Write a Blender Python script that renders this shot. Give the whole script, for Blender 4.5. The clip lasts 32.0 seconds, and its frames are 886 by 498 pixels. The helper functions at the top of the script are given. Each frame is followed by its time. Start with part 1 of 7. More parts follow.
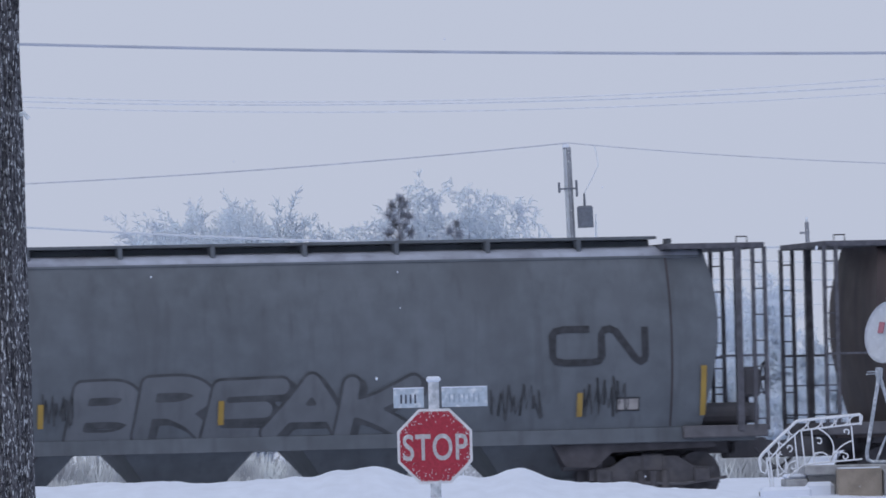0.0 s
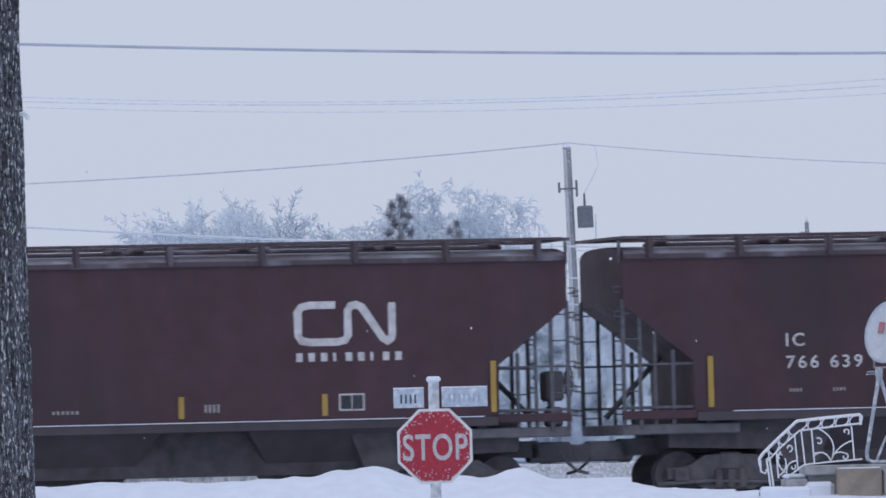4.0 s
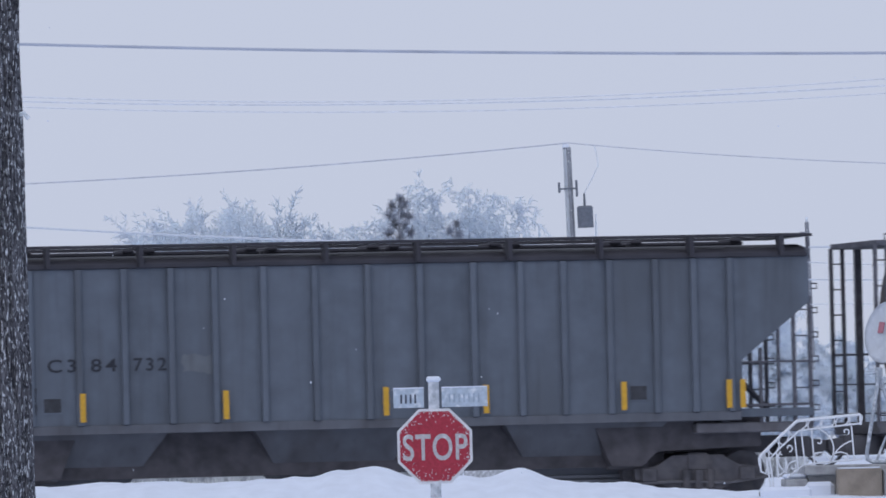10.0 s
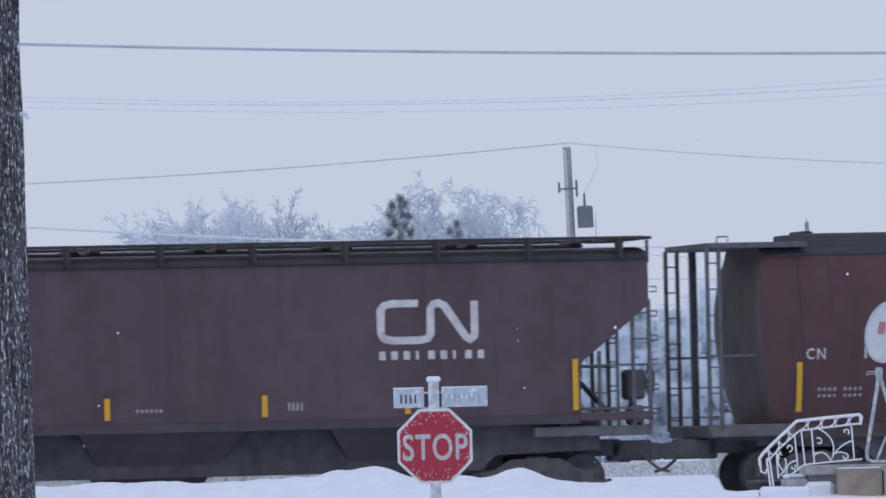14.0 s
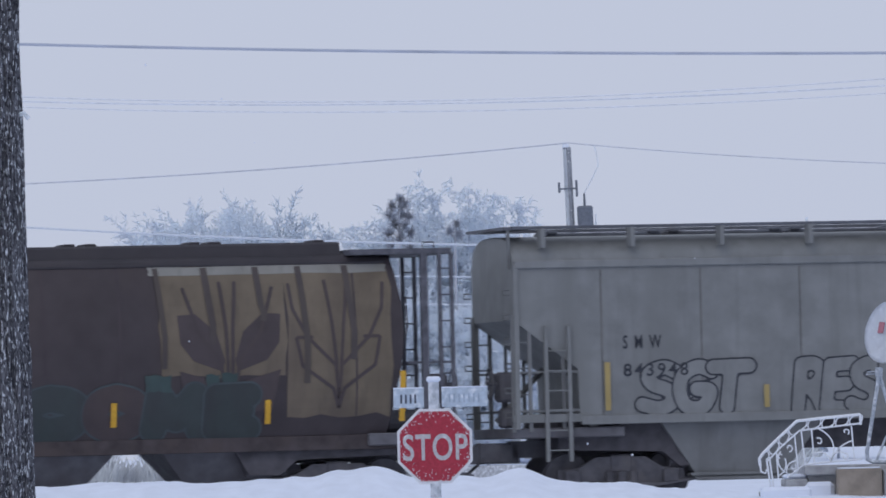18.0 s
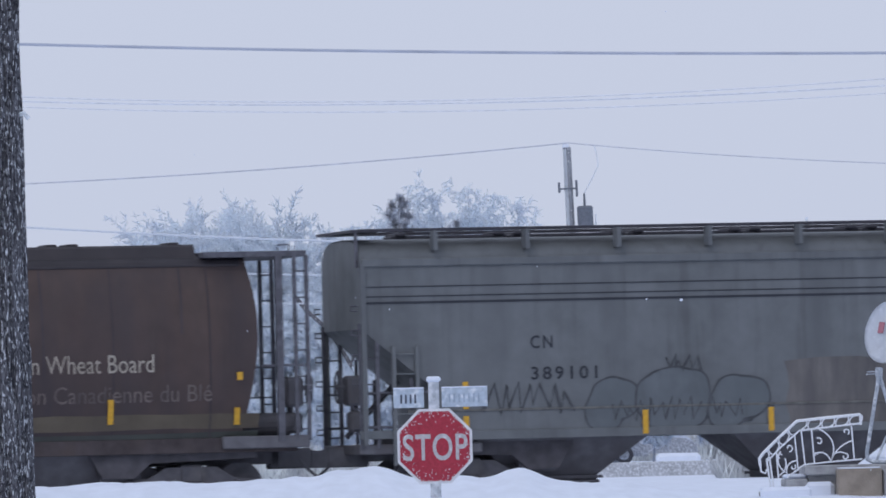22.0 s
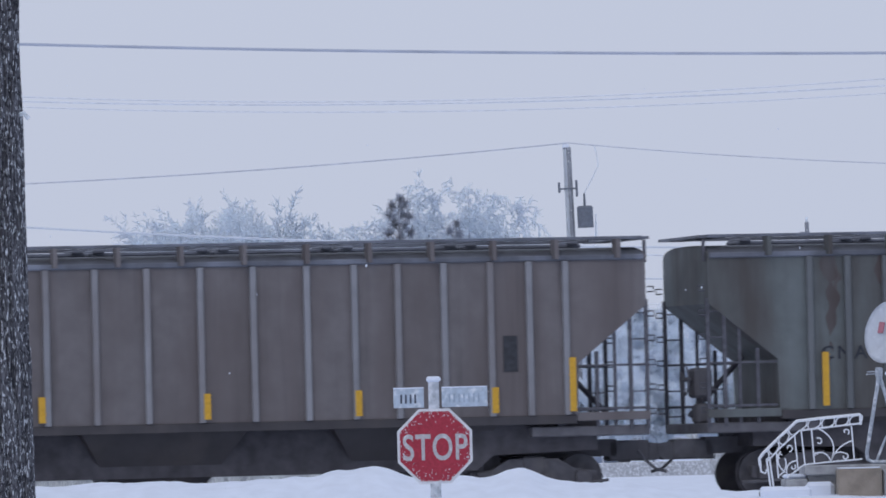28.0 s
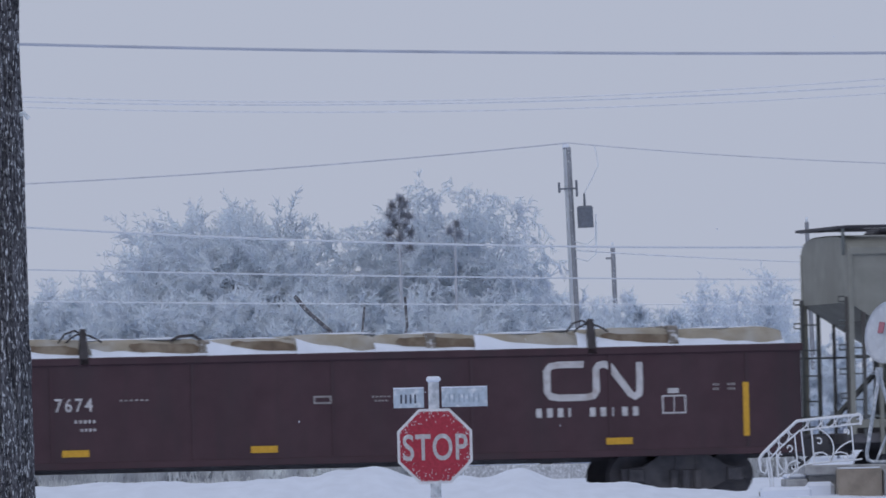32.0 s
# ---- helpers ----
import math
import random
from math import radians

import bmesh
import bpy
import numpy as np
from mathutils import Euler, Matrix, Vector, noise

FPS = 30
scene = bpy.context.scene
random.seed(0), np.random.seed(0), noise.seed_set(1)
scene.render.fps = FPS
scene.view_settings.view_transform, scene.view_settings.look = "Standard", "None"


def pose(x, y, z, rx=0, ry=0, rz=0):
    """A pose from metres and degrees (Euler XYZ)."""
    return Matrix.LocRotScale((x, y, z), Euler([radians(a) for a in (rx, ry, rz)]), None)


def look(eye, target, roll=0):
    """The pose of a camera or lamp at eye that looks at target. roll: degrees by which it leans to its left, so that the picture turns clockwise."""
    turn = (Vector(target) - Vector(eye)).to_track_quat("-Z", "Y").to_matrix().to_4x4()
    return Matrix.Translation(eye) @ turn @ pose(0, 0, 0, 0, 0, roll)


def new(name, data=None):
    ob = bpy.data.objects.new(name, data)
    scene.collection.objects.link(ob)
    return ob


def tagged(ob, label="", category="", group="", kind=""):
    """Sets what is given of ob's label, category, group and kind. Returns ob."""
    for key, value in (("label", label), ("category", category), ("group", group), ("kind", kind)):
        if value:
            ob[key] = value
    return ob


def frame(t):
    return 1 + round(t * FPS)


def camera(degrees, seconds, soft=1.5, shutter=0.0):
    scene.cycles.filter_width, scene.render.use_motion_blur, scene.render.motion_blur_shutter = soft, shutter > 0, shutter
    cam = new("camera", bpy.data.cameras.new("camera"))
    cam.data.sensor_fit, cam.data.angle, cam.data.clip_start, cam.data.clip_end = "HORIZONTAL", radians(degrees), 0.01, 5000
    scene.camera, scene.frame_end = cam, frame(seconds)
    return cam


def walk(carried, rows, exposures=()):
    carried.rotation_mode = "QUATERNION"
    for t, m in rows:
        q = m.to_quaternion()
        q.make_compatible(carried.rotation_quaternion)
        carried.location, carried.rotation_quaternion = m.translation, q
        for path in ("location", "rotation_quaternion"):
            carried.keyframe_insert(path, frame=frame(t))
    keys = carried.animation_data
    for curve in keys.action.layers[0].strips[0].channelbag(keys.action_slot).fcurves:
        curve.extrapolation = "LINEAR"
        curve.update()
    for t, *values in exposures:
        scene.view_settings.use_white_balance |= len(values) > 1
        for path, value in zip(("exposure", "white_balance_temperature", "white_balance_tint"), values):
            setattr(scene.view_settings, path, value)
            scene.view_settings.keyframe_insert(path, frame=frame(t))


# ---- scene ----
CLIP = 32.0
EYE = (0.0, 0.0, 2.4)
cam = camera(5.79, CLIP, soft=1.7, shutter=0.1)
STAND = look(EYE, (0.0, 100.0, 2.4 + 100.0 * math.tan(radians(1.327))), roll=-1.37)
walk(cam, [(0.0, STAND), (CLIP, STAND)], exposures=[(0.0, -0.1), (2.0, -0.06), (3.0, 0.03), (6.0, -0.02), (9.0, 0.05), (10.0, 0.0), (11.0, -0.04), (13.0, 0.03), (17.0, -0.03), (18.0, -0.06), (19.0, 0.1), (21.0, 0.03), (23.0, 0.06), (24.0, 0.01), (28.0, -0.04), (29.0, -0.04), (30.0, -0.02), (31.0, -0.08), (CLIP, -0.3)])

# ---- light: an overcast, misty winter day ----
world = bpy.data.worlds.new("winter_sky")
scene.world = world
world.use_nodes = True
wn, wl = world.node_tree.nodes, world.node_tree.links
sky = wn.new("ShaderNodeTexSky")
sky.sky_type, sky.sun_disc = "NISHITA", False
sky.sun_elevation, sky.sun_rotation = radians(38), radians(200)
sky.dust_density, sky.air_density = 6.0, 1.5
dim = wn.new("ShaderNodeMix")
dim.data_type, dim.blend_type = "RGBA", "MIX"
dim.inputs["Factor"].default_value = 0.93
scale_sky = wn.new("ShaderNodeMix")
scale_sky.data_type, scale_sky.blend_type = "RGBA", "MULTIPLY"
scale_sky.inputs["Factor"].default_value = 1.0
scale_sky.inputs["B"].default_value = (0.1, 0.1, 0.1, 1)
wl.new(sky.outputs[0], scale_sky.inputs["A"])
wl.new(scale_sky.outputs["Result"], dim.inputs["A"])
dim.inputs["B"].default_value = (0.578, 0.632, 0.785, 1)
wl.new(dim.outputs["Result"], wn["Background"].inputs["Color"])
wn["Background"].inputs["Strength"].default_value = 1.0
sun = new("sun", bpy.data.lights.new("sun", "SUN"))
sun.data.energy, sun.data.angle, sun.data.color = 0.32, radians(25), (1.0, 0.97, 0.94)
sun.matrix_world = look((-20, -60, 70), (0, 0, 0))


# ---- materials ----
def noise_tex(nt, scale, detail=4.0, stretch=None, coords="Object", shift=False):
    tc = nt.nodes.new("ShaderNodeTexCoord")
    n = nt.nodes.new("ShaderNodeTexNoise")
    n.inputs["Scale"].default_value, n.inputs["Detail"].default_value = scale, detail
    if shift:
        # every object takes its own piece of the pattern
        info = nt.nodes.new("ShaderNodeObjectInfo")
        far = nt.nodes.new("ShaderNodeMath")
        far.operation = "MULTIPLY"
        far.inputs[1].default_value = 90.0
        nt.links.new(info.outputs["Random"], far.inputs[0])
        add = nt.nodes.new("ShaderNodeVectorMath")
        add.operation = "ADD"
        nt.links.new(tc.outputs[coords], add.inputs[0])
        nt.links.new(far.outputs[0], add.inputs[1])
        mp = nt.nodes.new("ShaderNodeMapping")
        mp.inputs["Scale"].default_value = stretch or (1, 1, 1)
        nt.links.new(add.outputs[0], mp.inputs[0])
        nt.links.new(mp.outputs[0], n.inputs["Vector"])
        return n.outputs["Fac"]
    if stretch:
        mp = nt.nodes.new("ShaderNodeMapping")
        mp.inputs["Scale"].default_value = stretch
        nt.links.new(tc.outputs[coords], mp.inputs[0])
        nt.links.new(mp.outputs[0], n.inputs["Vector"])
    else:
        nt.links.new(tc.outputs[coords], n.inputs["Vector"])
    return n.outputs["Fac"]


def ramp(nt, fac, a, b):
    r = nt.nodes.new("ShaderNodeMapRange")
    r.inputs["From Min"].default_value, r.inputs["From Max"].default_value = a, b
    nt.links.new(fac, r.inputs["Value"])
    return r.outputs["Result"]


def mix(nt, fac, a, b):
    m = nt.nodes.new("ShaderNodeMix")
    m.data_type = "RGBA"
    for key, v in (("Factor", fac), ("A", a), ("B", b)):
        sock = m.inputs[key]
        if isinstance(v, bpy.types.NodeSocket):
            nt.links.new(v, sock)
        elif key == "Factor":
            sock.default_value = v
        else:
            sock.default_value = (*v, 1.0)
    return m.outputs["Result"]


MATS = {}


def surface(name, color, rough=0.6, metal=0.0, grain=9.0, vary=0.25, stain=None, stain_scale=1.2, stain_at=(0.5, 0.7),
            streak=False, bump=0.0, bump_scale=40.0, frost=0.0, spec=0.35, through_light=0.0, weather=0.0):
    """Paint, metal, bark or snow: a base colour, fine grain, larger stains and a little relief."""
    if name in MATS:
        return MATS[name]
    m = bpy.data.materials.new(name)
    m.use_nodes = True
    nt = m.node_tree
    bs = nt.nodes["Principled BSDF"]
    lo = tuple(c * (1 - vary) for c in color)
    hi = tuple(min(1.0, c * (1 + vary)) for c in color)
    col = mix(nt, ramp(nt, noise_tex(nt, grain, 5.0), 0.3, 0.7), lo, hi)
    if stain:
        st = (1.0, 1.0, 0.22) if streak else (1.0, 1.0, 1.0)
        col = mix(nt, ramp(nt, noise_tex(nt, stain_scale, 6.0, st, shift=weather > 0), *stain_at), col, stain)
    if weather:
        # tone changes from plate to plate, and thin runs of dirt
        plates = ramp(nt, noise_tex(nt, 0.9, 1.0, (1, 0.02, 0.02), shift=True), 0.35, 0.65)
        runs = ramp(nt, noise_tex(nt, 5.5, 4.0, (1, 1, 0.06), shift=True), 0.55, 0.75)
        col = mix(nt, plates, col, mix(nt, 0.16 * weather, col, tuple(min(1.0, c * 2.2 + 0.01) for c in color)))
        col = mix(nt, runs, col, mix(nt, 0.30 * weather, col, (0.035, 0.033, 0.036)))
    if frost:
        col = mix(nt, ramp(nt, noise_tex(nt, 14.0, 6.0), 0.62 - frost * 0.35, 0.75), col, (0.8, 0.83, 0.88))
    nt.links.new(col, bs.inputs["Base Color"])
    bs.inputs["Metallic"].default_value = metal
    bs.inputs["Specular IOR Level"].default_value = spec
    rr = ramp(nt, noise_tex(nt, grain * 0.6, 3.0), 0.2, 0.8)
    rm = nt.nodes.new("ShaderNodeMapRange")
    rm.inputs["To Min"].default_value, rm.inputs["To Max"].default_value = max(0.05, rough - 0.1), min(1.0, rough + 0.12)
    nt.links.new(rr, rm.inputs["Value"])
    nt.links.new(rm.outputs["Result"], bs.inputs["Roughness"])
    if bump:
        b = nt.nodes.new("ShaderNodeBump")
        b.inputs["Strength"].default_value, b.inputs["Distance"].default_value = bump, 0.02
        nt.links.new(noise_tex(nt, bump_scale, 5.0), b.inputs["Height"])
        nt.links.new(b.outputs["Normal"], bs.inputs["Normal"])
    if through_light:
        tr = nt.nodes.new("ShaderNodeBsdfTranslucent")
        nt.links.new(col, tr.inputs["Color"])
        ms = nt.nodes.new("ShaderNodeMixShader")
        ms.inputs[0].default_value = through_light
        nt.links.new(bs.outputs[0], ms.inputs[1])
        nt.links.new(tr.outputs[0], ms.inputs[2])
        nt.links.new(ms.outputs[0], nt.nodes["Material Output"].inputs["Surface"])
    MATS[name] = m
    return m


SNOW = surface("snow", (0.74, 0.80, 0.92), 0.75, grain=3.0, vary=0.05, bump=0.5, bump_scale=6.0)
FROST = surface("hoarfrost", (0.88, 0.92, 0.98), 0.8, grain=2.0, vary=0.05, spec=0.1, through_light=0.6)
# bark under frost, its colour also lightened for the mist
TWIG = surface("frosted_bark", (0.55, 0.58, 0.66), 0.85, grain=3.0, vary=0.3, spec=0.1)
PINE = surface("pine_needles", (0.52, 0.54, 0.60), 0.85, grain=6.0, vary=0.3, stain=(0.66, 0.70, 0.78), stain_scale=4.0, stain_at=(0.42, 0.65), through_light=0.4)
# grimy steel and frame paint, lifted and blued in colour for haze
GRIME = surface("grimy_steel", (0.132, 0.132, 0.150), 0.9, grain=4, vary=0.2, stain=(0.11, 0.106, 0.12), stain_scale=1.6, spec=0.2)
CAGE = surface("dark_frame_paint", (0.098, 0.100, 0.122), 0.7, grain=10, vary=0.3)
STEEL = surface("worn_steel", (0.16, 0.16, 0.17), 0.5, 0.6, grain=14, vary=0.3)
YELLOW = surface("reflector_yellow", (0.62, 0.355, 0.038), 0.5, grain=20, vary=0.12)
WHITE = surface("white_paint", (0.54, 0.54, 0.57), 0.6, grain=6, vary=0.15, stain=(0.35, 0.3, 0.3), stain_scale=5, stain_at=(0.55, 0.8))
GREYPAINT = surface("faded_grey_paint", (0.33, 0.32, 0.33), 0.7, grain=6, vary=0.2)
BLACK = surface("black_paint", (0.042, 0.045, 0.055), 0.6, grain=10, vary=0.3)
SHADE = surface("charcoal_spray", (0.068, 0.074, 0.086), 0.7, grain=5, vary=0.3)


# ---- mesh helpers ----
def finish(name, bm, mat, parent=None, label="", smooth=False):
    me = bpy.data.meshes.new(name)
    bm.normal_update()
    bm.to_mesh(me)
    bm.free()
    if smooth:
        me.polygons.foreach_set("use_smooth", [True] * len(me.polygons))
    if mat:
        me.materials.append(mat)
    ob = new(name, me)
    ob.parent = parent
    if label:
        ob["label"] = label
    return ob


def part(name, bm, mat, parent, label="", smooth=False):
    """One mesh object under a thing or under a part."""
    return finish(name, bm, mat, parent, label, smooth)


def again(ob, x, y, z, parent=None, turn=0.0):
    """The same piece once more, on the same mesh."""
    c = new(ob.name.split(".")[0], ob.data)
    c.parent = parent or ob.parent
    c.matrix_basis = pose(x, y, z, 0, 0, turn)
    if ob.get("label"):
        c["label"] = ob["label"]
    return c


def box(bm, x0, x1, y0, y1, z0, z1, bevel=0.0):
    m = Matrix.LocRotScale(((x0 + x1) / 2, (y0 + y1) / 2, (z0 + z1) / 2), None, (abs(x1 - x0), abs(y1 - y0), abs(z1 - z0)))
    made = bmesh.ops.create_cube(bm, size=1.0, matrix=m)
    if bevel:
        edges = {e for v in made["verts"] for e in v.link_edges}
        bmesh.ops.bevel(bm, geom=list(edges), offset=bevel, segments=1, affect="EDGES")
    return bm


def tube(bm, a, b, r0, r1=None, n=6):
    a, b = Vector(a), Vector(b)
    r1 = r0 if r1 is None else r1
    turn = (b - a).to_track_quat("Z", "Y").to_matrix().to_4x4()
    m = Matrix.Translation((a + b) / 2) @ turn
    bmesh.ops.create_cone(bm, cap_ends=True, segments=n, radius1=r0, radius2=r1, depth=(b - a).length, matrix=m)
    return bm


def rod(bm, pts, r, n=6):
    """One continuous round bar along a bent line."""
    pts = [Vector(q) for q in pts]
    rings = []
    for i, q in enumerate(pts):
        d = (pts[min(len(pts) - 1, i + 1)] - pts[max(0, i - 1)])
        d = d.normalized() if d.length > 1e-7 else Vector((1, 0, 0))
        u = d.cross(Vector((0, 1, 0)) if abs(d.y) < 0.8 else Vector((1, 0, 0))).normalized()
        v = d.cross(u)
        rings.append([bm.verts.new(q + (u * math.cos(2 * math.pi * k / n) + v * math.sin(2 * math.pi * k / n)) * r) for k in range(n)])
    for a, b in zip(rings, rings[1:]):
        for k in range(n):
            j = (k + 1) % n
            bm.faces.new((a[k], a[j], b[j], b[k]))
    bm.faces.new(rings[0][::-1])
    bm.faces.new(rings[-1])
    return bm


def prism(bm, poly, y0, y1):
    """A polygon in x and z, given depth from y0 to y1."""
    front = [bm.verts.new((x, y0, z)) for x, z in poly]
    back = [bm.verts.new((x, y1, z)) for x, z in poly]
    bm.faces.new(front)
    bm.faces.new(back[::-1])
    for i in range(len(poly)):
        j = (i + 1) % len(poly)
        bm.faces.new((front[j], front[i], back[i], back[j]))
    bmesh.ops.recalc_face_normals(bm, faces=bm.faces[:])
    return bm


def fresh():
    return bmesh.new()


def thing(name, label, category, group="", m=None):
    ob = new(name)
    ob.empty_display_size = 0.2
    if m is not None:
        ob.matrix_basis = m
    return tagged(ob, label, category, group)


# ---- the lie of the land ----
TURN = math.atan(0.24)          # the track's angle to the picture
ALONG = Vector((math.cos(TURN), math.sin(TURN), 0))
ACROSS = Vector((-math.sin(TURN), math.cos(TURN), 0))
RAIL = 1.46                     # height of the rail's head
TRACK = Vector((0, 153.5, 0)) + ACROSS * 1.55


def smooth_step(a, b, v):
    v = min(1.0, max(0.0, (v - a) / (b - a)))
    return v * v * (3 - 2 * v)


def ground_height(x, y):
    n = (Vector((x, y, 0)) - TRACK).dot(ACROSS)
    h = 1.05 * smooth_step(-62, -38, n) + 0.6 * smooth_step(15, 70, n) + 0.3 * smooth_step(100, 150, n)
    return h + 0.10 * noise.noise(Vector((x * 0.05, y * 0.05, 3))) * smooth_step(6, 30, abs(n))


def build_ground():
    xs = sorted({-2500, -1200, -700, 700, 1200, 2500, *range(-480, 481, 24), *range(-40, 41, 4)})
    ys = sorted({-300, -100, -30, 600, 800, 1200, 2000, 4500, *range(0, 500, 12), *range(100, 200, 4)})
    verts = [(x, y, ground_height(x, y)) for y in ys for x in xs]
    w = len(xs)
    faces = [(j * w + i, j * w + i + 1, (j + 1) * w + i + 1, (j + 1) * w + i) for j in range(len(ys) - 1) for i in range(w - 1)]
    me = bpy.data.meshes.new("ground")
    me.from_pydata(verts, [], faces)
    me.polygons.foreach_set("use_smooth", [True] * len(faces))
    me.materials.append(SNOW)
    tagged(new("ground", me), "snow-covered open ground rising to the railway", "snow ground", kind="structure")


def build_track():
    ballast = surface("snowy_ballast", (0.30, 0.30, 0.32), 0.9, grain=9, vary=0.4, stain=(0.8, 0.84, 0.9), stain_scale=1.5, stain_at=(0.4, 0.55), bump=0.8, bump_scale=12)
    m = Matrix.Translation(TRACK) @ pose(0, 0, 0, 0, 0, math.degrees(TURN))
    bm = prism(fresh(), [(-2.6, 0.9), (-1.75, 1.18), (1.75, 1.18), (2.6, 0.9)], -560, 560)
    ob = finish("railway_ballast", bm, ballast)
    ob.matrix_basis = m @ pose(0, 0, 0, 0, 0, 90)
    tagged(ob, "snow-dusted gravel railway bed", "railway bed", kind="structure")
    rail = thing("railway_track", "pair of steel rails on snowy ballast", "railway track", m=m)
    rail["kind"] = "structure"
    for side in (-0.755, 0.755):
        bm = prism(fresh(), [(side - 0.07, 1.28), (side + 0.07, 1.28), (side + 0.03, 1.40), (side + 0.036, 1.46), (side - 0.036, 1.46), (side - 0.03, 1.40)], -560, 560)
        ob = part("rail", bm, STEEL, rail)
        ob.matrix_basis = pose(0, 0, 0, 0, 0, 90)
    tie = box(fresh(), -0.11, 0.11, -1.28, 1.28, 1.12, 1.275, 0.01)
    wood = surface("tie_wood", (0.07, 0.06, 0.055), 0.85, grain=10, vary=0.4, frost=0.5)
    first = part("tie", tie, wood, rail)
    for i in range(-35, 36):
        again(first, i * 0.52 + 0.26, 0, 0, rail)
    bpy.data.objects.remove(first)
    bm = fresh()
    for i in range(-1050, 1051):
        if not -35 <= i <= 35:
            box(bm, i * 0.52 + 0.15, i * 0.52 + 0.37, -1.28, 1.28, 1.12, 1.275)
    tagged(part("far_ties", bm, wood, rail), kind="stuff")


def build_snow_bank():
    """A ploughed ridge of snow in front of the railway."""
    lumps = ((-1.25, 0.20, 0.50), (1.12, 0.20, 0.42), (-2.65, 0.07, 0.6), (-0.1, 0.10, 1.0), (-4.9, 0.05, 0.7), (2.9, 0.04, 0.5), (-1.85, 0.10, 0.22))
    verts, nx, ny = [], 340, 26
    for j in range(ny):
        v = j / (ny - 1)
        for i in range(nx):
            x = -24 + 30.4 * i / (nx - 1)
            crest = 1.90 + 0.09 * smooth_step(0, -2, x) - 0.22 * smooth_step(1.6, 4.6, x) - 0.7 * smooth_step(4.9, 6.2, x)
            crest += sum(h * math.exp(-((x - c) / w) ** 2) for c, h, w in lumps)
            crest += 0.045 * noise.noise(Vector((x * 2.1, v * 3, 0))) + 0.018 * noise.noise(Vector((x * 9, v * 9, 5)))
            shape = math.sin(math.pi * v) ** 0.8
            y = 136.5 + 6.0 * v
            base = ground_height(x, y) - 0.05
            verts.append((x, y, base + (crest - base) * shape + 0.05 * noise.noise(Vector((x * 1.3, y * 1.3, 8))) * shape))
    faces = [(j * nx + i, j * nx + i + 1, (j + 1) * nx + i + 1, (j + 1) * nx + i) for j in range(ny - 1) for i in range(nx - 1)]
    me = bpy.data.meshes.new("snow_bank")
    me.from_pydata(verts, [], faces)
    me.polygons.foreach_set("use_smooth", [True] * len(faces))
    me.materials.append(SNOW)
    tagged(new("snow_bank", me), "lumpy ploughed snow bank along the railway", "snow bank", kind="structure")


build_ground()
build_track()
build_snow_bank()


# ---- rolling stock: local x forward along the train (0 at the front end), y away from the street side, z up from the rail ----
def half_width(kind):
    """Half the body's width at height z, for each kind of car."""
    def cyl(z):
        return 1.58 * math.sqrt(max(0.1, 1 - ((z - 2.72) / 2.5) ** 2))
    def flow(z):
        return 1.50
    def flat(z):
        return 1.52 if z < 4.3 else 1.52 - 0.5 * ((z - 4.3) / 0.2)
    return {"cyl": cyl, "flow": flow, "tall": flow, "short": flow, "pale": flow, "cream": flow, "rib": flat}[kind]


SHAPES = {
    #        top of roof, shoulder, sill, depth of sloping end, its upper height, its lower height
    "cyl": (4.50, 4.30, 1.26, 0.0, 0.0, 0.0),
    "flow": (4.64, 4.04, 1.28, 1.30, 2.98, 2.18),
    "tall": (4.70, 4.30, 1.28, 1.30, 3.12, 2.05),
    "pale": (4.70, 4.22, 1.50, 1.15, 3.22, 2.35),
    "cream": (4.70, 4.36, 1.28, 1.15, 3.75, 2.55),
    "short": (4.62, 4.36, 1.28, 1.05, 3.42, 2.52),
    "rib": (4.48, 4.30, 1.52, 1.25, 3.45, 2.45),
}


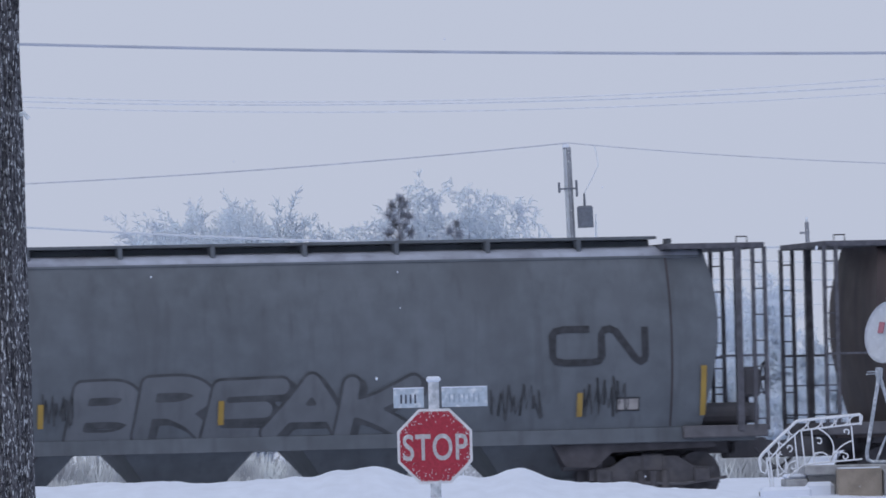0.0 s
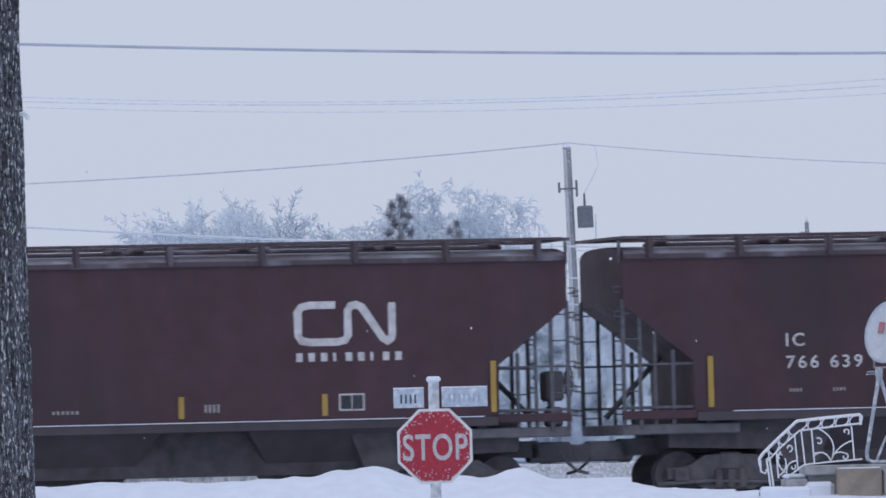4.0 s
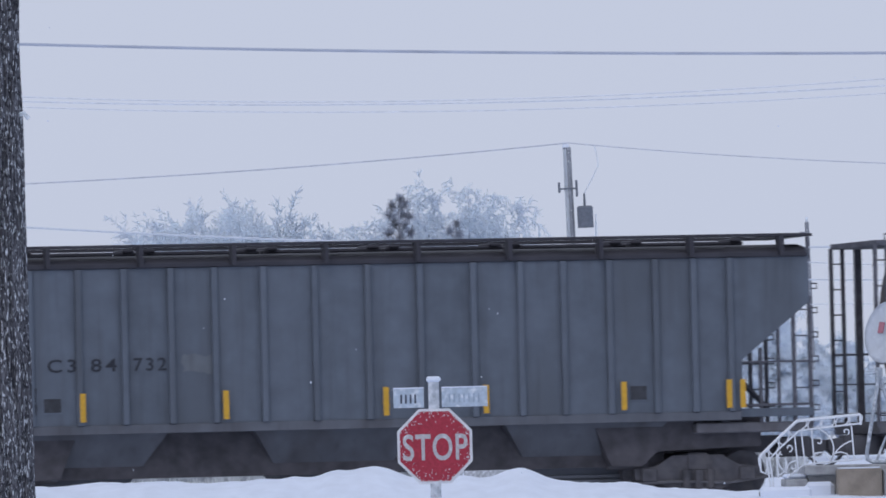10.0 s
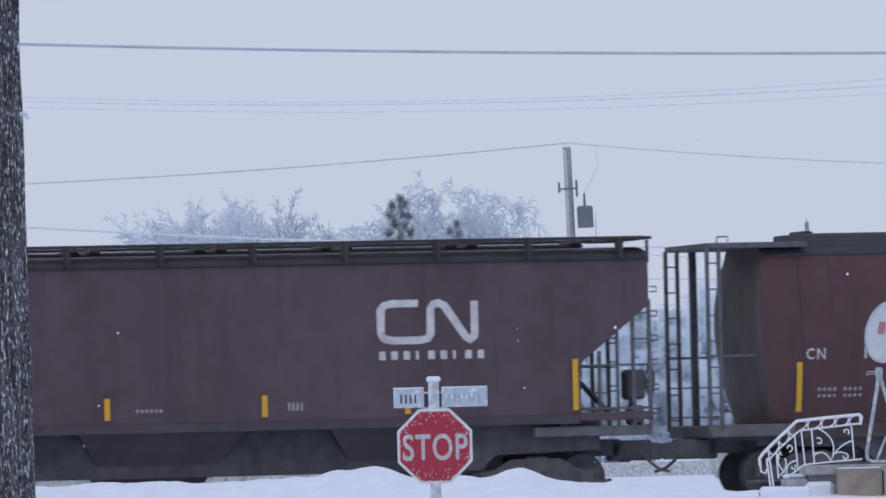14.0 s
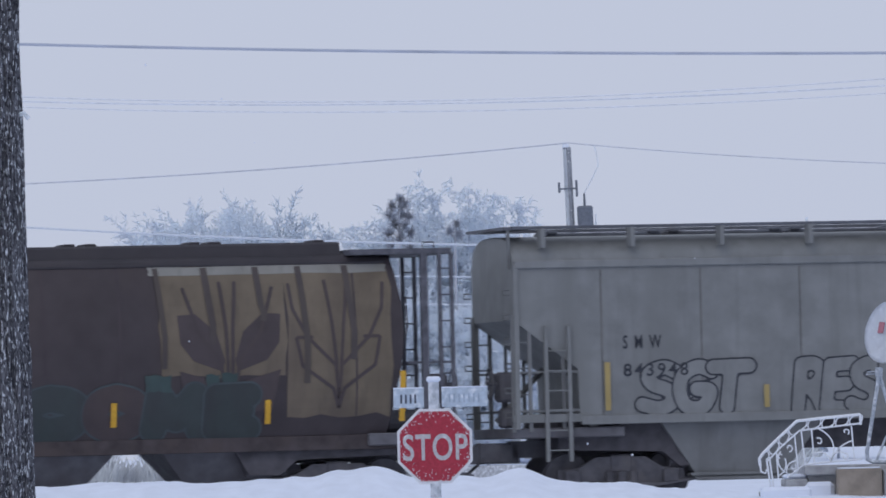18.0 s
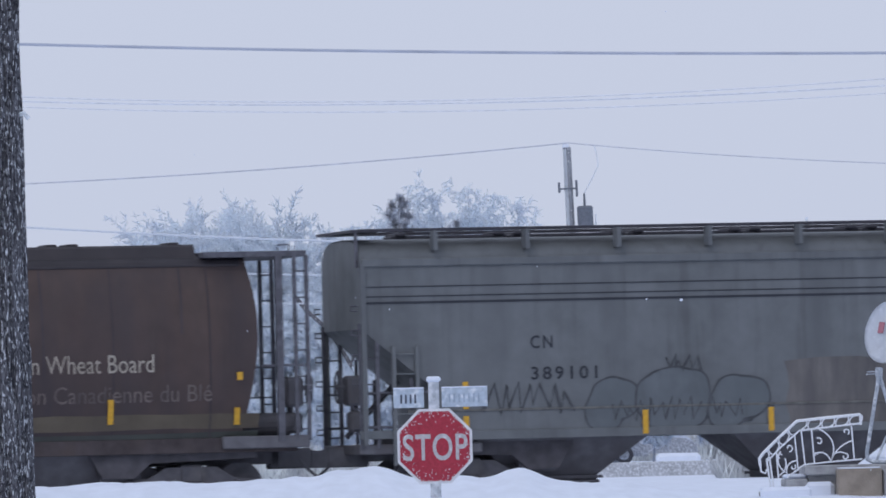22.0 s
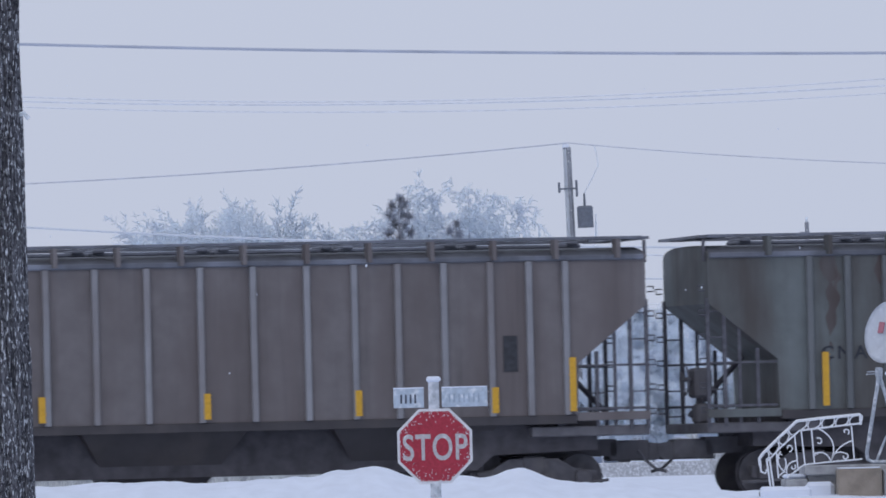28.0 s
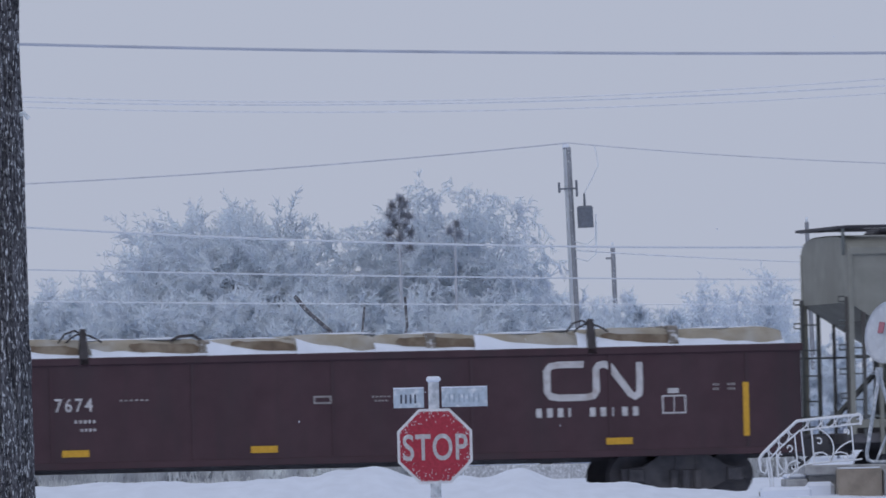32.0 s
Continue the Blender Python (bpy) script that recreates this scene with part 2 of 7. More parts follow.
def loft_body(kind, length, cage, wide=None):
    """The closed shell of a covered hopper car from x = -length to 0."""
    top, shoulder, sill, run, z_hi, z_lo = SHAPES[kind]
    wide = wide or half_width(kind)
    inset = cage if kind == "cyl" else 0.05
    if kind == "cyl":
        stations = [(inset, sill)] + [(inset + (length - 2 * inset) * k / 12, sill) for k in range(1, 12)] + [(length - inset, sill)]
    else:
        ends = [(inset, z_hi), (inset + run * 0.5, (z_hi + z_lo) / 2), (inset + run, z_lo), (inset + run + 0.03, sill)]
        more = 1.33 if kind == "short" else 1.0      # the short car's rear slope reaches further in
        stations = ends + [(length * k / 8, sill) for k in range(2, 7)] + [(length - a * more, b) for a, b in ends[::-1]]
    bm = fresh()
    rings = []
    for s, zb in stations:
        rows = 18 if kind == "cyl" else 9
        zs = [zb + (shoulder - zb) * k / rows for k in range(rows + 1)]
        side = [(wide(z), z) for z in zs]
        w0 = side[-1][0]
        roof = [(w0 * max(0.0, math.cos(a)) ** 0.55, shoulder + (top - shoulder) * math.sin(a)) for a in (0.3, 0.6, 0.9, 1.2, math.pi / 2)]
        ring = [(-w, z) for w, z in side] + [(-w, z) for w, z in roof] + [(w, z) for w, z in roof[-2::-1]] + [(w, z) for w, z in side[::-1]]
        made = []
        for y, z in ring:
            x = -s
            if kind == "cyl" and s in (inset, length - inset):
                f = max(0.0, min(1.0, (z - 1.2) / 3.1))
                bulge = 0.16 * math.sin(math.pi * f ** 1.3) - 0.16 * (1 - f) ** 2
                x += bulge if s == inset else -bulge
            made.append(bm.verts.new((x, y, z)))
        rings.append(made)
    for a, b in zip(rings, rings[1:]):
        for i in range(len(a)):
            j = (i + 1) % len(a)
            bm.faces.new((a[i], a[j], b[j], b[i]))
    if kind == "cyl":
        # end sheets, curved in profile only
        for ring in (rings[0], rings[-1]):
            n = len(ring)
            for i in range(n // 2):
                quad = list(dict.fromkeys((ring[i], ring[i + 1], ring[n - 2 - i], ring[n - 1 - i])))
                if len(quad) > 2:
                    bm.faces.new(quad)
    else:
        bm.faces.new(rings[0][::-1])
        bm.faces.new(rings[-1])
    bmesh.ops.recalc_face_normals(bm, faces=bm.faces[:])
    return bm


def auto_smooth(ob, degrees=35):
    me = ob.data
    me.polygons.foreach_set("use_smooth", [True] * len(me.polygons))
    me.set_sharp_from_angle(angle=radians(degrees))
    return ob


SHARED = {}


def shared(key, maker):
    """A mesh that alike parts of many cars share."""
    if key not in SHARED:
        bm = maker()
        me = bpy.data.meshes.new(key)
        bm.to_mesh(me)
        bm.free()
        SHARED[key] = me
    return SHARED[key]


def fix(name, key, maker, mat, parent, at=(0, 0, 0), turn=0.0, label=""):
    """A shared part set in its place on a car."""
    me = shared(key + mat.name, maker)
    if not me.materials:
        me.materials.append(mat)
    ob = new(name, me)
    ob.parent = parent
    ob.matrix_basis = pose(*at, 0, 0, turn)
    if label:
        ob["label"] = label
    return ob


def make_wheelset():
    bm = fresh()
    tube(bm, (0, -0.95, 0), (0, 0.95, 0), 0.08, n=8)
    for y in (-0.755, 0.755):
        s = 1 if y > 0 else -1
        tube(bm, (0, y - 0.06 * s, 0), (0, y + 0.07 * s, 0), 0.42, n=24)
        tube(bm, (0, y - 0.09 * s, 0), (0, y - 0.06 * s, 0), 0.45, n=24)
        tube(bm, (0, y + 0.07 * s, 0), (0, y + 0.11 * s, 0), 0.15, n=10)
    return bm


def make_truck():
    bm = fresh()
    for s in (-1, 1):
        y0, y1 = sorted((s * 0.93, s * 1.08))
        prism(bm, [(-1.15, 0.36), (-1.15, 0.56), (-0.75, 0.60), (-0.45, 0.78), (0.45, 0.78), (0.75, 0.60), (1.15, 0.56), (1.15, 0.36), (0.8, 0.34), (0.42, 0.16), (-0.42, 0.16), (-0.8, 0.34)], y0, y1)
        for x in (-0.9, 0.9):
            box(bm, x - 0.14, x + 0.14, s * 1.02, s * 1.16, 0.32, 0.56, 0.02)
        for x in (-0.22, 0.0, 0.22):
            tube(bm, (x, s * 1.10, 0.2), (x, s * 1.10, 0.52), 0.075, n=8)
    box(bm, -0.2, 0.2, -1.1, 1.1, 0.5, 0.82, 0.03)
    return bm


def make_chute(top, bottom, z_top, z_low=0.34, y_top=1.32, y_low=0.62):
    def maker():
        bm = fresh()
        rings = []
        for hx, hy, z in ((top, y_top, z_top), (bottom, y_low, z_low + 0.12), (bottom, y_low, z_low)):
            rings.append([bm.verts.new(p) for p in ((-hx, -hy, z), (hx, -hy, z), (hx, hy, z), (-hx, hy, z))])
        for a, b in zip(rings, rings[1:]):
            for i in range(4):
                j = (i + 1) % 4
                bm.faces.new((a[i], a[j], b[j], b[i]))
        bm.faces.new(rings[0][::-1])
        bm.faces.new(rings[-1])
        bmesh.ops.recalc_face_normals(bm, faces=bm.faces[:])
        box(bm, -bottom - 0.08, bottom + 0.08, -y_low - 0.08, y_low + 0.08, z_low + 0.06, z_low + 0.11)
        tube(bm, (-bottom, -y_low - 0.12, z_low), (bottom, -y_low - 0.12, z_low), 0.03)
        return bm
    return maker


def make_ladder(z0, z1, gap, spacing=0.46, hook=0.0):
    def maker():
        bm = fresh()
        for x in (0.0, gap):
            box(bm, x - 0.032, x + 0.032, -0.03, 0.03, z0, z1)
        z = z0 + 0.2
        while z < z1 - 0.1:
            tube(bm, (0, 0, z), (gap, 0, z), 0.014, n=5)
            z += spacing
        return bm
    return maker


def make_post(z0, z1, w):
    def maker():
        return box(fresh(), -w / 2, w / 2, -w / 2, w / 2, z0, z1)
    return maker


def make_grab():
    """A grab iron that stands off an end corner."""
    return rod(fresh(), [(0, 0, 0), (0.11, 0, 0), (0.11, 0, -0.09), (0, 0, -0.09)], 0.014, 4)


def make_brake_wheel():
    bm = fresh()
    pts = [(0.0, 0.28 * math.cos(a), 0.28 * math.sin(a)) for a in [2 * math.pi * k / 18 for k in range(19)]]
    rod(bm, pts, 0.018, 5)
    for k in range(5):
        a = 2 * math.pi * k / 5
        tube(bm, (0, 0, 0), (0.02, 0.27 * math.cos(a), 0.27 * math.sin(a)), 0.013, n=4)
    tube(bm, (-0.18, 0, 0), (0.05, 0, 0), 0.04)
    return bm


def make_brake_box():
    bm = box(fresh(), -0.17, 0.15, -0.28, 0.28, -0.26, 0.27, 0.05)
    tube(bm, (-0.02, 0.1, -0.6), (-0.02, 0.1, -0.2), 0.05, n=6)
    return box(bm, -0.13, 0.14, -0.2, 0.2, -0.72, -0.36, 0.05)


def make_coupler():
    bm = box(fresh(), -0.45, 0.30, -0.20, 0.20, -0.16, 0.20, 0.03)
    prism(bm, [(0.28, -0.16), (0.46, -0.16), (0.58, -0.05), (0.58, 0.12), (0.28, 0.16)], -0.14, 0.16)
    pts = [(0.0, -0.55, 0.02), (0.15, -0.56, -0.18), (0.32, -0.56, -0.32), (0.52, -0.56, -0.37)]
    return rod(bm, pts, 0.028, 6)


def make_hatch(length):
    def maker():
        bm = box(fresh(), -length / 2, length / 2, -0.34, 0.34, 0.0, 0.07, 0.02)
        for x in (-length / 2 + 0.16, length / 2 - 0.16):
            box(bm, x - 0.10, x + 0.10, -0.42, 0.42, 0.05, 0.115, 0.02)
        return bm
    return maker


GEAR_DARK = surface("sooty_running_gear", (0.100, 0.099, 0.114), 0.88, grain=5, vary=0.25, stain=(0.13, 0.125, 0.135), stain_scale=2.2, spec=0.15)
# sill brown, darkened in its colour against light bounced off the snow
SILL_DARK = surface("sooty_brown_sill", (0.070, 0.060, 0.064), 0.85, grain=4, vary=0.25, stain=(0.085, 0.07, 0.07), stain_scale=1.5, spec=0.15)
# steel darkened in its colour for the shade under the bodies
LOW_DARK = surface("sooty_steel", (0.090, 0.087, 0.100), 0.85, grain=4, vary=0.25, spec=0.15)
# colour of the shadow lines painted along seams, ledges and roof edge
SEAM = surface("dirty_seam", (0.125, 0.126, 0.126), 0.7, grain=6, vary=0.3, stain=(0.165, 0.165, 0.155), stain_scale=2.0)
WHEELS = []
CARS = []


def running_gear(car, length, front):
    """Trucks with turning wheels, couplers and the sills at both ends."""
    for k, s in enumerate((2.05, length - 2.05)):
        truck = fix("truck", "truck", make_truck, GEAR_DARK, car, (-s, 0, 0))
        for dx in (-0.9, 0.9):
            ws = fix("wheelset", "wheelset", make_wheelset, GEAR_DARK, truck, (dx, 0, 0.43))
            WHEELS.append((ws, dx, front - s + dx))
    fix("coupler", "coupler", make_coupler, GRIME, car, (0.0, 0, 0.87))
    fix("coupler", "coupler", make_coupler, GRIME, car, (-length, 0, 0.87), 180)


def end_frames(car, kind, length, cage, paint, brake_front, body_paint):
    top, shoulder, sill, run, z_hi, z_lo = SHAPES[kind]
    for front in (True, False):
        sign = -1 if front else 1
        x_end = 0.0 if front else -length
        xin = lambda d: x_end + sign * d
        if kind == "cyl":
            fix("end_platform", "plat", lambda: box(fresh(), -0.92, 0.92, -1.45, 1.45, 0, 0.10, 0.01), paint, car, (xin(0.92), 0, 4.42))
            fix("end_grab", "endgrab", lambda: rod(fresh(), [(-0.1, 0, 0), (-0.1, 0, 0.1), (0.1, 0, 0.1), (0.1, 0, 0)], 0.014, 4), paint, car, (xin(0.35), -1.2, 4.53))
            for near in (True, False):
                y = -1.42 if near else 1.42
                fix("ladder", "lad_cyl", make_ladder(1.2, 4.44, 0.215), paint, car, (xin(0.0) if not front else xin(0.215), y, 0))
                if near == front:
                    fix("corner_post", "post13", make_post(1.2, 4.44, 0.12), paint, car, (xin(0.5), y, 0))
            fix("cross_bar", "xbar_cyl", lambda: box(fresh(), -0.42, 0.42, -0.025, 0.025, -0.02, 0.02), paint, car, (xin(0.42), -1.40, 2.52))
            fix("cross_bar", "xbar_cyl", lambda: box(fresh(), -0.42, 0.42, -0.025, 0.025, -0.02, 0.02), paint, car, (xin(0.42), 1.40, 2.52))
            fix("low_bar", "xbar_thin", lambda: tube(fresh(), (-0.5, 0, 0), (0.5, 0, 0), 0.014, n=5), paint, car, (xin(0.5), 1.40, 1.98))
            fix("low_bar", "xbar_thin", lambda: tube(fresh(), (-0.5, 0, 0), (0.5, 0, 0), 0.014, n=5), paint, car, (xin(0.5), 1.40, 1.45))
            part("end_sill", box(fresh(), min(xin(0), xin(cage + 0.5)), max(xin(0), xin(cage + 0.5)), -1.45, 1.45, 1.08, 1.30, 0.02), GRIME, car)
        else:
            for near in (True, False):
                y = -1.46 if near else 1.46
                fix("ladder", "lad_" + kind, make_ladder(sill - 0.25, 4.35 if near != front else z_hi + 0.1, 0.30), paint, car, (xin(0.04) if not front else xin(0.34), y, 0))
                for k in range(int((4.2 - sill) / 0.43)):
                    fix("grab_iron", "grab", make_grab, paint, car, (x_end, y, sill + 0.1 + 0.43 * k), 0 if front else 180)
                fix("slope_post", "spost1" + kind, make_post(sill - 0.2, z_lo + 0.55, 0.05), paint, car, (xin(0.62), y * 0.98, 0))
                fix("slope_post", "spost2" + kind, make_post(sill - 0.2, z_lo + 0.20, 0.06), paint, car, (xin(0.95), y * 0.98, 0))
                fix("cross_bar", "sbar" + kind, lambda: box(fresh(), -0.65, 0.65, -0.015, 0.015, -0.017, 0.017), paint, car, (xin(0.65), y, z_lo - 0.05))
                fix("cross_bar", "sbar2" + kind, lambda: box(fresh(), -0.65, 0.65, -0.02, 0.02, -0.022, 0.022), paint, car, (xin(0.65), y, sill + 0.12))
                fix("body_bolster", "bolst" + kind, make_post(sill - 0.35, z_lo + 0.02, 0.14), paint, car, (xin(run + 0.35), y * 0.9, 0))
            if kind != "rib":
                for y in (-1.50, 1.50):
                    fix("end_post", "epost" + kind, make_post(sill - 0.2, shoulder - 0.02, 0.09), paint if kind == "flow" else body_paint, car, (xin(0.10), y, 0))
            if kind not in ("rib", "flow") and not front:
                fix("side_ladder", "lad_near" + kind, make_ladder(0.72, z_lo + 0.75, 0.42, 0.35), body_paint, car, (xin(0.62), -1.54, 0))
            fix("end_bar", "ebar" + kind, lambda: box(fresh(), -run / 2 - 0.1, run / 2 + 0.1, -0.04, 0.03, -0.07, 0.08, 0.01), body_paint, car, (xin(run / 2 + 0.1), -1.48, sill - 0.02))
            fix("walk_post", "wpost" + kind, make_post(shoulder - 0.1, top + 0.12, 0.05), paint, car, (xin(0.02), -1.38, 0))
            fix("slope_brace", "brace" + kind, lambda: rod(fresh(), [(-0.55, 0, 0.6), (0.55, 0, -0.55)], 0.05, 4), paint, car, (xin(0.75), 0.5, sill + 0.5), 0 if front else 180)
            part("end_sill", box(fresh(), min(xin(0), xin(run + 0.9)), max(xin(0), xin(run + 0.9)), -1.45, 1.45, sill - 0.36, sill - 0.18, 0.02), GRIME, car)
        if front == brake_front:
            if kind == "cyl":
                fix("air_reservoir", "reservoir", lambda: tube(tube(fresh(), (-0.42, 0, 0), (0.42, 0, 0), 0.20, n=14), (-0.48, 0, 0), (0.48, 0, 0), 0.14, n=10), GRIME, car, (xin(0.62), -0.7, 1.50))
            fix("brake_wheel", "bwheel", make_brake_wheel, GRIME, car, (xin(-0.18), -0.62, 2.12), 0 if front else 180)
            fix("brake_box", "bbox", make_brake_box, GRIME, car, (xin(0.12), -0.62, 2.05))


def hopper_car(name_label, kind, front, length, body, roof, lower=None, frame_paint=None, cage=1.05, brake_front=False, bays=4, seams=(), ribs=(), rib_paint=None,
               board=None, brackets=0.0, snow_line=False, filled=None, aft=None, open_roof=False):
    """A covered hopper car with its front end `front` metres along the track at the start."""
    car = thing("hopper_car", name_label, "hopper car", "freight cars of the train")
    CARS.append((car, front))
    if aft:
        AFT[car.name] = aft
    paint = frame_paint or CAGE
    lower = lower or GRIME
    top, shoulder, sill, run, z_hi, z_lo = SHAPES[kind]
    wide = half_width(kind)
    auto_smooth(part("body", loft_body(kind, length, cage), body, car))
    # roof: an overlay that carries the snow and the roof's own colour
    first, last = (cage + 0.1, length - cage - 0.1) if kind == "cyl" else (0.08, length - 0.08)
    bm = fresh()
    rows = []
    w0 = wide(shoulder)
    for k in range(13):
        s = first + (last - first) * k / 12
        row = []
        for a in [math.pi * j / 12 for j in range(13)]:
            c = math.cos(a)
            row.append(bm.verts.new((-s, -(w0 + 0.012) * math.copysign(abs(c) ** 0.55, c), shoulder + (top - shoulder + 0.015) * math.sin(a))))
        rows.append(row)
    for a, b in zip(rows, rows[1:]):
        for j in range(12):
            bm.faces.new((a[j], b[j], b[j + 1], a[j + 1]))
    bmesh.ops.recalc_face_normals(bm, faces=bm.faces[:])
    auto_smooth(part("roof", bm, roof, car))
    # side plate under the roof and sill below the side
    if kind != "cyl":
        for y in (-1, 1):
            yy = sorted((y * (wide(shoulder - 0.1) - 0.01), y * (wide(shoulder - 0.1) + 0.05)))
            if kind == "flow":
                # the shadow gap below the roof sheet, painted as a strip
                part("roof_edge", box(fresh(), -last, -first, yy[0], yy[1] - 0.02, shoulder - 0.06, shoulder - 0.01, 0.005), SEAM, car, "dark seam under the roof sheet")
            else:
                part("roof_edge", box(fresh(), -last, -first, yy[0], yy[1], shoulder - (0.05 if kind == "rib" else 0.10), shoulder + 0.05, 0.02), board or roof if kind == "rib" else body, car)
    yb = wide(sill)
    for y in (-1, 1):
        yy = sorted((y * (yb - 0.10), y * (yb + 0.035)))
        s0, s1 = (0.2, length - 0.2) if kind == "cyl" else (run + 0.1, length - run * (1.33 if kind == "short" else 1) - 0.1)
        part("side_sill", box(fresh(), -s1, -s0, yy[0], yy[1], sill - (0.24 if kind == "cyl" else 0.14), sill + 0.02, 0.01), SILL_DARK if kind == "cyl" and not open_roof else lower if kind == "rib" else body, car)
    if snow_line:
        part("snow_ledge", box(fresh(), -length + 2.0, -1.6, -yb - 0.05, -yb - 0.005, sill + 0.02, sill + 0.035), SNOW, car)
    # roof walk, hatches and their rail
    board = board or CAGE
    z_walk = top + (0.12 if open_roof or kind in ("pale", "tall", "short", "cream") else 0.16 if kind != "rib" else 0.14)
    square = kind not in ("cyl", "flow")
    yw = 1.26 if square else 0.78
    for y in (-yw, yw) if kind != "cyl" or open_roof else ():
        part("running_board", box(fresh(), -last + (0.7 if kind == "cyl" else 0), -first - (0.7 if kind == "cyl" else 0), y - 0.2, y + 0.2, z_walk, z_walk + 0.05), board, car)
    if kind == "cyl":
        deep = 0.62 if open_roof else 0.98
        part("roof_coaming", prism(fresh(), [(-deep - 0.12, top - 0.16), (-deep, z_walk - 0.03), (-deep + 0.06, z_walk + 0.01), (deep - 0.06, z_walk + 0.01), (deep, z_walk - 0.03), (deep + 0.12, top - 0.16)], -last + 0.75, -first - 0.75), board, car).matrix_basis = pose(0, 0, 0, 0, 0, -90)
    if kind != "cyl":
        for x in (-0.42, -length - 0.06):
            part("end_board", box(fresh(), x, x + 0.48, -1.42, 1.42, z_walk - 0.008, z_walk + 0.042), board, car)
    n = int((last - first) / 1.15)
    fix_len = (last - first - 1.6) / (n // 2)
    for k in range(n // 2):
        fix("roof_hatch", "hatch%.2f" % fix_len, make_hatch(fix_len - 0.06), board, car, (-(first + 0.8 + fix_len * (k + 0.5)), 0, z_walk - (0.12 if square else 0.05)))
    step = brackets or 1.65
    k = first + 0.5
    while k < last - 0.3 and (kind != "cyl" or open_roof):
        fix("walk_bracket", "wbr" + kind, lambda: prism(fresh(), [(-0.035, 0.0), (0.035, 0.0), (0.035, 0.34), (-0.035, 0.34)], -0.32, 0.0), body if brackets else board, car, (-k, -yw - (0.16 if square else 0.02), z_walk - 0.34))
        k += step
    if kind in ("flow", "tall", "cream"):
        z = {"flow": 1.50, "tall": 1.66, "cream": 1.44}[kind]
        part("side_ledge", box(fresh(), -last + run * 0.6, -first - run * 0.6, -wide(z) - 0.022, -wide(z) + 0.01, z - 0.022, z + 0.018, 0.006), SEAM, car, "dark ledge along the side")
    if kind == "cyl":
        for q in (cage + 0.72, length - cage - 0.72):
            lay("end_seam", strip([(q, 1.3), (q, 2.0), (q, 3.0), (q, 3.8), (q, 4.28)], 0.03), HULL_SEAM, car, wide, 0.008)
        part("roof_lip", box(fresh(), -last, -first, -wide(shoulder) - 0.03, -wide(shoulder) + 0.02, shoulder - 0.03, shoulder + 0.02, 0.01), board or roof, car)
    # seams and ribs
    for s in seams:
        part("weld_seam", box(fresh(), -s - 0.013, -s + 0.013, -wide(2.5) - 0.006, -wide(2.5) + 0.02, sill + 0.02, shoulder - 0.14), SEAM, car)
    if ribs:
        def rib():
            return box(fresh(), -0.055, 0.055, -0.09, 0.02, sill + 0.02, shoulder - 0.05, 0.012)
        for s in ribs:
            fix("side_rib", "rib", rib, rib_paint or body, car, (-s, -wide(2.5), 0))
            fix("side_rib", "rib", rib, rib_paint or body, car, (-s, wide(2.5), 0), 180)
    # discharge chutes
    mid = length / 2
    if kind == "cyl":
        spots, a, b = tuple(mid - q for q in (4.0, 7.2, 10.4, 13.6)), 1.34, 0.66
    elif bays == 4:
        spots, a, b = (-4.5, 0.0, 4.5), 1.55, 0.85
    elif bays == 3 and kind == "flow":
        spots, a, b = (-5.0, -0.17, 4.65), 1.85, 0.78
    elif bays == 3:
        spots, a, b = (-4.75, -0.05, 4.6), 1.70, 0.78
    else:
        spots, a, b = (-1.9, 1.9), 1.75, 0.75
    for s in spots:
        fix("hopper_chute", "chute%s%d" % (kind, bays), make_chute(a, b, sill - 0.02, 0.30 if kind == "cyl" else 0.36, y_top=1.24 if kind == "cyl" else 1.32, y_low=1.18 if kind in ("short", "pale") else 0.62), lower, car, (-mid + s, 0, 0))
    for x in (-length + 0.3, -3.0):
        part("stub_sill", box(fresh(), x, x + 2.7, -0.2, 0.2, 0.80, 1.10), GRIME, car)
    # dark block stands in for the shaded gaps between the chutes
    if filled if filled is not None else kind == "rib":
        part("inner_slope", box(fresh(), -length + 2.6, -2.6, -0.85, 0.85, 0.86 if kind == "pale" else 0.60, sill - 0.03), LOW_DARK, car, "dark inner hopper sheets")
    for k, s in enumerate((0.9, length - 0.9)):
        # dark block painted as the shade over the trucks, with bolsters and brake gear
        sign = 1 if k == 0 else -1
        x0 = -s
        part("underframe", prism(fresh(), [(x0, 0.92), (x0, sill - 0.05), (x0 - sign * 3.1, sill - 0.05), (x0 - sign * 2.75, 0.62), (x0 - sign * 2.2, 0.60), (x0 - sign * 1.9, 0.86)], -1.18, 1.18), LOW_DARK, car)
        fix("brake_cylinder", "brcyl", lambda: tube(fresh(), (-0.35, 0, 0), (0.35, 0, 0), 0.15, n=10), GRIME, car, (x0 - sign * 2.4, -0.9, 0.70))
        fix("brake_rod", "brrod", lambda: rod(fresh(), [(-1.4, 0, 0), (-0.4, 0, 0.04), (0.6, 0, 0.0), (1.4, 0, 0.1)], 0.03, 5), GRIME, car, (x0 - sign * 1.2, -1.12, 0.28))
    end_frames(car, kind, length, cage, paint, brake_front, body)
    running_gear(car, length, front)
    return car, wide


# ---- lettering, emblems and spray paint on the sides ----
AFT = {}        # by car: markings further back than the first number sit the second number further back


def set_back(car, s):
    start, more = AFT.get(car.name, (99.0, 0.0))
    return s + more if s > start else s


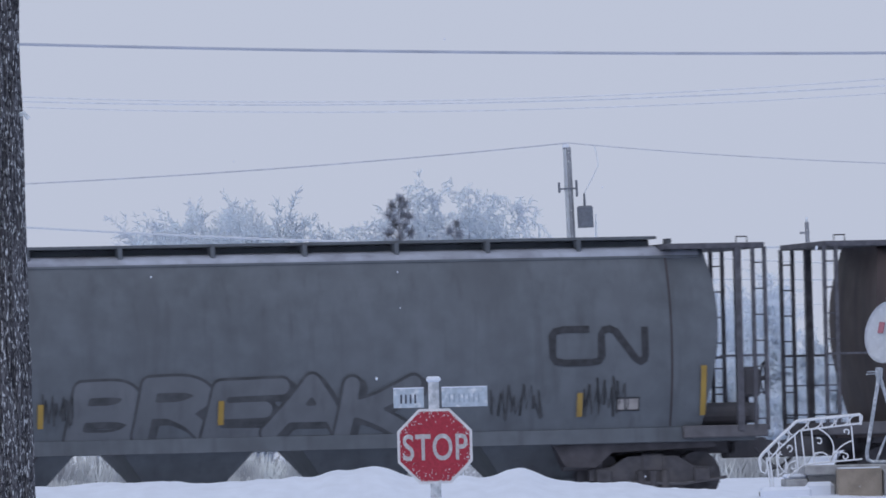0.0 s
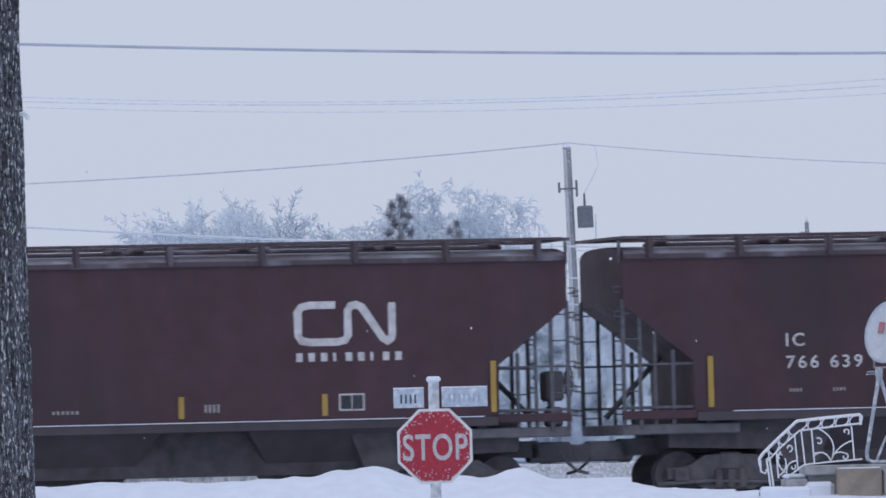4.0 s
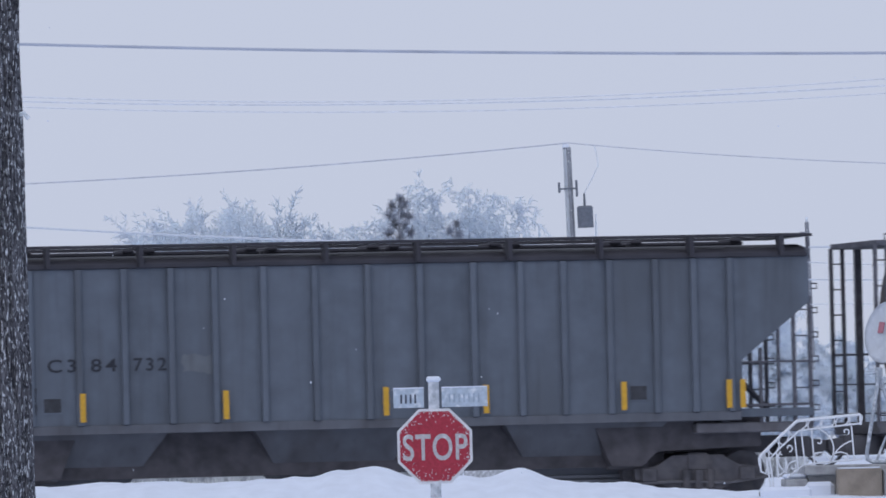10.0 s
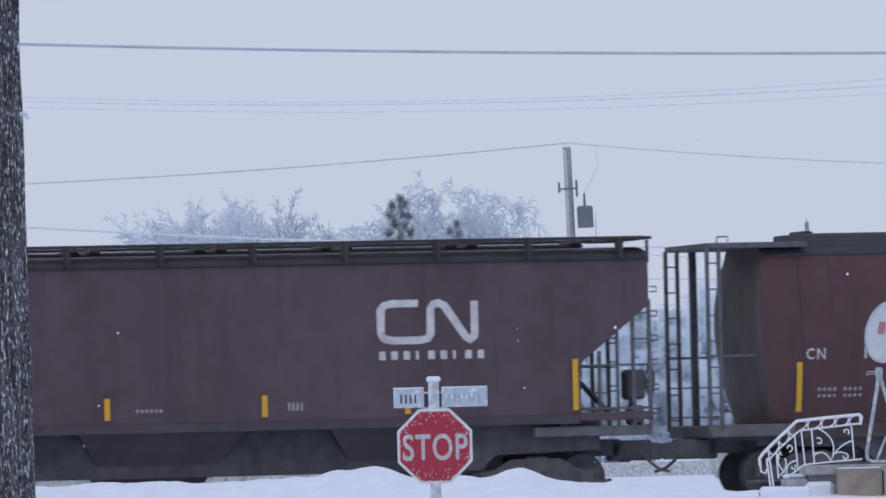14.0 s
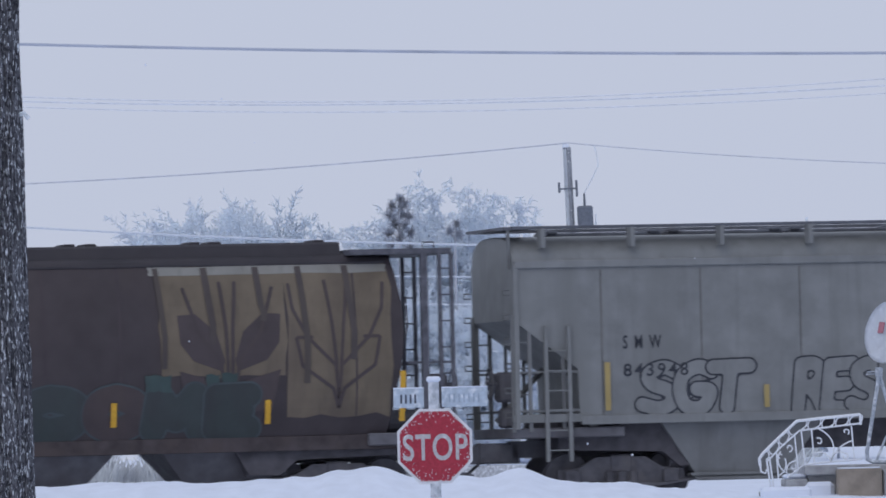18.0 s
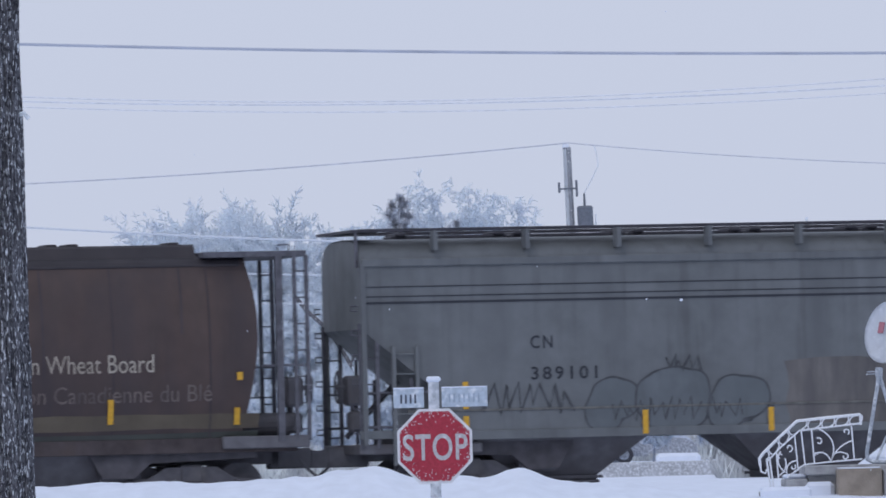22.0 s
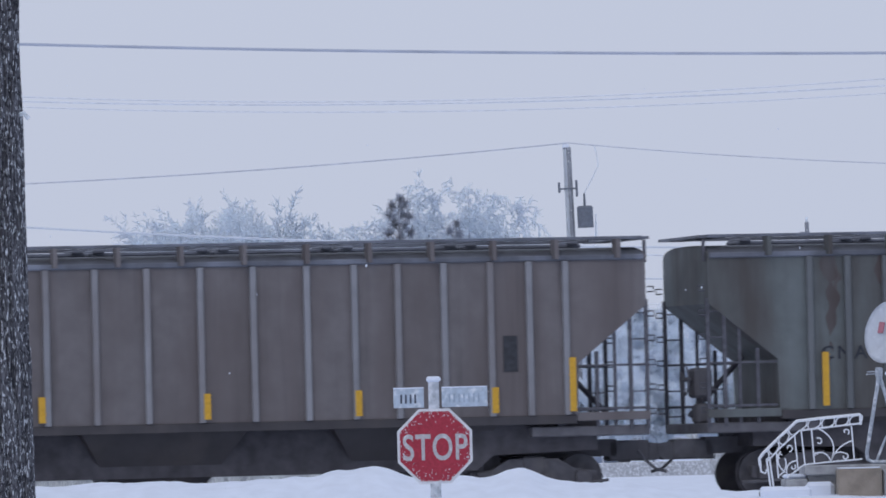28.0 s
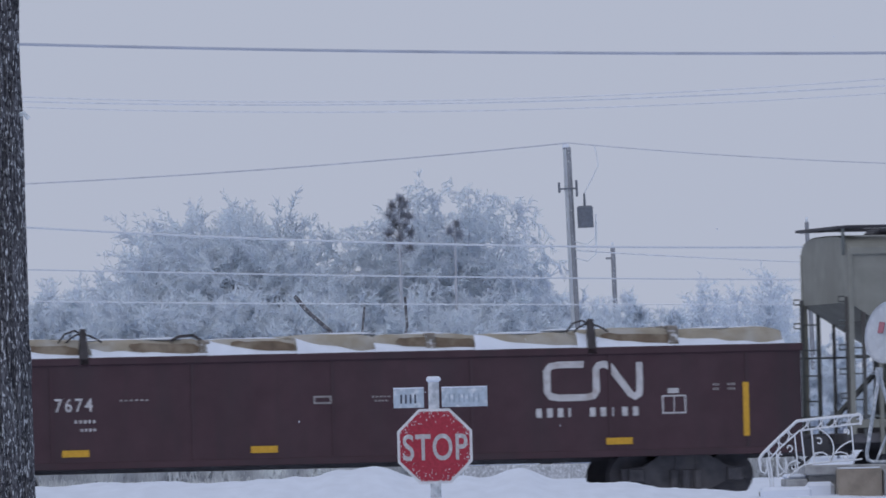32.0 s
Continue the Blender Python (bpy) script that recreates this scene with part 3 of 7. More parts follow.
def lay(name, polys, mat, car, wide, lift=0.012, label=""):
    """Flat shapes given as polygons of (distance behind the front end, height), laid on the street side of a car."""
    bm = fresh()
    for poly in polys:
        more = set_back(car, sum(s for s, z in poly) / len(poly)) - sum(s for s, z in poly) / len(poly)
        bm.faces.new([bm.verts.new((-s - more, 0, z)) for s, z in poly])
    bmesh.ops.remove_doubles(bm, verts=bm.verts[:], dist=0.0005)
    bmesh.ops.triangulate(bm, faces=bm.faces[:])
    if abs(wide(2.7) - wide(4.0)) > 0.01:
        # cut along the body's own rows, so that the paint follows its curve
        low, high = min(v.co.z for v in bm.verts), max(v.co.z for v in bm.verts)
        for k in range(19):
            z = 1.26 + 3.04 * k / 18
            if low < z < high:
                bmesh.ops.bisect_plane(bm, geom=bm.verts[:] + bm.edges[:] + bm.faces[:], plane_co=(0, 0, z), plane_no=(0, 0, 1))
    for v in bm.verts:
        v.co.y = -wide(v.co.z) - lift
    bmesh.ops.recalc_face_normals(bm, faces=bm.faces[:])
    return part(name, bm, mat, car, label)


def rect(s0, s1, z0, z1):
    return [(s0, z0), (s1, z0), (s1, z1), (s0, z1)]


def strip(pts, w):
    """A ribbon polygon of width w along a line."""
    left, right = [], []
    for i, p in enumerate(pts):
        a, b = pts[max(0, i - 1)], pts[min(len(pts) - 1, i + 1)]
        d = Vector((b[0] - a[0], b[1] - a[1]))
        d = d.normalized() if d.length > 1e-6 else Vector((1, 0))
        nrm = Vector((-d.y, d.x))
        if 0 < i < len(pts) - 1:
            d0 = Vector((p[0] - a[0], p[1] - a[1])).normalized()
            grow = 1 / max(0.6, abs(nrm.dot(Vector((-d0.y, d0.x)))))
        else:
            grow = 1
        left.append((p[0] + nrm.x * w / 2 * grow, p[1] + nrm.y * w / 2 * grow))
        right.append((p[0] - nrm.x * w / 2 * grow, p[1] - nrm.y * w / 2 * grow))
    return [[left[i], left[i + 1], right[i + 1], right[i]] for i in range(len(pts) - 1)]


def bars(car, wide, s0, s1, z0, z1, pattern, mat):
    """Plain upright bars, one for each character of a marking; a gap for a blank."""
    n = len(pattern)
    pitch = (s0 - s1) / n
    polys = []
    for i, c in enumerate(pattern):
        if c != " ":
            a = s0 - i * pitch
            w = pitch * (0.22 if c == "1" else 0.52)
            polys.append(rect(a, a - w, z0, z1))
    if z1 - z0 > 0.2:
        for poly in polys:
            lay("marking", [poly], mat, car, wide)
    else:
        lay("small_marking", polys, mat, car, wide)["kind"] = "stuff"


def reflectors(car, wide, spots, z0=1.50, z1=1.92, w=0.10, mat=None):
    # on ribbed cars they are fixed to the ribs
    lift = 0.098 if any(o.name.startswith("side_rib") for o in car.children) else 0.042
    for s in spots:
        lay("reflector", [rect(s + w / 2, s - w / 2, z0, z1)], mat or YELLOW, car, wide, lift)


def placard(car, wide, s0, s1, z0, z1, rim=WHITE, fill=BLACK, split=2):
    lay("data_panel", [rect(s0, s1, z0, z1)], rim, car, wide, 0.012)
    w = (s0 - s1 - 0.04) / split
    lay("data_panel", [rect(s0 - 0.03 - i * w, s0 - 0.03 - i * w - w + 0.02, z0 + 0.03, z1 - 0.03) for i in range(split)], fill, car, wide, 0.018)


def ribbon_mark(car, wide, s0, s1, z0, z1, mat, name="railway_emblem"):
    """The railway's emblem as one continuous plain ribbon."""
    base = [(0.40, 1.0), (0.12, 1.0), (0.035, 0.95), (0.0, 0.82), (0.0, 0.18), (0.035, 0.05), (0.12, 0.0), (0.42, 0.0), (0.50, 0.05), (0.53, 0.18), (0.53, 0.85), (0.56, 0.96), (0.62, 1.0),
            (0.68, 0.93), (0.90, 0.08), (0.95, 0.0), (0.99, 0.07), (1.0, 0.2), (1.0, 1.04)]
    t = 0.17 * (z1 - z0)
    w, h = s0 - s1 - t, z1 - z0 - t
    pts = [(s0 - t / 2 - x * w, z0 + t / 2 + y * h) for x, y in base]
    return lay(name, strip(pts, t), mat, car, wide)


def wheat_mark(car, wide, s0, s1, z0, z1, mat, label="pale yellow wheat-ear emblem"):
    upper = [(1.05, 1.0), (0.99, 0.86), (0.86, 0.80), (0.58, 0.73), (0.30, 0.61), (0.12, 0.46), (0.07, 0.34), (0.10, 0.28), (0.30, 0.335), (0.60, 0.435), (0.85, 0.545), (0.96, 0.63), (0.99, 0.76)]
    lower = [(0.94, 0.515), (0.75, 0.41), (0.45, 0.305), (0.17, 0.225), (0.07, 0.14), (0.03, 0.0), (0.50, 0.0), (0.93, 0.02), (0.955, 0.25)]
    c, hw, h = (s0 + s1) / 2, (s0 - s1) / 2, z1 - z0
    if "ghost" not in label:
        for top, foot in ((0.24, 0.08), (0.07, -0.08)):
            lay("wheat_stem", strip([(c + top * hw, z0 + h), (c + foot * hw, z0 + 0.58 * h)], 0.035), mat, car, wide, 0.012)
    for sign in (-1, 1):
        for poly in (upper, lower):
            lay("wheat_emblem_leaf", [[(c + sign * x * hw, z0 + y * h) for x, y in poly]], mat, car, wide, 0.012, label)


LETTER_CACHE = {}


def letter_mesh(text, bold):
    key = (text, bold)
    if key not in LETTER_CACHE:
        cu = bpy.data.curves.new("words", "FONT")
        cu.body, cu.offset, cu.resolution_u = text, bold, 8 if len(text) < 6 and bold < 0.01 else 3
        cu.space_character = 1.28 if bold > 0.01 else 1.0
        ob = new("words", cu)
        LETTER_CACHE[key] = bpy.data.meshes.new_from_object(ob.evaluated_get(bpy.context.evaluated_depsgraph_get()))
        bpy.data.objects.remove(ob)
    return LETTER_CACHE[key]


# cut all stencilled marks first, while the scene is still small
for mark in ("CN", "IC", "CN382300", "799550", "799588", "799446", "766 639", "I C G", "76 62 30", "110456", "111108", "396250", "395320", "396919", "395631", "DW", "C3", "84", "732",
             "S M W", "843948", "389101", "WC", "82800", "CNA", "385", "230", "407", "C I T X", "221548", "7674"):
    letter_mesh(mark, 0.012)
for mark in ("The Canadian Wheat Board", "Commission Canadienne du Bl\u00e9", "Happy Aniversary", "Government", "of Canada", "Gouvernement", "du Canada"):
    letter_mesh(mark, 0.0)


def words(car, wide, text, s0, s1, z0, z1, mat, bold=0.0, label=""):
    """Painted words that run from s0 to s1, between the heights z0 and z1."""
    bm = fresh()
    bm.from_mesh(letter_mesh(text, bold))
    xs = [v.co.x for v in bm.verts]
    zs = [v.co.y for v in bm.verts]
    x0, x1, y0, y1 = min(xs), max(xs), min(zs), max(zs)
    more = set_back(car, (s0 + s1) / 2) - (s0 + s1) / 2
    for v in bm.verts:
        s = s0 + (s1 - s0) * (v.co.x - x0) / (x1 - x0)
        z = z0 + (z1 - z0) * (v.co.y - y0) / (y1 - y0)
        v.co = (-s - more, -wide(z) - 0.014, z)
    return part("lettering", bm, mat, car, label)


def number(car, wide, text, s0, s1, z0, z1, mat):
    """A stencilled number or owner's mark."""
    return words(car, wide, text, s0, s1, z0, z1, mat, 0.012, "stencilled mark")


def blob(cx, cz, rx, rz, rng, n=18, wob=0.12, power=2.6):
    pts = []
    for k in range(n):
        a = 2 * math.pi * k / n
        c, s = math.cos(a), math.sin(a)
        r = (abs(c) ** power + abs(s) ** power) ** (-1 / power) * (1 + rng.uniform(-wob, wob))
        pts.append((cx + rx * r * c, cz + rz * r * s))
    return pts


# sprayed letter shapes: strokes in a unit square, bent through their points
FORMS = {
    "A": (((0.02, 0.0), (0.30, 0.6), (0.46, 1.0)), ((0.46, 1.0), (0.68, 0.6), (0.98, 0.0)), ((0.2, 0.36), (0.78, 0.36))),
    "B": (((0.1, 0.0), (0.1, 1.0)), ((0.1, 1.0), (0.6, 1.0), (0.78, 0.78), (0.6, 0.55), (0.15, 0.52)), ((0.15, 0.52), (0.7, 0.5), (0.9, 0.25), (0.65, 0.0), (0.1, 0.0))),
    "C": (((0.95, 0.88), (0.6, 1.0), (0.2, 0.85), (0.08, 0.5), (0.2, 0.12), (0.6, 0.0), (0.95, 0.12)),),
    "E": (((0.95, 1.0), (0.15, 0.97)), ((0.15, 0.97), (0.12, 0.0)), ((0.12, 0.02), (0.95, 0.0)), ((0.15, 0.52), (0.78, 0.54))),
    "F": (((0.95, 1.0), (0.15, 0.97)), ((0.15, 0.97), (0.12, 0.0)), ((0.15, 0.52), (0.78, 0.56))),
    "G": (((0.92, 0.88), (0.55, 1.0), (0.15, 0.8), (0.08, 0.4), (0.3, 0.03), (0.75, 0.02), (0.92, 0.4), (0.55, 0.45)),),
    "I": (((0.35, 0.0), (0.6, 1.0)),),
    "K": (((0.1, 0.0), (0.1, 1.0)), ((0.92, 1.0), (0.5, 0.65), (0.2, 0.5)), ((0.25, 0.5), (0.6, 0.3), (0.98, 0.0))),
    "L": (((0.15, 1.0), (0.12, 0.0)), ((0.12, 0.02), (0.95, 0.0))),
    "M": (((0.02, 0.0), (0.12, 1.0)), ((0.12, 1.0), (0.5, 0.3)), ((0.5, 0.3), (0.88, 1.0)), ((0.88, 1.0), (0.98, 0.0))),
    "N": (((0.05, 0.0), (0.12, 1.0)), ((0.12, 1.0), (0.86, 0.0)), ((0.86, 0.0), (0.95, 1.0))),
    "O": (((0.5, 1.0), (0.12, 0.8), (0.08, 0.25), (0.5, 0.0), (0.9, 0.25), (0.88, 0.8), (0.5, 1.0)),),
    "R": (((0.1, 0.0), (0.1, 1.0)), ((0.1, 1.0), (0.6, 1.0), (0.85, 0.78), (0.6, 0.52), (0.15, 0.5)), ((0.4, 0.5), (0.7, 0.3), (0.95, 0.0))),
    "S": (((0.9, 0.88), (0.55, 1.0), (0.15, 0.85), (0.25, 0.6), (0.75, 0.42), (0.85, 0.15), (0.5, 0.0), (0.02, 0.1)),),
    "T": (((0.0, 0.98), (1.0, 1.0)), ((0.5, 1.0), (0.45, 0.0))),
    "U": (((0.1, 1.0), (0.1, 0.3), (0.5, 0.0), (0.88, 0.3), (0.9, 1.0)),),
    "o": (((0.3, 0.2), (0.45, 0.75), (0.7, 0.7)),),
}


def bent(pts, n=5):
    """A smooth line through the points."""
    if len(pts) < 3:
        return list(pts)
    ext = [pts[0], *pts, pts[-1]]
    out = []
    for i in range(1, len(ext) - 2):
        p0, p1, p2, p3 = (np.array(q) for q in ext[i - 1:i + 3])
        for k in range(n):
            t = k / n
            out.append(tuple(0.5 * (2 * p1 + (p2 - p0) * t + (2 * p0 - 5 * p1 + 4 * p2 - p3) * t * t + (3 * p1 - p0 - 3 * p2 + p3) * t ** 3)))
    return out + [pts[-1]]


def swell(lines, r, wide, car, lift, mat, name, label="", ragged=0.0, step=0.045):
    """A flat painted shape: all that lies within r of the lines (one r for all, or one for each), with a clean outline."""
    allp = np.array([p for ln in lines for p in ln])
    radii = r if isinstance(r, list) else [r] * len(lines)
    s_lo, z_lo = allp.min(0) - max(radii) - 2 * step
    s_hi, z_hi = allp.max(0) + max(radii) + 2 * step
    ss, zs = np.arange(s_lo, s_hi, step), np.arange(z_lo, z_hi, step)
    S, Z = np.meshgrid(ss, zs, indexing="ij")
    field = np.full(S.shape, 9.0)
    for ln, rad in zip(lines, radii):
        for (ax, az), (bx, bz) in zip(ln, ln[1:]):
            dx, dz = bx - ax, bz - az
            q = np.clip(((S - ax) * dx + (Z - az) * dz) / max(1e-9, dx * dx + dz * dz), 0, 1)
            field = np.minimum(field, np.hypot(S - ax - q * dx, Z - az - q * dz) - rad)
    if ragged:
        field += ragged * (np.sin(S * 11.3 + Z * 5.1) + np.sin(Z * 13.7 - S * 7.9)) * 0.5
    verts, faces, index = [], [], {}

    def vert(a, b):
        key = (round(a, 4), round(b, 4))
        if key not in index:
            more = set_back(car, a) - a
            index[key] = len(verts)
            verts.append((-a - more, -wide(b) - lift, b))
        return index[key]
    low = np.minimum(np.minimum(field[:-1, :-1], field[1:, :-1]), np.minimum(field[1:, 1:], field[:-1, 1:]))
    for i, j in np.argwhere(low < 0):
        corner = ((i, j), (i + 1, j), (i + 1, j + 1), (i, j + 1))
        vals = [field[c] for c in corner]
        poly = []
        for k in range(4):
            (i0, j0), (i1, j1) = corner[k], corner[(k + 1) % 4]
            f0, f1 = vals[k], vals[(k + 1) % 4]
            if f0 < 0:
                poly.append(vert(ss[i0], zs[j0]))
            if (f0 < 0) != (f1 < 0):
                q = f0 / (f0 - f1)
                poly.append(vert(ss[i0] + (ss[i1] - ss[i0]) * q, zs[j0] + (zs[j1] - zs[j0]) * q))
        poly = list(dict.fromkeys(poly))
        if len(poly) > 2:
            faces.append(poly)
    me = bpy.data.meshes.new(name)
    me.from_pydata(verts, [], faces)
    me.materials.append(mat)
    ob = new(name, me)
    ob.parent = car
    if label:
        ob["label"] = label
    return ob


def throw_up(car, wide, forms, s0, s1, z0, z1, fills, line, fat=0.16, edge=0.05, slant=0.0, overlap=0.12, shadow=None, jump=0.0, ragged=0.0, lift=0.008, label="spray-painted letter shape"):
    """Fat outlined shapes side by side, each over the one before."""
    n = len(forms)
    pitch = (s0 - s1) / n
    for i, c in enumerate(forms):
        dz = jump * (1 if i % 2 else -1)
        lines = []
        for stroke in FORMS[c]:
            pts = []
            for u, v in stroke:
                q = s0 - pitch * (i + 0.5 + (u - 0.5) * (1 + overlap) * (1 - 1.2 * fat / pitch)) - slant * (v - 0.5)
                pts.append((q, z0 + fat + dz + (z1 - z0 - 2 * fat) * v))
            lines.append(bent(pts))
        if shadow:
            swell([[(a - 0.09, b - 0.07) for a, b in ln] for ln in lines], fat + edge, wide, car, lift + 0.003 * i, shadow, "graffiti_shadow")
        swell(lines, fat + edge, wide, car, lift + 0.003 * i + 0.001, line, "graffiti_outline", "", ragged)
        swell(lines, fat, wide, car, lift + 0.003 * i + 0.002, fills[i % len(fills)], "graffiti", label, ragged)


def scrawl(car, wide, s0, s1, z0, z1, mat, seed, w=0.035, loops=7):
    """A quick unreadable tag drawn in one line."""
    rng = random.Random(seed)
    pts = []
    for k in range(loops * 3 + 1):
        f = k / (loops * 3)
        pts.append((s0 + (s1 - s0) * f + rng.uniform(-0.06, 0.06), (z0 if k % 2 else z1) + rng.uniform(-0.28, 0.28) * (z1 - z0)))
    lay("tag", strip(pts, w), mat, car, wide, 0.02, "scrawled paint tag")


def patch(car, wide, s0, s1, z0, z1, mat, seed=1, rough=0.02, name="paint_patch", lift=0.005, label=""):
    rng = random.Random(seed)
    pts = []
    for (a, b), (c, d) in zip(rect(s0, s1, z0, z1), rect(s0, s1, z0, z1)[1:] + rect(s0, s1, z0, z1)[:1]):
        for k in range(6):
            f = k / 6
            pts.append((a + (c - a) * f + rng.uniform(-rough, rough), b + (d - b) * f + rng.uniform(-rough, rough)))
    return lay(name, [pts], mat, car, wide, lift, label)


# ---- the train, from its front to its rear ----
TINT = (0.86, 0.90, 1.04)      # factor on all paint that puts in the bluish cast of shade and haze


def paint(name, color, stain=None, **kw):
    color, stain = tuple(c * f for c, f in zip(color, TINT)), stain and tuple(c * f for c, f in zip(stain, TINT))
    return surface(name, color, kw.pop("rough", 0.62), grain=kw.pop("grain", 3.0), vary=kw.pop("vary", 0.12), stain=stain, streak=True, weather=kw.pop("weather", 0.75), stain_scale=kw.pop("stain_scale", 1.1), **kw)


GREY = paint("grey_hopper_paint", (0.138, 0.151, 0.155), (0.105, 0.112, 0.115))
IC_GREY = paint("warm_grey_hopper_paint", (0.140, 0.140, 0.134), (0.118, 0.116, 0.11))
IC_ROOF = paint("frosty_grey_roof", (0.165, 0.172, 0.182), (0.30, 0.32, 0.35), stain_at=(0.5, 0.8))
SNOWY_ROOF = paint("snowy_roof", (0.42, 0.44, 0.47), (0.2, 0.2, 0.215), stain_at=(0.45, 0.7))
RED = paint("oxide_red_paint", (0.068, 0.035, 0.040), (0.05, 0.033, 0.036))
RED_ROOF = paint("frosty_red_roof", (0.20, 0.18, 0.19), (0.42, 0.43, 0.46), stain_at=(0.45, 0.7))
BROWN = paint("grain_brown_paint", (0.078, 0.052, 0.042), (0.048, 0.038, 0.039), stain_at=(0.4, 0.7))
BROWN_DARK = paint("dirty_brown_paint", (0.070, 0.053, 0.050), (0.090, 0.066, 0.054), stain_at=(0.52, 0.8))
BROWN_ROOF = paint("dark_brown_roof", (0.040, 0.035, 0.037), (0.056, 0.047, 0.047))
CANADA_RED = paint("maroon_hopper_paint", (0.085, 0.041, 0.042), (0.06, 0.038, 0.041), stain_at=(0.45, 0.75))
DARK_ROOF = paint("blackened_roof", (0.045, 0.043, 0.049), (0.062, 0.058, 0.064))
BLUE = paint("blue_grey_hopper_paint", (0.122, 0.139, 0.154), (0.098, 0.108, 0.116))
BLUE_LOW = paint("grey_hopper_bottom", (0.125, 0.13, 0.136), (0.08, 0.075, 0.075))
RUST = paint("rusty_brown_paint", (0.070, 0.046, 0.039), (0.048, 0.038, 0.037))
PALE = paint("pale_grey_hopper_paint", (0.228, 0.228, 0.203), (0.20, 0.20, 0.176), weather=0.5)
PALE_LOW = paint("pale_grey_bottom", (0.19, 0.19, 0.172), (0.13, 0.125, 0.112))
SLATE = paint("slate_grey_hopper_paint", (0.150, 0.157, 0.148), (0.12, 0.125, 0.12))
WEATHERED = paint("rust_streaked_grey_paint", (0.112, 0.117, 0.112), (0.078, 0.060, 0.050), stain_at=(0.42, 0.66), stain_scale=2.2)
CREAM = paint("cream_hopper_paint", (0.268, 0.262, 0.206), (0.23, 0.225, 0.178), weather=0.4)
GREEN_GREY = paint("green_grey_hopper_paint", (0.15, 0.165, 0.15), (0.085, 0.075, 0.065), stain_at=(0.4, 0.65))
TAN = paint("dusty_tan_paint", (0.182, 0.162, 0.148), (0.135, 0.112, 0.10), stain_at=(0.4, 0.7))
ORANGE = paint("orange_brown_paint", (0.138, 0.078, 0.050), (0.105, 0.062, 0.045), stain_at=(0.45, 0.75))
STONE = paint("light_stone_hopper_paint", (0.285, 0.28, 0.225), (0.25, 0.245, 0.195), weather=0.3)
STONE_LOW = paint("grimy_stone_bottom", (0.20, 0.195, 0.17), (0.09, 0.085, 0.08), stain_at=(0.4, 0.65))
GREY_BOARD = paint("frosted_grey_board", (0.13, 0.135, 0.145), (0.26, 0.275, 0.30), stain_at=(0.45, 0.7))
LOW_RED = paint("grimy_red_bottom", (0.074, 0.060, 0.064), (0.056, 0.048, 0.052))
RED_BOARD = paint("frosted_red_board", (0.085, 0.062, 0.066), (0.26, 0.25, 0.27), stain_at=(0.55, 0.7))
RED_DUSTY = paint("dusty_oxide_red_paint", (0.098, 0.064, 0.068), (0.080, 0.054, 0.060))
RUST_RUNS = paint("rust_runs", (0.075, 0.053, 0.046), (0.135, 0.115, 0.090), stain_at=(0.4, 0.6), stain_scale=2.5)
LOW_GREY = paint("grimy_grey_bottom", (0.062, 0.056, 0.055), (0.10, 0.085, 0.075), stain_at=(0.5, 0.8))
RIB_GREY = paint("light_rib_paint", (0.27, 0.265, 0.255), (0.2, 0.17, 0.15))
RIB_WORN = paint("worn_rib_paint", (0.165, 0.16, 0.15), (0.105, 0.075, 0.058), stain_at=(0.45, 0.65), stain_scale=2.0)
OLD_RUST = paint("old_rust", (0.086, 0.066, 0.057), (0.110, 0.098, 0.088), stain_at=(0.4, 0.65), stain_scale=3.0)
SOOTY_BROWN = paint("sooty_brown_paint", (0.056, 0.044, 0.043), (0.070, 0.053, 0.046), stain_at=(0.5, 0.8))
# rusty end colour with extra lightness put in against the shade
END_PALE = paint("rust_dusted_end_paint", (0.098, 0.072, 0.062), (0.066, 0.050, 0.048), stain_at=(0.4, 0.65), stain_scale=2.0)
HULL_SEAM = paint("sooty_seam", (0.052, 0.040, 0.041), (0.066, 0.050, 0.049), stain_at=(0.4, 0.6), stain_scale=4.0)
OLIVE_DIM = paint("dirty_olive_stripe", (0.115, 0.092, 0.060), (0.09, 0.07, 0.05))
OLIVE = paint("olive_yellow_stripe", (0.25, 0.195, 0.072), (0.12, 0.09, 0.05), stain_at=(0.4, 0.7))
WHEAT = paint("wheat_yellow_paint", (0.37, 0.30, 0.125), (0.28, 0.225, 0.10))
WHEAT_FAINT = paint("ghost_wheat_paint", (0.102, 0.058, 0.042), (0.095, 0.056, 0.042))
SANDY = paint("sandy_panel_paint", (0.165, 0.128, 0.082), (0.095, 0.072, 0.056), stain_at=(0.46, 0.72))
BEIGE = paint("beige_primer", (0.255, 0.243, 0.198), (0.21, 0.19, 0.15))
LETTER = paint("cream_lettering", (0.42, 0.37, 0.28), (0.3, 0.24, 0.18), stain_at=(0.45, 0.8))
LETTER_WORN = paint("rubbed_lettering", (0.25, 0.20, 0.155), (0.085, 0.065, 0.058), stain_at=(0.46, 0.60), stain_scale=3.2)
LETTER_FADED = paint("faded_lettering", (0.165, 0.132, 0.108), (0.075, 0.06, 0.055), stain_at=(0.45, 0.62), stain_scale=3.0)
TEAL = paint("teal_spray", (0.075, 0.115, 0.125), (0.06, 0.085, 0.09))
SKYBLUE = paint("light_blue_spray", (0.158, 0.196, 0.215), (0.13, 0.165, 0.185))
LIME = paint("yellow_green_spray", (0.195, 0.208, 0.155), (0.165, 0.19, 0.15))
PINK = paint("raspberry_spray", (0.155, 0.054, 0.068), (0.125, 0.048, 0.06))
FOREST = paint("dark_green_spray", (0.045, 0.075, 0.065), (0.03, 0.05, 0.045))
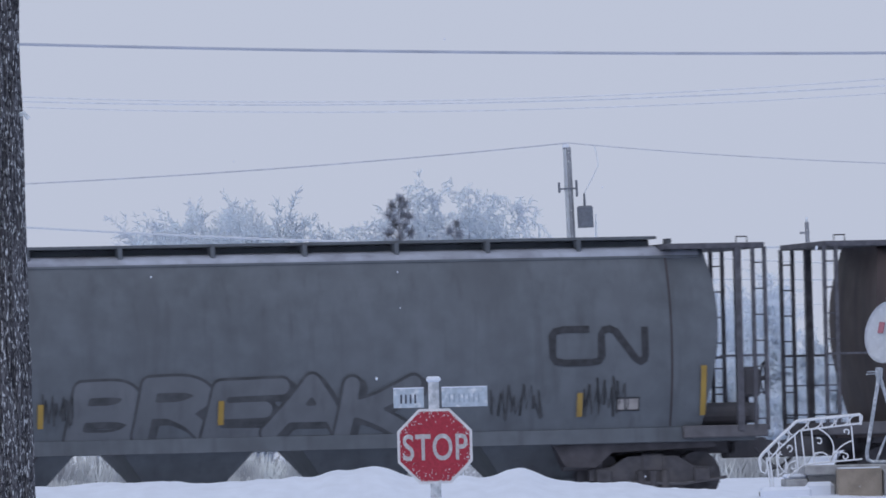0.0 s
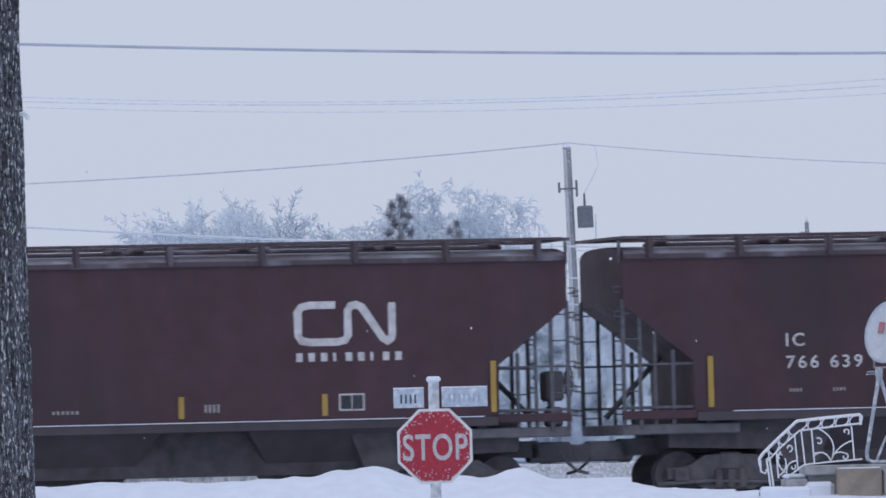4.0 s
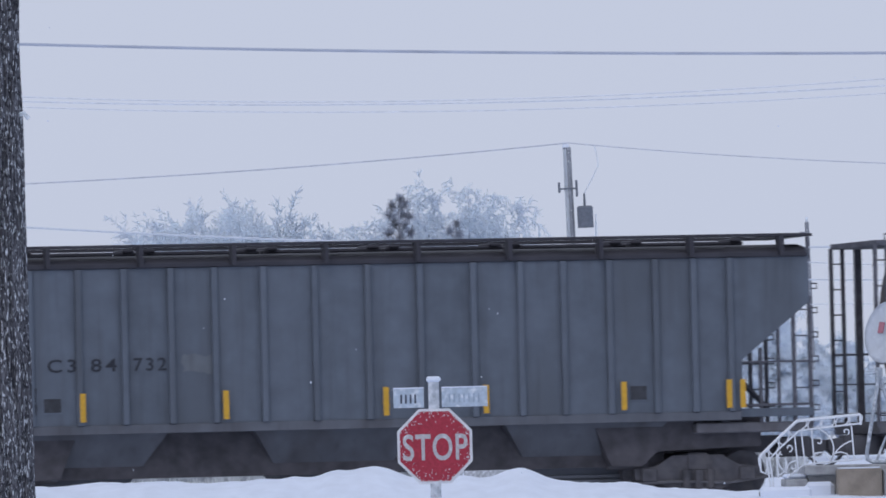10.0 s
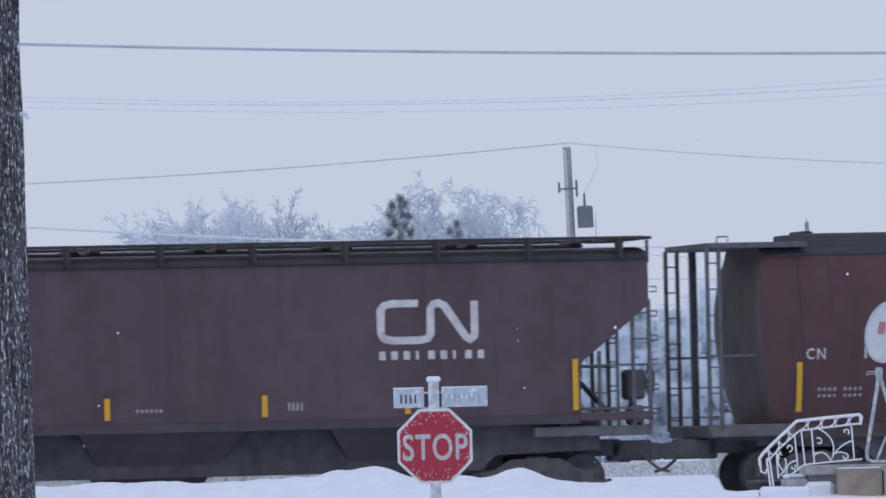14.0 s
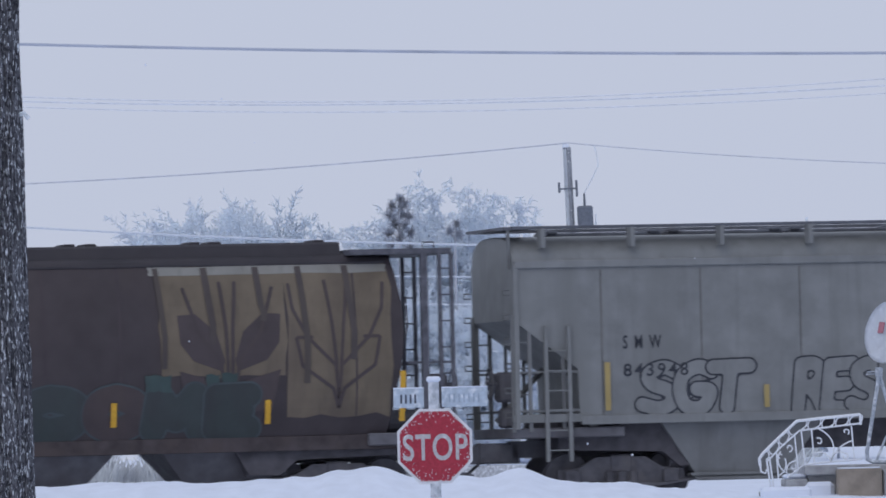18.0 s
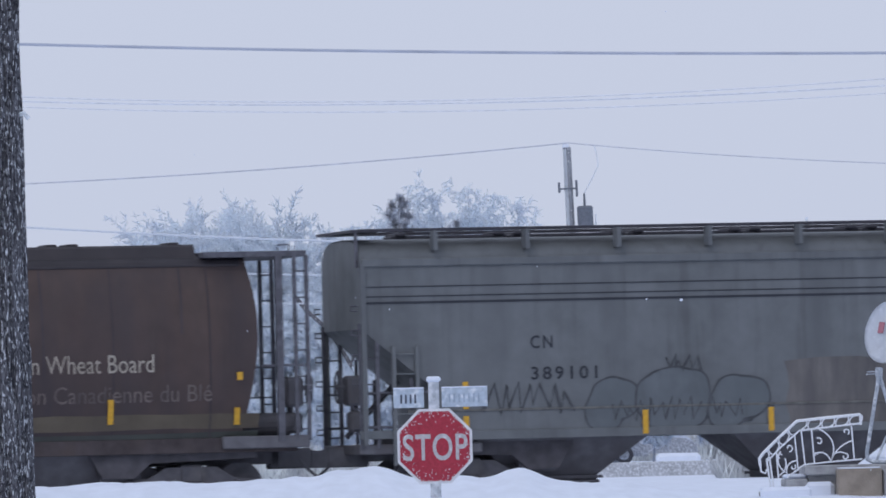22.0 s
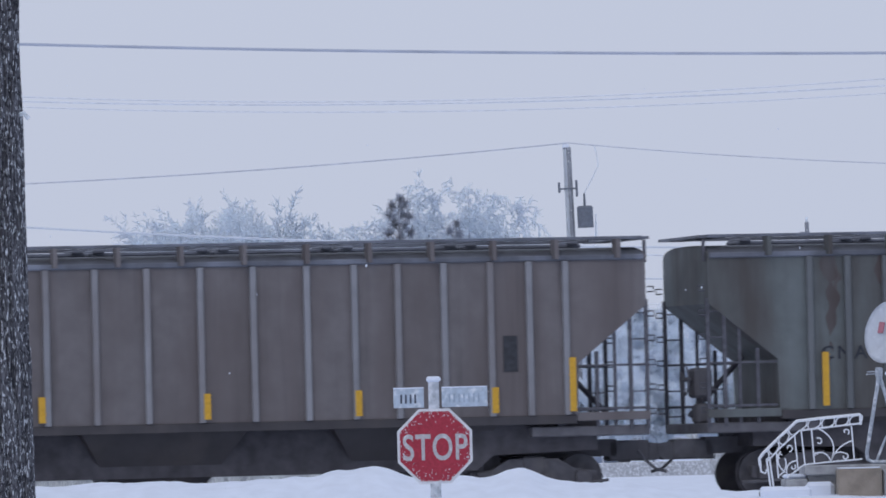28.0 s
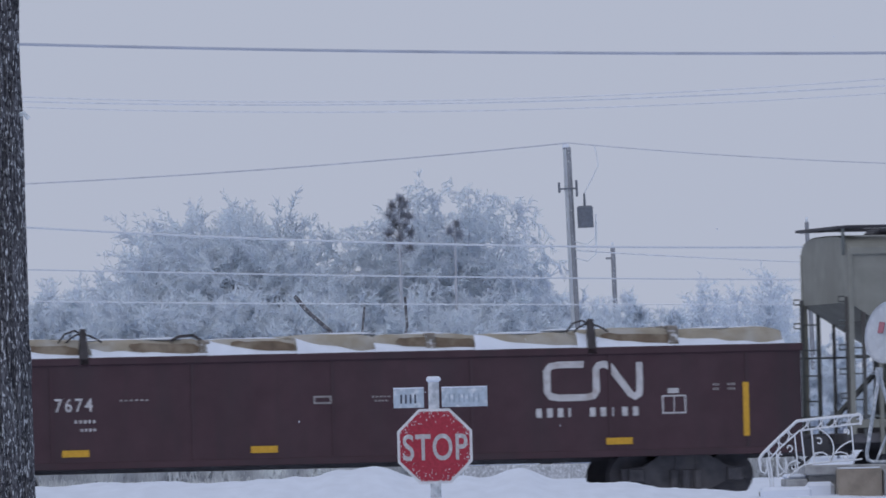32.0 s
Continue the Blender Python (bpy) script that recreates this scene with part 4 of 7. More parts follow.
MAROON = paint("dark_maroon_patch", (0.085, 0.030, 0.034), (0.06, 0.03, 0.03))
DENIM = paint("blue_grey_spray", (0.085, 0.095, 0.12), (0.06, 0.065, 0.08))
DENIM_DARK = paint("dark_blue_spray", (0.060, 0.068, 0.088), (0.05, 0.055, 0.07))
STREAKED = paint("streaked_worn_primer", (0.165, 0.150, 0.130), (0.105, 0.098, 0.092), stain_at=(0.42, 0.62), stain_scale=3.0)
DWC_MARK = paint("dark_marking_paint", (0.035, 0.038, 0.045))
WINE = paint("wine_red_lettering", (0.118, 0.064, 0.062), (0.10, 0.07, 0.066))


def rust_runs(car, wide, s0, s1, count, seed):
    """Ragged runs of old rust that hang down from the roof's edge."""
    rng = random.Random(seed)
    for k in range(count):
        q = s0 + (s1 - s0) * (k + rng.random()) / count
        z = rng.choice((3.8, 3.6, 3.2, 2.4)) + rng.uniform(-0.2, 0.2)
        half = rng.uniform(0.05, 0.14)
        at = [(q + rng.uniform(-0.025, 0.025), 4.18 + (z - 4.18) * i / 5) for i in range(6)]
        swell([[a, b] for a, b in zip(at, at[1:])], [half * f for f in (1.0, 0.8, 0.6, 0.4, 0.2)], wide, car, 0.004 + 0.0002 * k, OLD_RUST, "rust_run", "ragged run of old rust", half * 0.6, 0.035)


def seam_row(a, b, step):
    out, s = [], a
    while s < b:
        out.append(s)
        s += step
    return out


def emblem_disc(car, wide, s, z, r=0.33):
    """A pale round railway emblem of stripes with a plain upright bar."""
    polys = []
    for k in range(8):
        zz = -r + (k + 0.5) * 2 * r / 8
        half = math.sqrt(max(0, r * r - zz * zz))
        for sign in (-1, 1):
            if half > 0.09:
                polys.append(rect(s + sign * 0.09, s + sign * half, z + zz - 0.028, z + zz + 0.028))
    polys.append(rect(s + 0.05, s - 0.05, z - r * 0.6, z + r * 0.55))
    polys.append(rect(s + 0.11, s - 0.11, z - r * 0.8, z - r * 0.6))
    polys.append([(s + 0.085 * math.cos(a), z + 0.75 * r + 0.085 * math.sin(a)) for a in [k * math.pi / 5 for k in range(10)]])
    lay("round_emblem", polys, WHITE, car, wide, 0.012, "pale striped round emblem")["kind"] = "stuff"


def ic_car(front, label, digits, roof=None, shift=0.0, yellow=True):
    car, w = hopper_car(label, "flow", front, 17.3, IC_GREY, roof or IC_ROOF, GRIME, board=GREY_BOARD, bays=3, seams=seam_row(2.3, 16, 2.42), brake_front=False, cage=1.0, frame_paint=CAGE, brackets=1.66)
    emblem_disc(car, w, 5.3 + shift, 3.40)
    bars(car, w, 5.68 + shift, 5.0 + shift, 2.86, 3.0, "xxxxxxxx", GREYPAINT)
    bars(car, w, 5.68 + shift, 5.0 + shift, 2.68, 2.82, "xxxxxxx", GREYPAINT)
    placard(car, w, 3.04 + shift, 2.5 + shift, 1.58, 1.9)
    number(car, w, "IC", 14.25 + shift, 13.92 + shift, 2.49, 2.72, WHITE)
    number(car, w, digits, 14.26 + shift, 13.02 + shift, 2.03, 2.26, WHITE)
    bars(car, w, 14.2 + shift, 12.9 + shift, 1.78, 1.83, "xxxxx xxxxxx", GREYPAINT)
    bars(car, w, 14.2 + shift, 13.3 + shift, 1.66, 1.71, "xxxx xxxx", GREYPAINT)
    placard(car, w, 12.3 + shift, 12.02 + shift, 2.25, 2.52, GREYPAINT, IC_GREY, 1)
    placard(car, w, 8.9 + shift, 7.97 + shift, 1.67, 1.97, WHITE, IC_GREY, 1)
    bars(car, w, 8.8 + shift, 8.1 + shift, 1.76, 1.86, "xxxxxxxxx", GREYPAINT)
    if yellow:
        dim = paint("dull_reflector", (0.42, 0.27, 0.06), (0.3, 0.21, 0.08))
        reflectors(car, w, (4.95, 9.0, 12.35), mat=dim)
        reflectors(car, w, (1.42, 15.35), 1.5, 2.38, mat=dim)
    return car, w


def red_car(front, label, mark, digits, snow=True):
    car, w = hopper_car(label, "rib", front, 17.6, RED if snow else RED_DUSTY, RED_ROOF if snow else BROWN_ROOF, LOW_RED, board=RED_BOARD if snow else BROWN_ROOF, bays=4, snow_line=snow, brake_front=True)
    ribbon_mark(car, w, 4.97, 3.15, 2.84, 3.62, WHITE)
    bars(car, w, 4.95, 2.95, 2.57, 2.72, "xxx1xx1xx", WHITE)
    placard(car, w, 4.2, 3.74, 1.70, 2.0)
    number(car, w, mark, 14.6, 14.6 - 0.17 * len(mark), 2.66, 2.9, WHITE)
    number(car, w, digits, 14.6, 13.2, 2.27, 2.5, WHITE) if digits else bars(car, w, 14.6, 13.25, 2.27, 2.5, "xxx xxx", WHITE)
    placard(car, w, 13.0, 12.7, 2.24, 2.52, GREYPAINT, RED, 1)
    bars(car, w, 14.55, 14.3, 1.86, 1.92, "xxxx", GREYPAINT)
    bars(car, w, 13.75, 13.5, 1.86, 1.92, "xxxx", GREYPAINT)
    bars(car, w, 9.3, 8.8, 1.74, 1.80, "xxxxxx", GREYPAINT)
    bars(car, w, 6.6, 6.3, 1.72, 1.86, "xxxx", GREYPAINT)
    dim = paint("dull_reflector", (0.42, 0.27, 0.06), (0.3, 0.21, 0.08)) if snow else YELLOW
    reflectors(car, w, (4.46, 7.02, 9.82, 12.4), 1.62, 2.0, mat=dim)
    reflectors(car, w, (1.42, 16.0), 1.62, 2.52, mat=dim)
    return car, w


def cyl_car(front, label, body, roof, length=17.0, brake=True, board=None, low=None, aft=None, open_roof=False):
    car, w = hopper_car(label, "cyl", front, length, body, roof, low or GRIME, cage=1.05, brake_front=brake, board=board or roof, aft=aft, open_roof=open_roof)
    if not open_roof:
        # the end sheets get a rusty paint, lightened to offset the shade there
        shell = next(o for o in car.children if o.name.startswith("body")).data
        shell.materials.append(END_PALE)
        for face in shell.polygons:
            if abs(face.normal.x) > 0.6:
                face.material_index = 1
    if not open_roof and body is not ORANGE:
        rng = random.Random(int(abs(front) * 10))
        for k in range(11):
            q = 2.25 + 1.24 * k
            low_end = rng.choice((1.35, 2.4, 3.1))
            lay("hull_seam", strip([(q, 4.26), (q, (4.26 + low_end) / 2), (q + rng.uniform(-0.02, 0.02), low_end)], rng.uniform(0.03, 0.07)), HULL_SEAM, car, w, 0.005, "dark streaked seam")
    return car, w


def rib_spots(length):
    """Ribs that stand closer together towards the ends."""
    steps = (0.66, 0.70, 0.84, 0.83, 0.78, 0.85, 0.96, 0.94, 0.95, 0.92, 0.87, 0.78, 0.83, 0.81, 0.86, 0.70, 0.70)
    out = [1.52]
    for d in steps:
        out.append(out[-1] + d)
    return [s for s in out if s < length - 1.3]


def serif_word(car, w, mat):
    """The large word, in serifed letters of thick stems and thin joins."""
    def put(s0, s1, z0, z1, strokes):
        lines, radii = [], []
        for pts, r in strokes:
            lines.append(bent([(s0 + (s1 - s0) * u, z0 + (z1 - z0) * v) for u, v in pts]))
            radii.append(r)
        swell(lines, radii, w, car, 0.012, mat, "lettering", "large white serifed letter", 0.0, 0.03)
    big_c = [([(0.90, 0.70), (0.80, 0.90), (0.52, 0.97), (0.25, 0.88)], 0.045), ([(0.30, 0.90), (0.10, 0.68), (0.08, 0.35), (0.28, 0.10)], 0.095), ([(0.25, 0.12), (0.52, 0.03), (0.80, 0.08), (0.95, 0.24)], 0.045), ([(0.92, 0.98), (0.92, 0.70)], 0.04)]
    small_a = [([(0.10, 0.72), (0.18, 0.92), (0.42, 0.98), (0.62, 0.88)], 0.04), ([(0.66, 0.86), (0.68, 0.5), (0.68, 0.14)], 0.075), ([(0.66, 0.58), (0.35, 0.50), (0.14, 0.35)], 0.035), ([(0.16, 0.34), (0.14, 0.15), (0.30, 0.05)], 0.065), ([(0.30, 0.04), (0.52, 0.10), (0.66, 0.26)], 0.035), ([(0.70, 0.12), (0.82, 0.04), (0.98, 0.10)], 0.035), ([(0.12, 0.74), (0.16, 0.80)], 0.06)]
    small_n = [([(0.20, 0.95), (0.20, 0.03)], 0.075), ([(0.0, 0.95), (0.20, 0.98)], 0.025), ([(0.22, 0.74), (0.42, 0.93), (0.62, 0.93)], 0.045), ([(0.62, 0.92), (0.78, 0.75), (0.80, 0.03)], 0.075), ([(0.02, 0.01), (0.40, 0.01)], 0.025), ([(0.62, 0.01), (1.0, 0.01)], 0.025)]
    small_d = [([(0.78, 0.97), (0.78, 0.03)], 0.075), ([(0.56, 0.96), (0.78, 0.98)], 0.025), ([(0.76, 0.58), (0.56, 0.64), (0.34, 0.58)], 0.04), ([(0.34, 0.57), (0.14, 0.42), (0.14, 0.20), (0.32, 0.04)], 0.075), ([(0.32, 0.03), (0.56, 0.04), (0.76, 0.18)], 0.04), ([(0.80, 0.01), (0.98, 0.03)], 0.025)]
    put(10.87, 9.72, 2.42, 3.66, big_c)
    put(9.70, 8.90, 2.44, 3.20, small_a)
    put(8.84, 7.98, 2.44, 3.20, small_n)
    put(7.96, 7.18, 2.44, 3.20, small_a)
    put(7.16, 6.38, 2.44, 3.66, small_d)
    put(6.40, 5.62, 2.44, 3.20, small_a)


def canada_car(front, label, digits, faded, dashes):
    car, w = cyl_car(front, label, CANADA_RED, DARK_ROOF, brake=True, aft=None if faded else (2.5, 0.09))
    cream = paint("scuffed_white_paint", (0.40, 0.34, 0.33), (0.17, 0.11, 0.11), stain_at=(0.44, 0.70), stain_scale=3.0) if faded else paint("weathered_white_paint", (0.52, 0.48, 0.46), (0.33, 0.27, 0.27), stain_at=(0.5, 0.8), stain_scale=2.0)
    serif_word(car, w, cream)
    lay("flag_mark", [rect(6.45, 6.25, 3.30, 3.62), rect(5.85, 5.65, 3.30, 3.62), [(6.05 + 0.11 * math.cos(k * math.pi / 4) * (1 if k % 2 else 0.6), 3.46 + 0.11 * math.sin(k * math.pi / 4) * (1 if k % 2 else 0.6)) for k in range(8)]], cream, car, w)
    wheat_mark(car, w, 5.25, 3.55, 1.92, 3.55, WHEAT_FAINT, "faded ghost of a wheat-ear emblem")
    number(car, w, "CN", 15.17, 14.82, 2.42, 2.62, WHITE)
    number(car, w, digits, 14.1, 13.08, 2.42, 2.62, WHITE)
    bars(car, w, 14.95, 14.1, 1.86, 1.92, "xxxx xxxx", GREYPAINT)
    bars(car, w, 14.95, 14.1, 1.75, 1.80, "xxxx xxxx", GREYPAINT)
    spots = (12.3, 9.9, 6.77, 4.3)
    reflectors(car, w, spots, 1.50, 1.92)
    reflectors(car, w, (1.22, 15.3), 1.5, 2.38)
    if dashes:
        for s in spots:
            lay("reflector", [rect(s + 0.32, s - 0.15, 1.29, 1.40)], YELLOW, car, w, 0.016)
        reflectors(car, w, (1.25, 15.3), 1.27, 1.5)
    placard(car, w, 1.6, 1.42, 1.62, 1.78, GREYPAINT, GREYPAINT, 1)
    return car, w


def wheat_car(front, label, digits, body, roof, variant, aft=None, board=None, mark=(15.25, 14.85, 14.18, 12.90)):
    car, w = cyl_car(front, label, body, roof, aft=aft, board=board)
    number(car, w, "CN", mark[0], mark[1], 2.48, 2.67, LETTER)
    number(car, w, digits, mark[2], mark[3], 2.48, 2.67, LETTER)
    for z in (2.17, 2.05):
        bars(car, w, mark[1] - 0.22, mark[1] - 0.72, z, z + 0.055, "xxxxxx", LETTER_FADED)
        bars(car, w, mark[0] + 0.02, mark[0] - 0.45, z, z + 0.05, "xxx1xx", LETTER_FADED)
    if variant != "orange":
        if variant != "plain":
            wheat_mark(car, w, 9.15, 7.35, 2.25, 4.08, WHEAT)
        words(car, w, "The Canadian Wheat Board", 6.75, 2.78, 2.44, 2.76, LETTER, 0.0, "cream painted words")
        words(car, w, "Commission Canadienne du Bl\u00e9", 6.55, 1.75, 1.92, 2.22, LETTER_FADED, 0.0, "faded painted words")
    return car, w


def build_train():
    first = 6.02 * 0.9752
    # a dark brown car leads into view
    car, w = cyl_car(first + 18.1, "dark brown cylindrical grain hopper car", BROWN_DARK, BROWN_ROOF)
    reflectors(car, w, (15.3,), 1.5, 2.4)
    # grey cylindrical car with dark emblem and bubble graffiti
    car, w = cyl_car(5.87, "grey cylindrical hopper car with a dark ribbon emblem and graffiti", GREY, SNOWY_ROOF, low=GREY, board=GREY, open_roof=True)
    ribbon_mark(car, w, 4.0, 2.2, 2.39, 3.10, BLACK)
    for z, pat in ((3.10, "xxxxx1xx"), (2.74, "xxx1xxxx")):
        bars(car, w, 14.9, 13.3, z, z + 0.22, pat, DWC_MARK)
    number(car, w, "CN382300", 14.9, 13.35, 2.36, 2.58, DWC_MARK)
    throw_up(car, w, "BREAK", 12.5, 6.5, 1.18, 2.32, (paint("light_grey_spray", (0.148, 0.156, 0.158), (0.13, 0.138, 0.14)),), SHADE, 0.14, 0.05, 0.15, 0.3, SHADE, 0.03)
    scrawl(car, w, 5.1, 4.1, 1.55, 2.0, SHADE, 3)
    scrawl(car, w, 3.4, 2.6, 1.6, 2.1, SHADE, 4)
    scrawl(car, w, 13.1, 12.5, 1.6, 2.0, SHADE, 8)
    placard(car, w, 2.78, 2.35, 1.58, 1.83, BLACK, GREYPAINT, 2)
    dull = paint("dull_reflector", (0.42, 0.27, 0.06), (0.3, 0.21, 0.08))
    reflectors(car, w, (3.45, 9.9, 13.1), mat=dull)
    reflectors(car, w, (1.2, 15.4), 1.48, 2.36, mat=dull)
    ic_car(-12.22, "dark grey covered hopper car with frosty roof and round emblem", "799550")
    red_car(-30.47, "dark red hopper car with white ribbon emblem and snowy sill", "IC", "766 639")
    red_car(-49.0, "dark red hopper car with white ribbon emblem", "IC", "")
    ic_car(-67.39, "dark grey covered hopper car with frosty roof and white markings", "799588", shift=-0.15, yellow=False)
    # brown with an olive stripe
    car, w = wheat_car(-85.36, "brown cylindrical grain hopper car with an olive yellow stripe", "396250", BROWN, BROWN_ROOF, "plain_none")
    for ob in [o for o in car.children if o.name.startswith("wheat_") or (o.name.startswith("lettering") and o.get("label", "").endswith("words"))]:
        bpy.data.objects.remove(ob)
    for z0, z1 in ((1.28, 1.42), (1.50, 1.66)):
        patch(car, w, 14.9, 5.9, z0, z1, OLIVE, 3, 0.02, "stripe", 0.006)
        patch(car, w, 3.4, 1.3, z0, z1, OLIVE, 4, 0.02, "stripe", 0.006)
    throw_up(car, w, "KAM", 13.5, 11.7, 1.42, 2.35, (BLACK, SHADE), paint("thin_grey_spray", (0.19, 0.19, 0.20)), 0.13, 0.035, -0.2, 0.35, None, 0.05, 0.03)
    scrawl(car, w, 11.7, 10.8, 1.6, 2.2, GREYPAINT, 12)
    throw_up(car, w, "BURo", 5.75, 3.25, 1.35, 2.3, (BROWN_DARK,), paint("thin_grey_spray", (0.19, 0.19, 0.20)), 0.12, 0.04, 0.0, 0.25, None, 0.04)
    reflectors(car, w, (9.9, 7.03), 1.5, 1.93)
    reflectors(car, w, (1.38, 15.2), 1.5, 2.38)
    # brown with wheat emblem and pink graffiti
    car, w = wheat_car(-103.46, "brown cylindrical grain hopper car with wheat emblem and colourful graffiti", "395320", BROWN_DARK, BROWN_ROOF, "full")
    for s, z, r in ((10.95, 1.98, 0.26), (11.1, 1.45, 0.18), (10.3, 2.28, 0.13), (8.8, 2.36, 0.14), (8.1, 2.36, 0.16), (7.1, 1.9, 0.26), (6.7, 2.22, 0.15)):
        lay("graffiti", [blob(s, z, r, r, random.Random(int(s * 9)), 16, 0.04, 2.0)], SKYBLUE, car, w, 0.007)
    throw_up(car, w, "IOME", 10.95, 7.35, 1.24, 2.34, (PINK,), BEIGE, 0.125, 0.075, 0.25, 0.2, PINK, 0.03)
    for k, (q0, q1, z1) in enumerate(((6.7, 5.3, 2.02), (5.4, 4.3, 2.0), (4.4, 3.1, 1.98), (3.2, 2.3, 1.9), (2.35, 1.75, 1.68), (1.8, 1.3, 1.66))):
        fat = min(0.30, (q0 - q1) * 0.3)
        dome = [bent([(q0 - fat, 1.28 + fat), (q0 - fat - 0.1, z1 - fat - 0.08), ((q0 + q1) / 2, z1 - fat), (q1 + fat, z1 - fat - 0.1), (q1 + fat * 0.8, 1.28 + fat)])]
        swell(dome, fat + 0.045, w, car, 0.008 + 0.004 * k, BLACK, "graffiti_outline")
        swell(dome, fat, w, car, 0.010 + 0.004 * k, (DENIM, TEAL, DENIM, TEAL)[k % 4], "graffiti", "blue-green sprayed bubble")
        swell([[(q0 - 0.35, 1.45), (q1 + 0.3, 1.5)]], 0.09, w, car, 0.013 + 0.004 * k, SHADE, "graffiti_inner", "", 0.03)
    reflectors(car, w, (9.67, 6.87, 3.87))
    reflectors(car, w, (1.2, 15.4), 1.5, 2.38)
    # blue-grey ribbed car
    car, w = hopper_car("blue-grey ribbed hopper car with dark markings", "rib", -121.67, 17.2, BLUE, DARK_ROOF, BLUE_LOW, ribs=rib_spots(17.2), bays=4, board=DARK_ROOF)
    for text, q0, q1 in (("DW", 14.75, 14.21), ("C3", 13.8, 13.29), ("84", 13.03, 12.57), ("732", 12.27, 11.69)):
        number(car, w, text, q0, q1, 2.47, 2.70, DWC_MARK)
    patch(car, w, 11.4, 10.82, 2.42, 2.72, paint("pale_blue_patch", (0.165, 0.175, 0.175), (0.14, 0.15, 0.155)), 5, 0.04)
    for s in (13.9, 3.4):
        placard(car, w, s, s - 0.36, 1.75, 2.05, BLUE, BLACK, 1)
    patch(car, w, 14.6, 14.0, 1.72, 2.2, BLACK, 6)
    reflectors(car, w, (1.33, 1.58, 3.5, 6.0, 7.8, 10.66, 13.2, 15.6), 1.6, 2.1)
    # third grey car, patched and sprayed
    car, w = ic_car(-139.92, "grey covered hopper car with beige patch, rust and blue graffiti", "799446", roof=IC_GREY, yellow=False)
    patch(car, w, 2.4, 1.2, 1.5, 3.95, BEIGE, 7, 0.03, label="beige primer patch")
    patch(car, w, 1.18, 0.12, 3.0, 3.95, RUST_RUNS, 8, 0.05, label="rust patch")
    rasp = paint("faint_raspberry_spray", (0.118, 0.092, 0.096), (0.108, 0.098, 0.098))
    for q, z, rx in ((12.9, 1.9, 0.5), (8.3, 2.0, 0.5), (3.6, 2.0, 0.6), (2.9, 1.85, 0.45), (11.9, 2.3, 0.25), (9.9, 2.5, 0.3)):
        swell([[(q + rx * 0.6, z - 0.05), (q, z + 0.08), (q - rx * 0.6, z)]], 0.17, w, car, 0.005, rasp, "graffiti_haze", "faint raspberry overspray", 0.06)
    throw_up(car, w, "SERC", 12.35, 8.45, 1.20, 2.52, (SKYBLUE, SKYBLUE, LIME, SKYBLUE), DENIM_DARK, 0.165, 0.045, 0.2, 0.32, DENIM_DARK)
    throw_up(car, w, "TINE", 7.95, 3.85, 1.18, 2.52, (SKYBLUE, SKYBLUE, LIME, SKYBLUE), DENIM_DARK, 0.175, 0.045, 0.35, 0.36, DENIM_DARK)
    scrawl(car, w, 3.6, 2.6, 1.8, 2.1, rasp, 33, 0.06)
    reflectors(car, w, (4.7, 9.6, 12.2), 1.32, 1.68)
    canada_car(-158.08, "maroon cylindrical hopper car with a large white word", "110456", False, False)
    car, w = red_car(-176.14, "dark red hopper car with white ribbon emblem, dusty", "I C G", "76 62 30", False)
    # rust-brown ribbed car
    car, w = hopper_car("rust-brown ribbed hopper car", "rib", -194.5, 17.2, RUST, BROWN_ROOF, LOW_RED, ribs=rib_spots(17.2), frame_paint=RUST, brake_front=True)
    rust_runs(car, w, 1.6, 15.5, 16, 804)
    for s in (15.25, 13.05, 12.25, 11.45, 10.65):
        patch(car, w, s, s - 0.55, 1.62, 2.1, BEIGE, int(s * 7), 0.02)
    # pale grey car with black bubble outlines
    car, w = hopper_car("pale grey covered hopper car with black outline graffiti", "pale", -212.88, 17.45, PALE, PALE, PALE_LOW, aft=(12.6, 0.12), bays=4, filled=True, seams=seam_row(1.24, 16, 1.82), frame_paint=PALE_LOW, brackets=1.63, board=BLUE_LOW)
    throw_up(car, w, "RESEN", 12.25, 9.72, 1.44, 2.46, (PALE,), DWC_MARK, 0.115, 0.030, 0.08, 0.4)
    throw_up(car, w, "SGT", 14.95, 13.05, 1.5, 2.46, (PALE,), DWC_MARK, 0.12, 0.032, 0.06, 0.35)
    number(car, w, "S M W", 15.3, 14.6, 2.68, 2.92, DWC_MARK)
    number(car, w, "843948", 15.3, 14.12, 2.19, 2.42, DWC_MARK)
    placard(car, w, 2.9, 2.44, 1.70, 1.98)
    junction = part("junction_box", box(fresh(), -1.66, -1.22, -1.56, -1.36, 1.02, 1.38, 0.02), PALE, car, "small pale box under the side")
    part("box_label", box(fresh(), -1.43, -1.29, -1.566, -1.55, 1.28, 1.35), MAROON, junction, "red label")
    part("box_lock", box(fresh(), -1.62, -1.53, -1.572, -1.55, 1.12, 1.20), BLACK, junction)
    bars(car, w, 2.9, 2.4, 2.18, 2.35, "xxxx", GREYPAINT)
    bars(car, w, 9.5, 8.9, 1.78, 1.86, "xxxxxx", GREYPAINT)
    bars(car, w, 7.8, 7.4, 1.86, 1.92, "xxxx", GREYPAINT)
    pale_yellow = paint("worn_reflector", (0.38, 0.28, 0.10), (0.30, 0.25, 0.14))
    reflectors(car, w, (4.0, 7.0, 9.9, 12.7), 1.6, 2.0, mat=pale_yellow)
    reflectors(car, w, (1.1, 15.6), 1.6, 2.45, mat=pale_yellow)
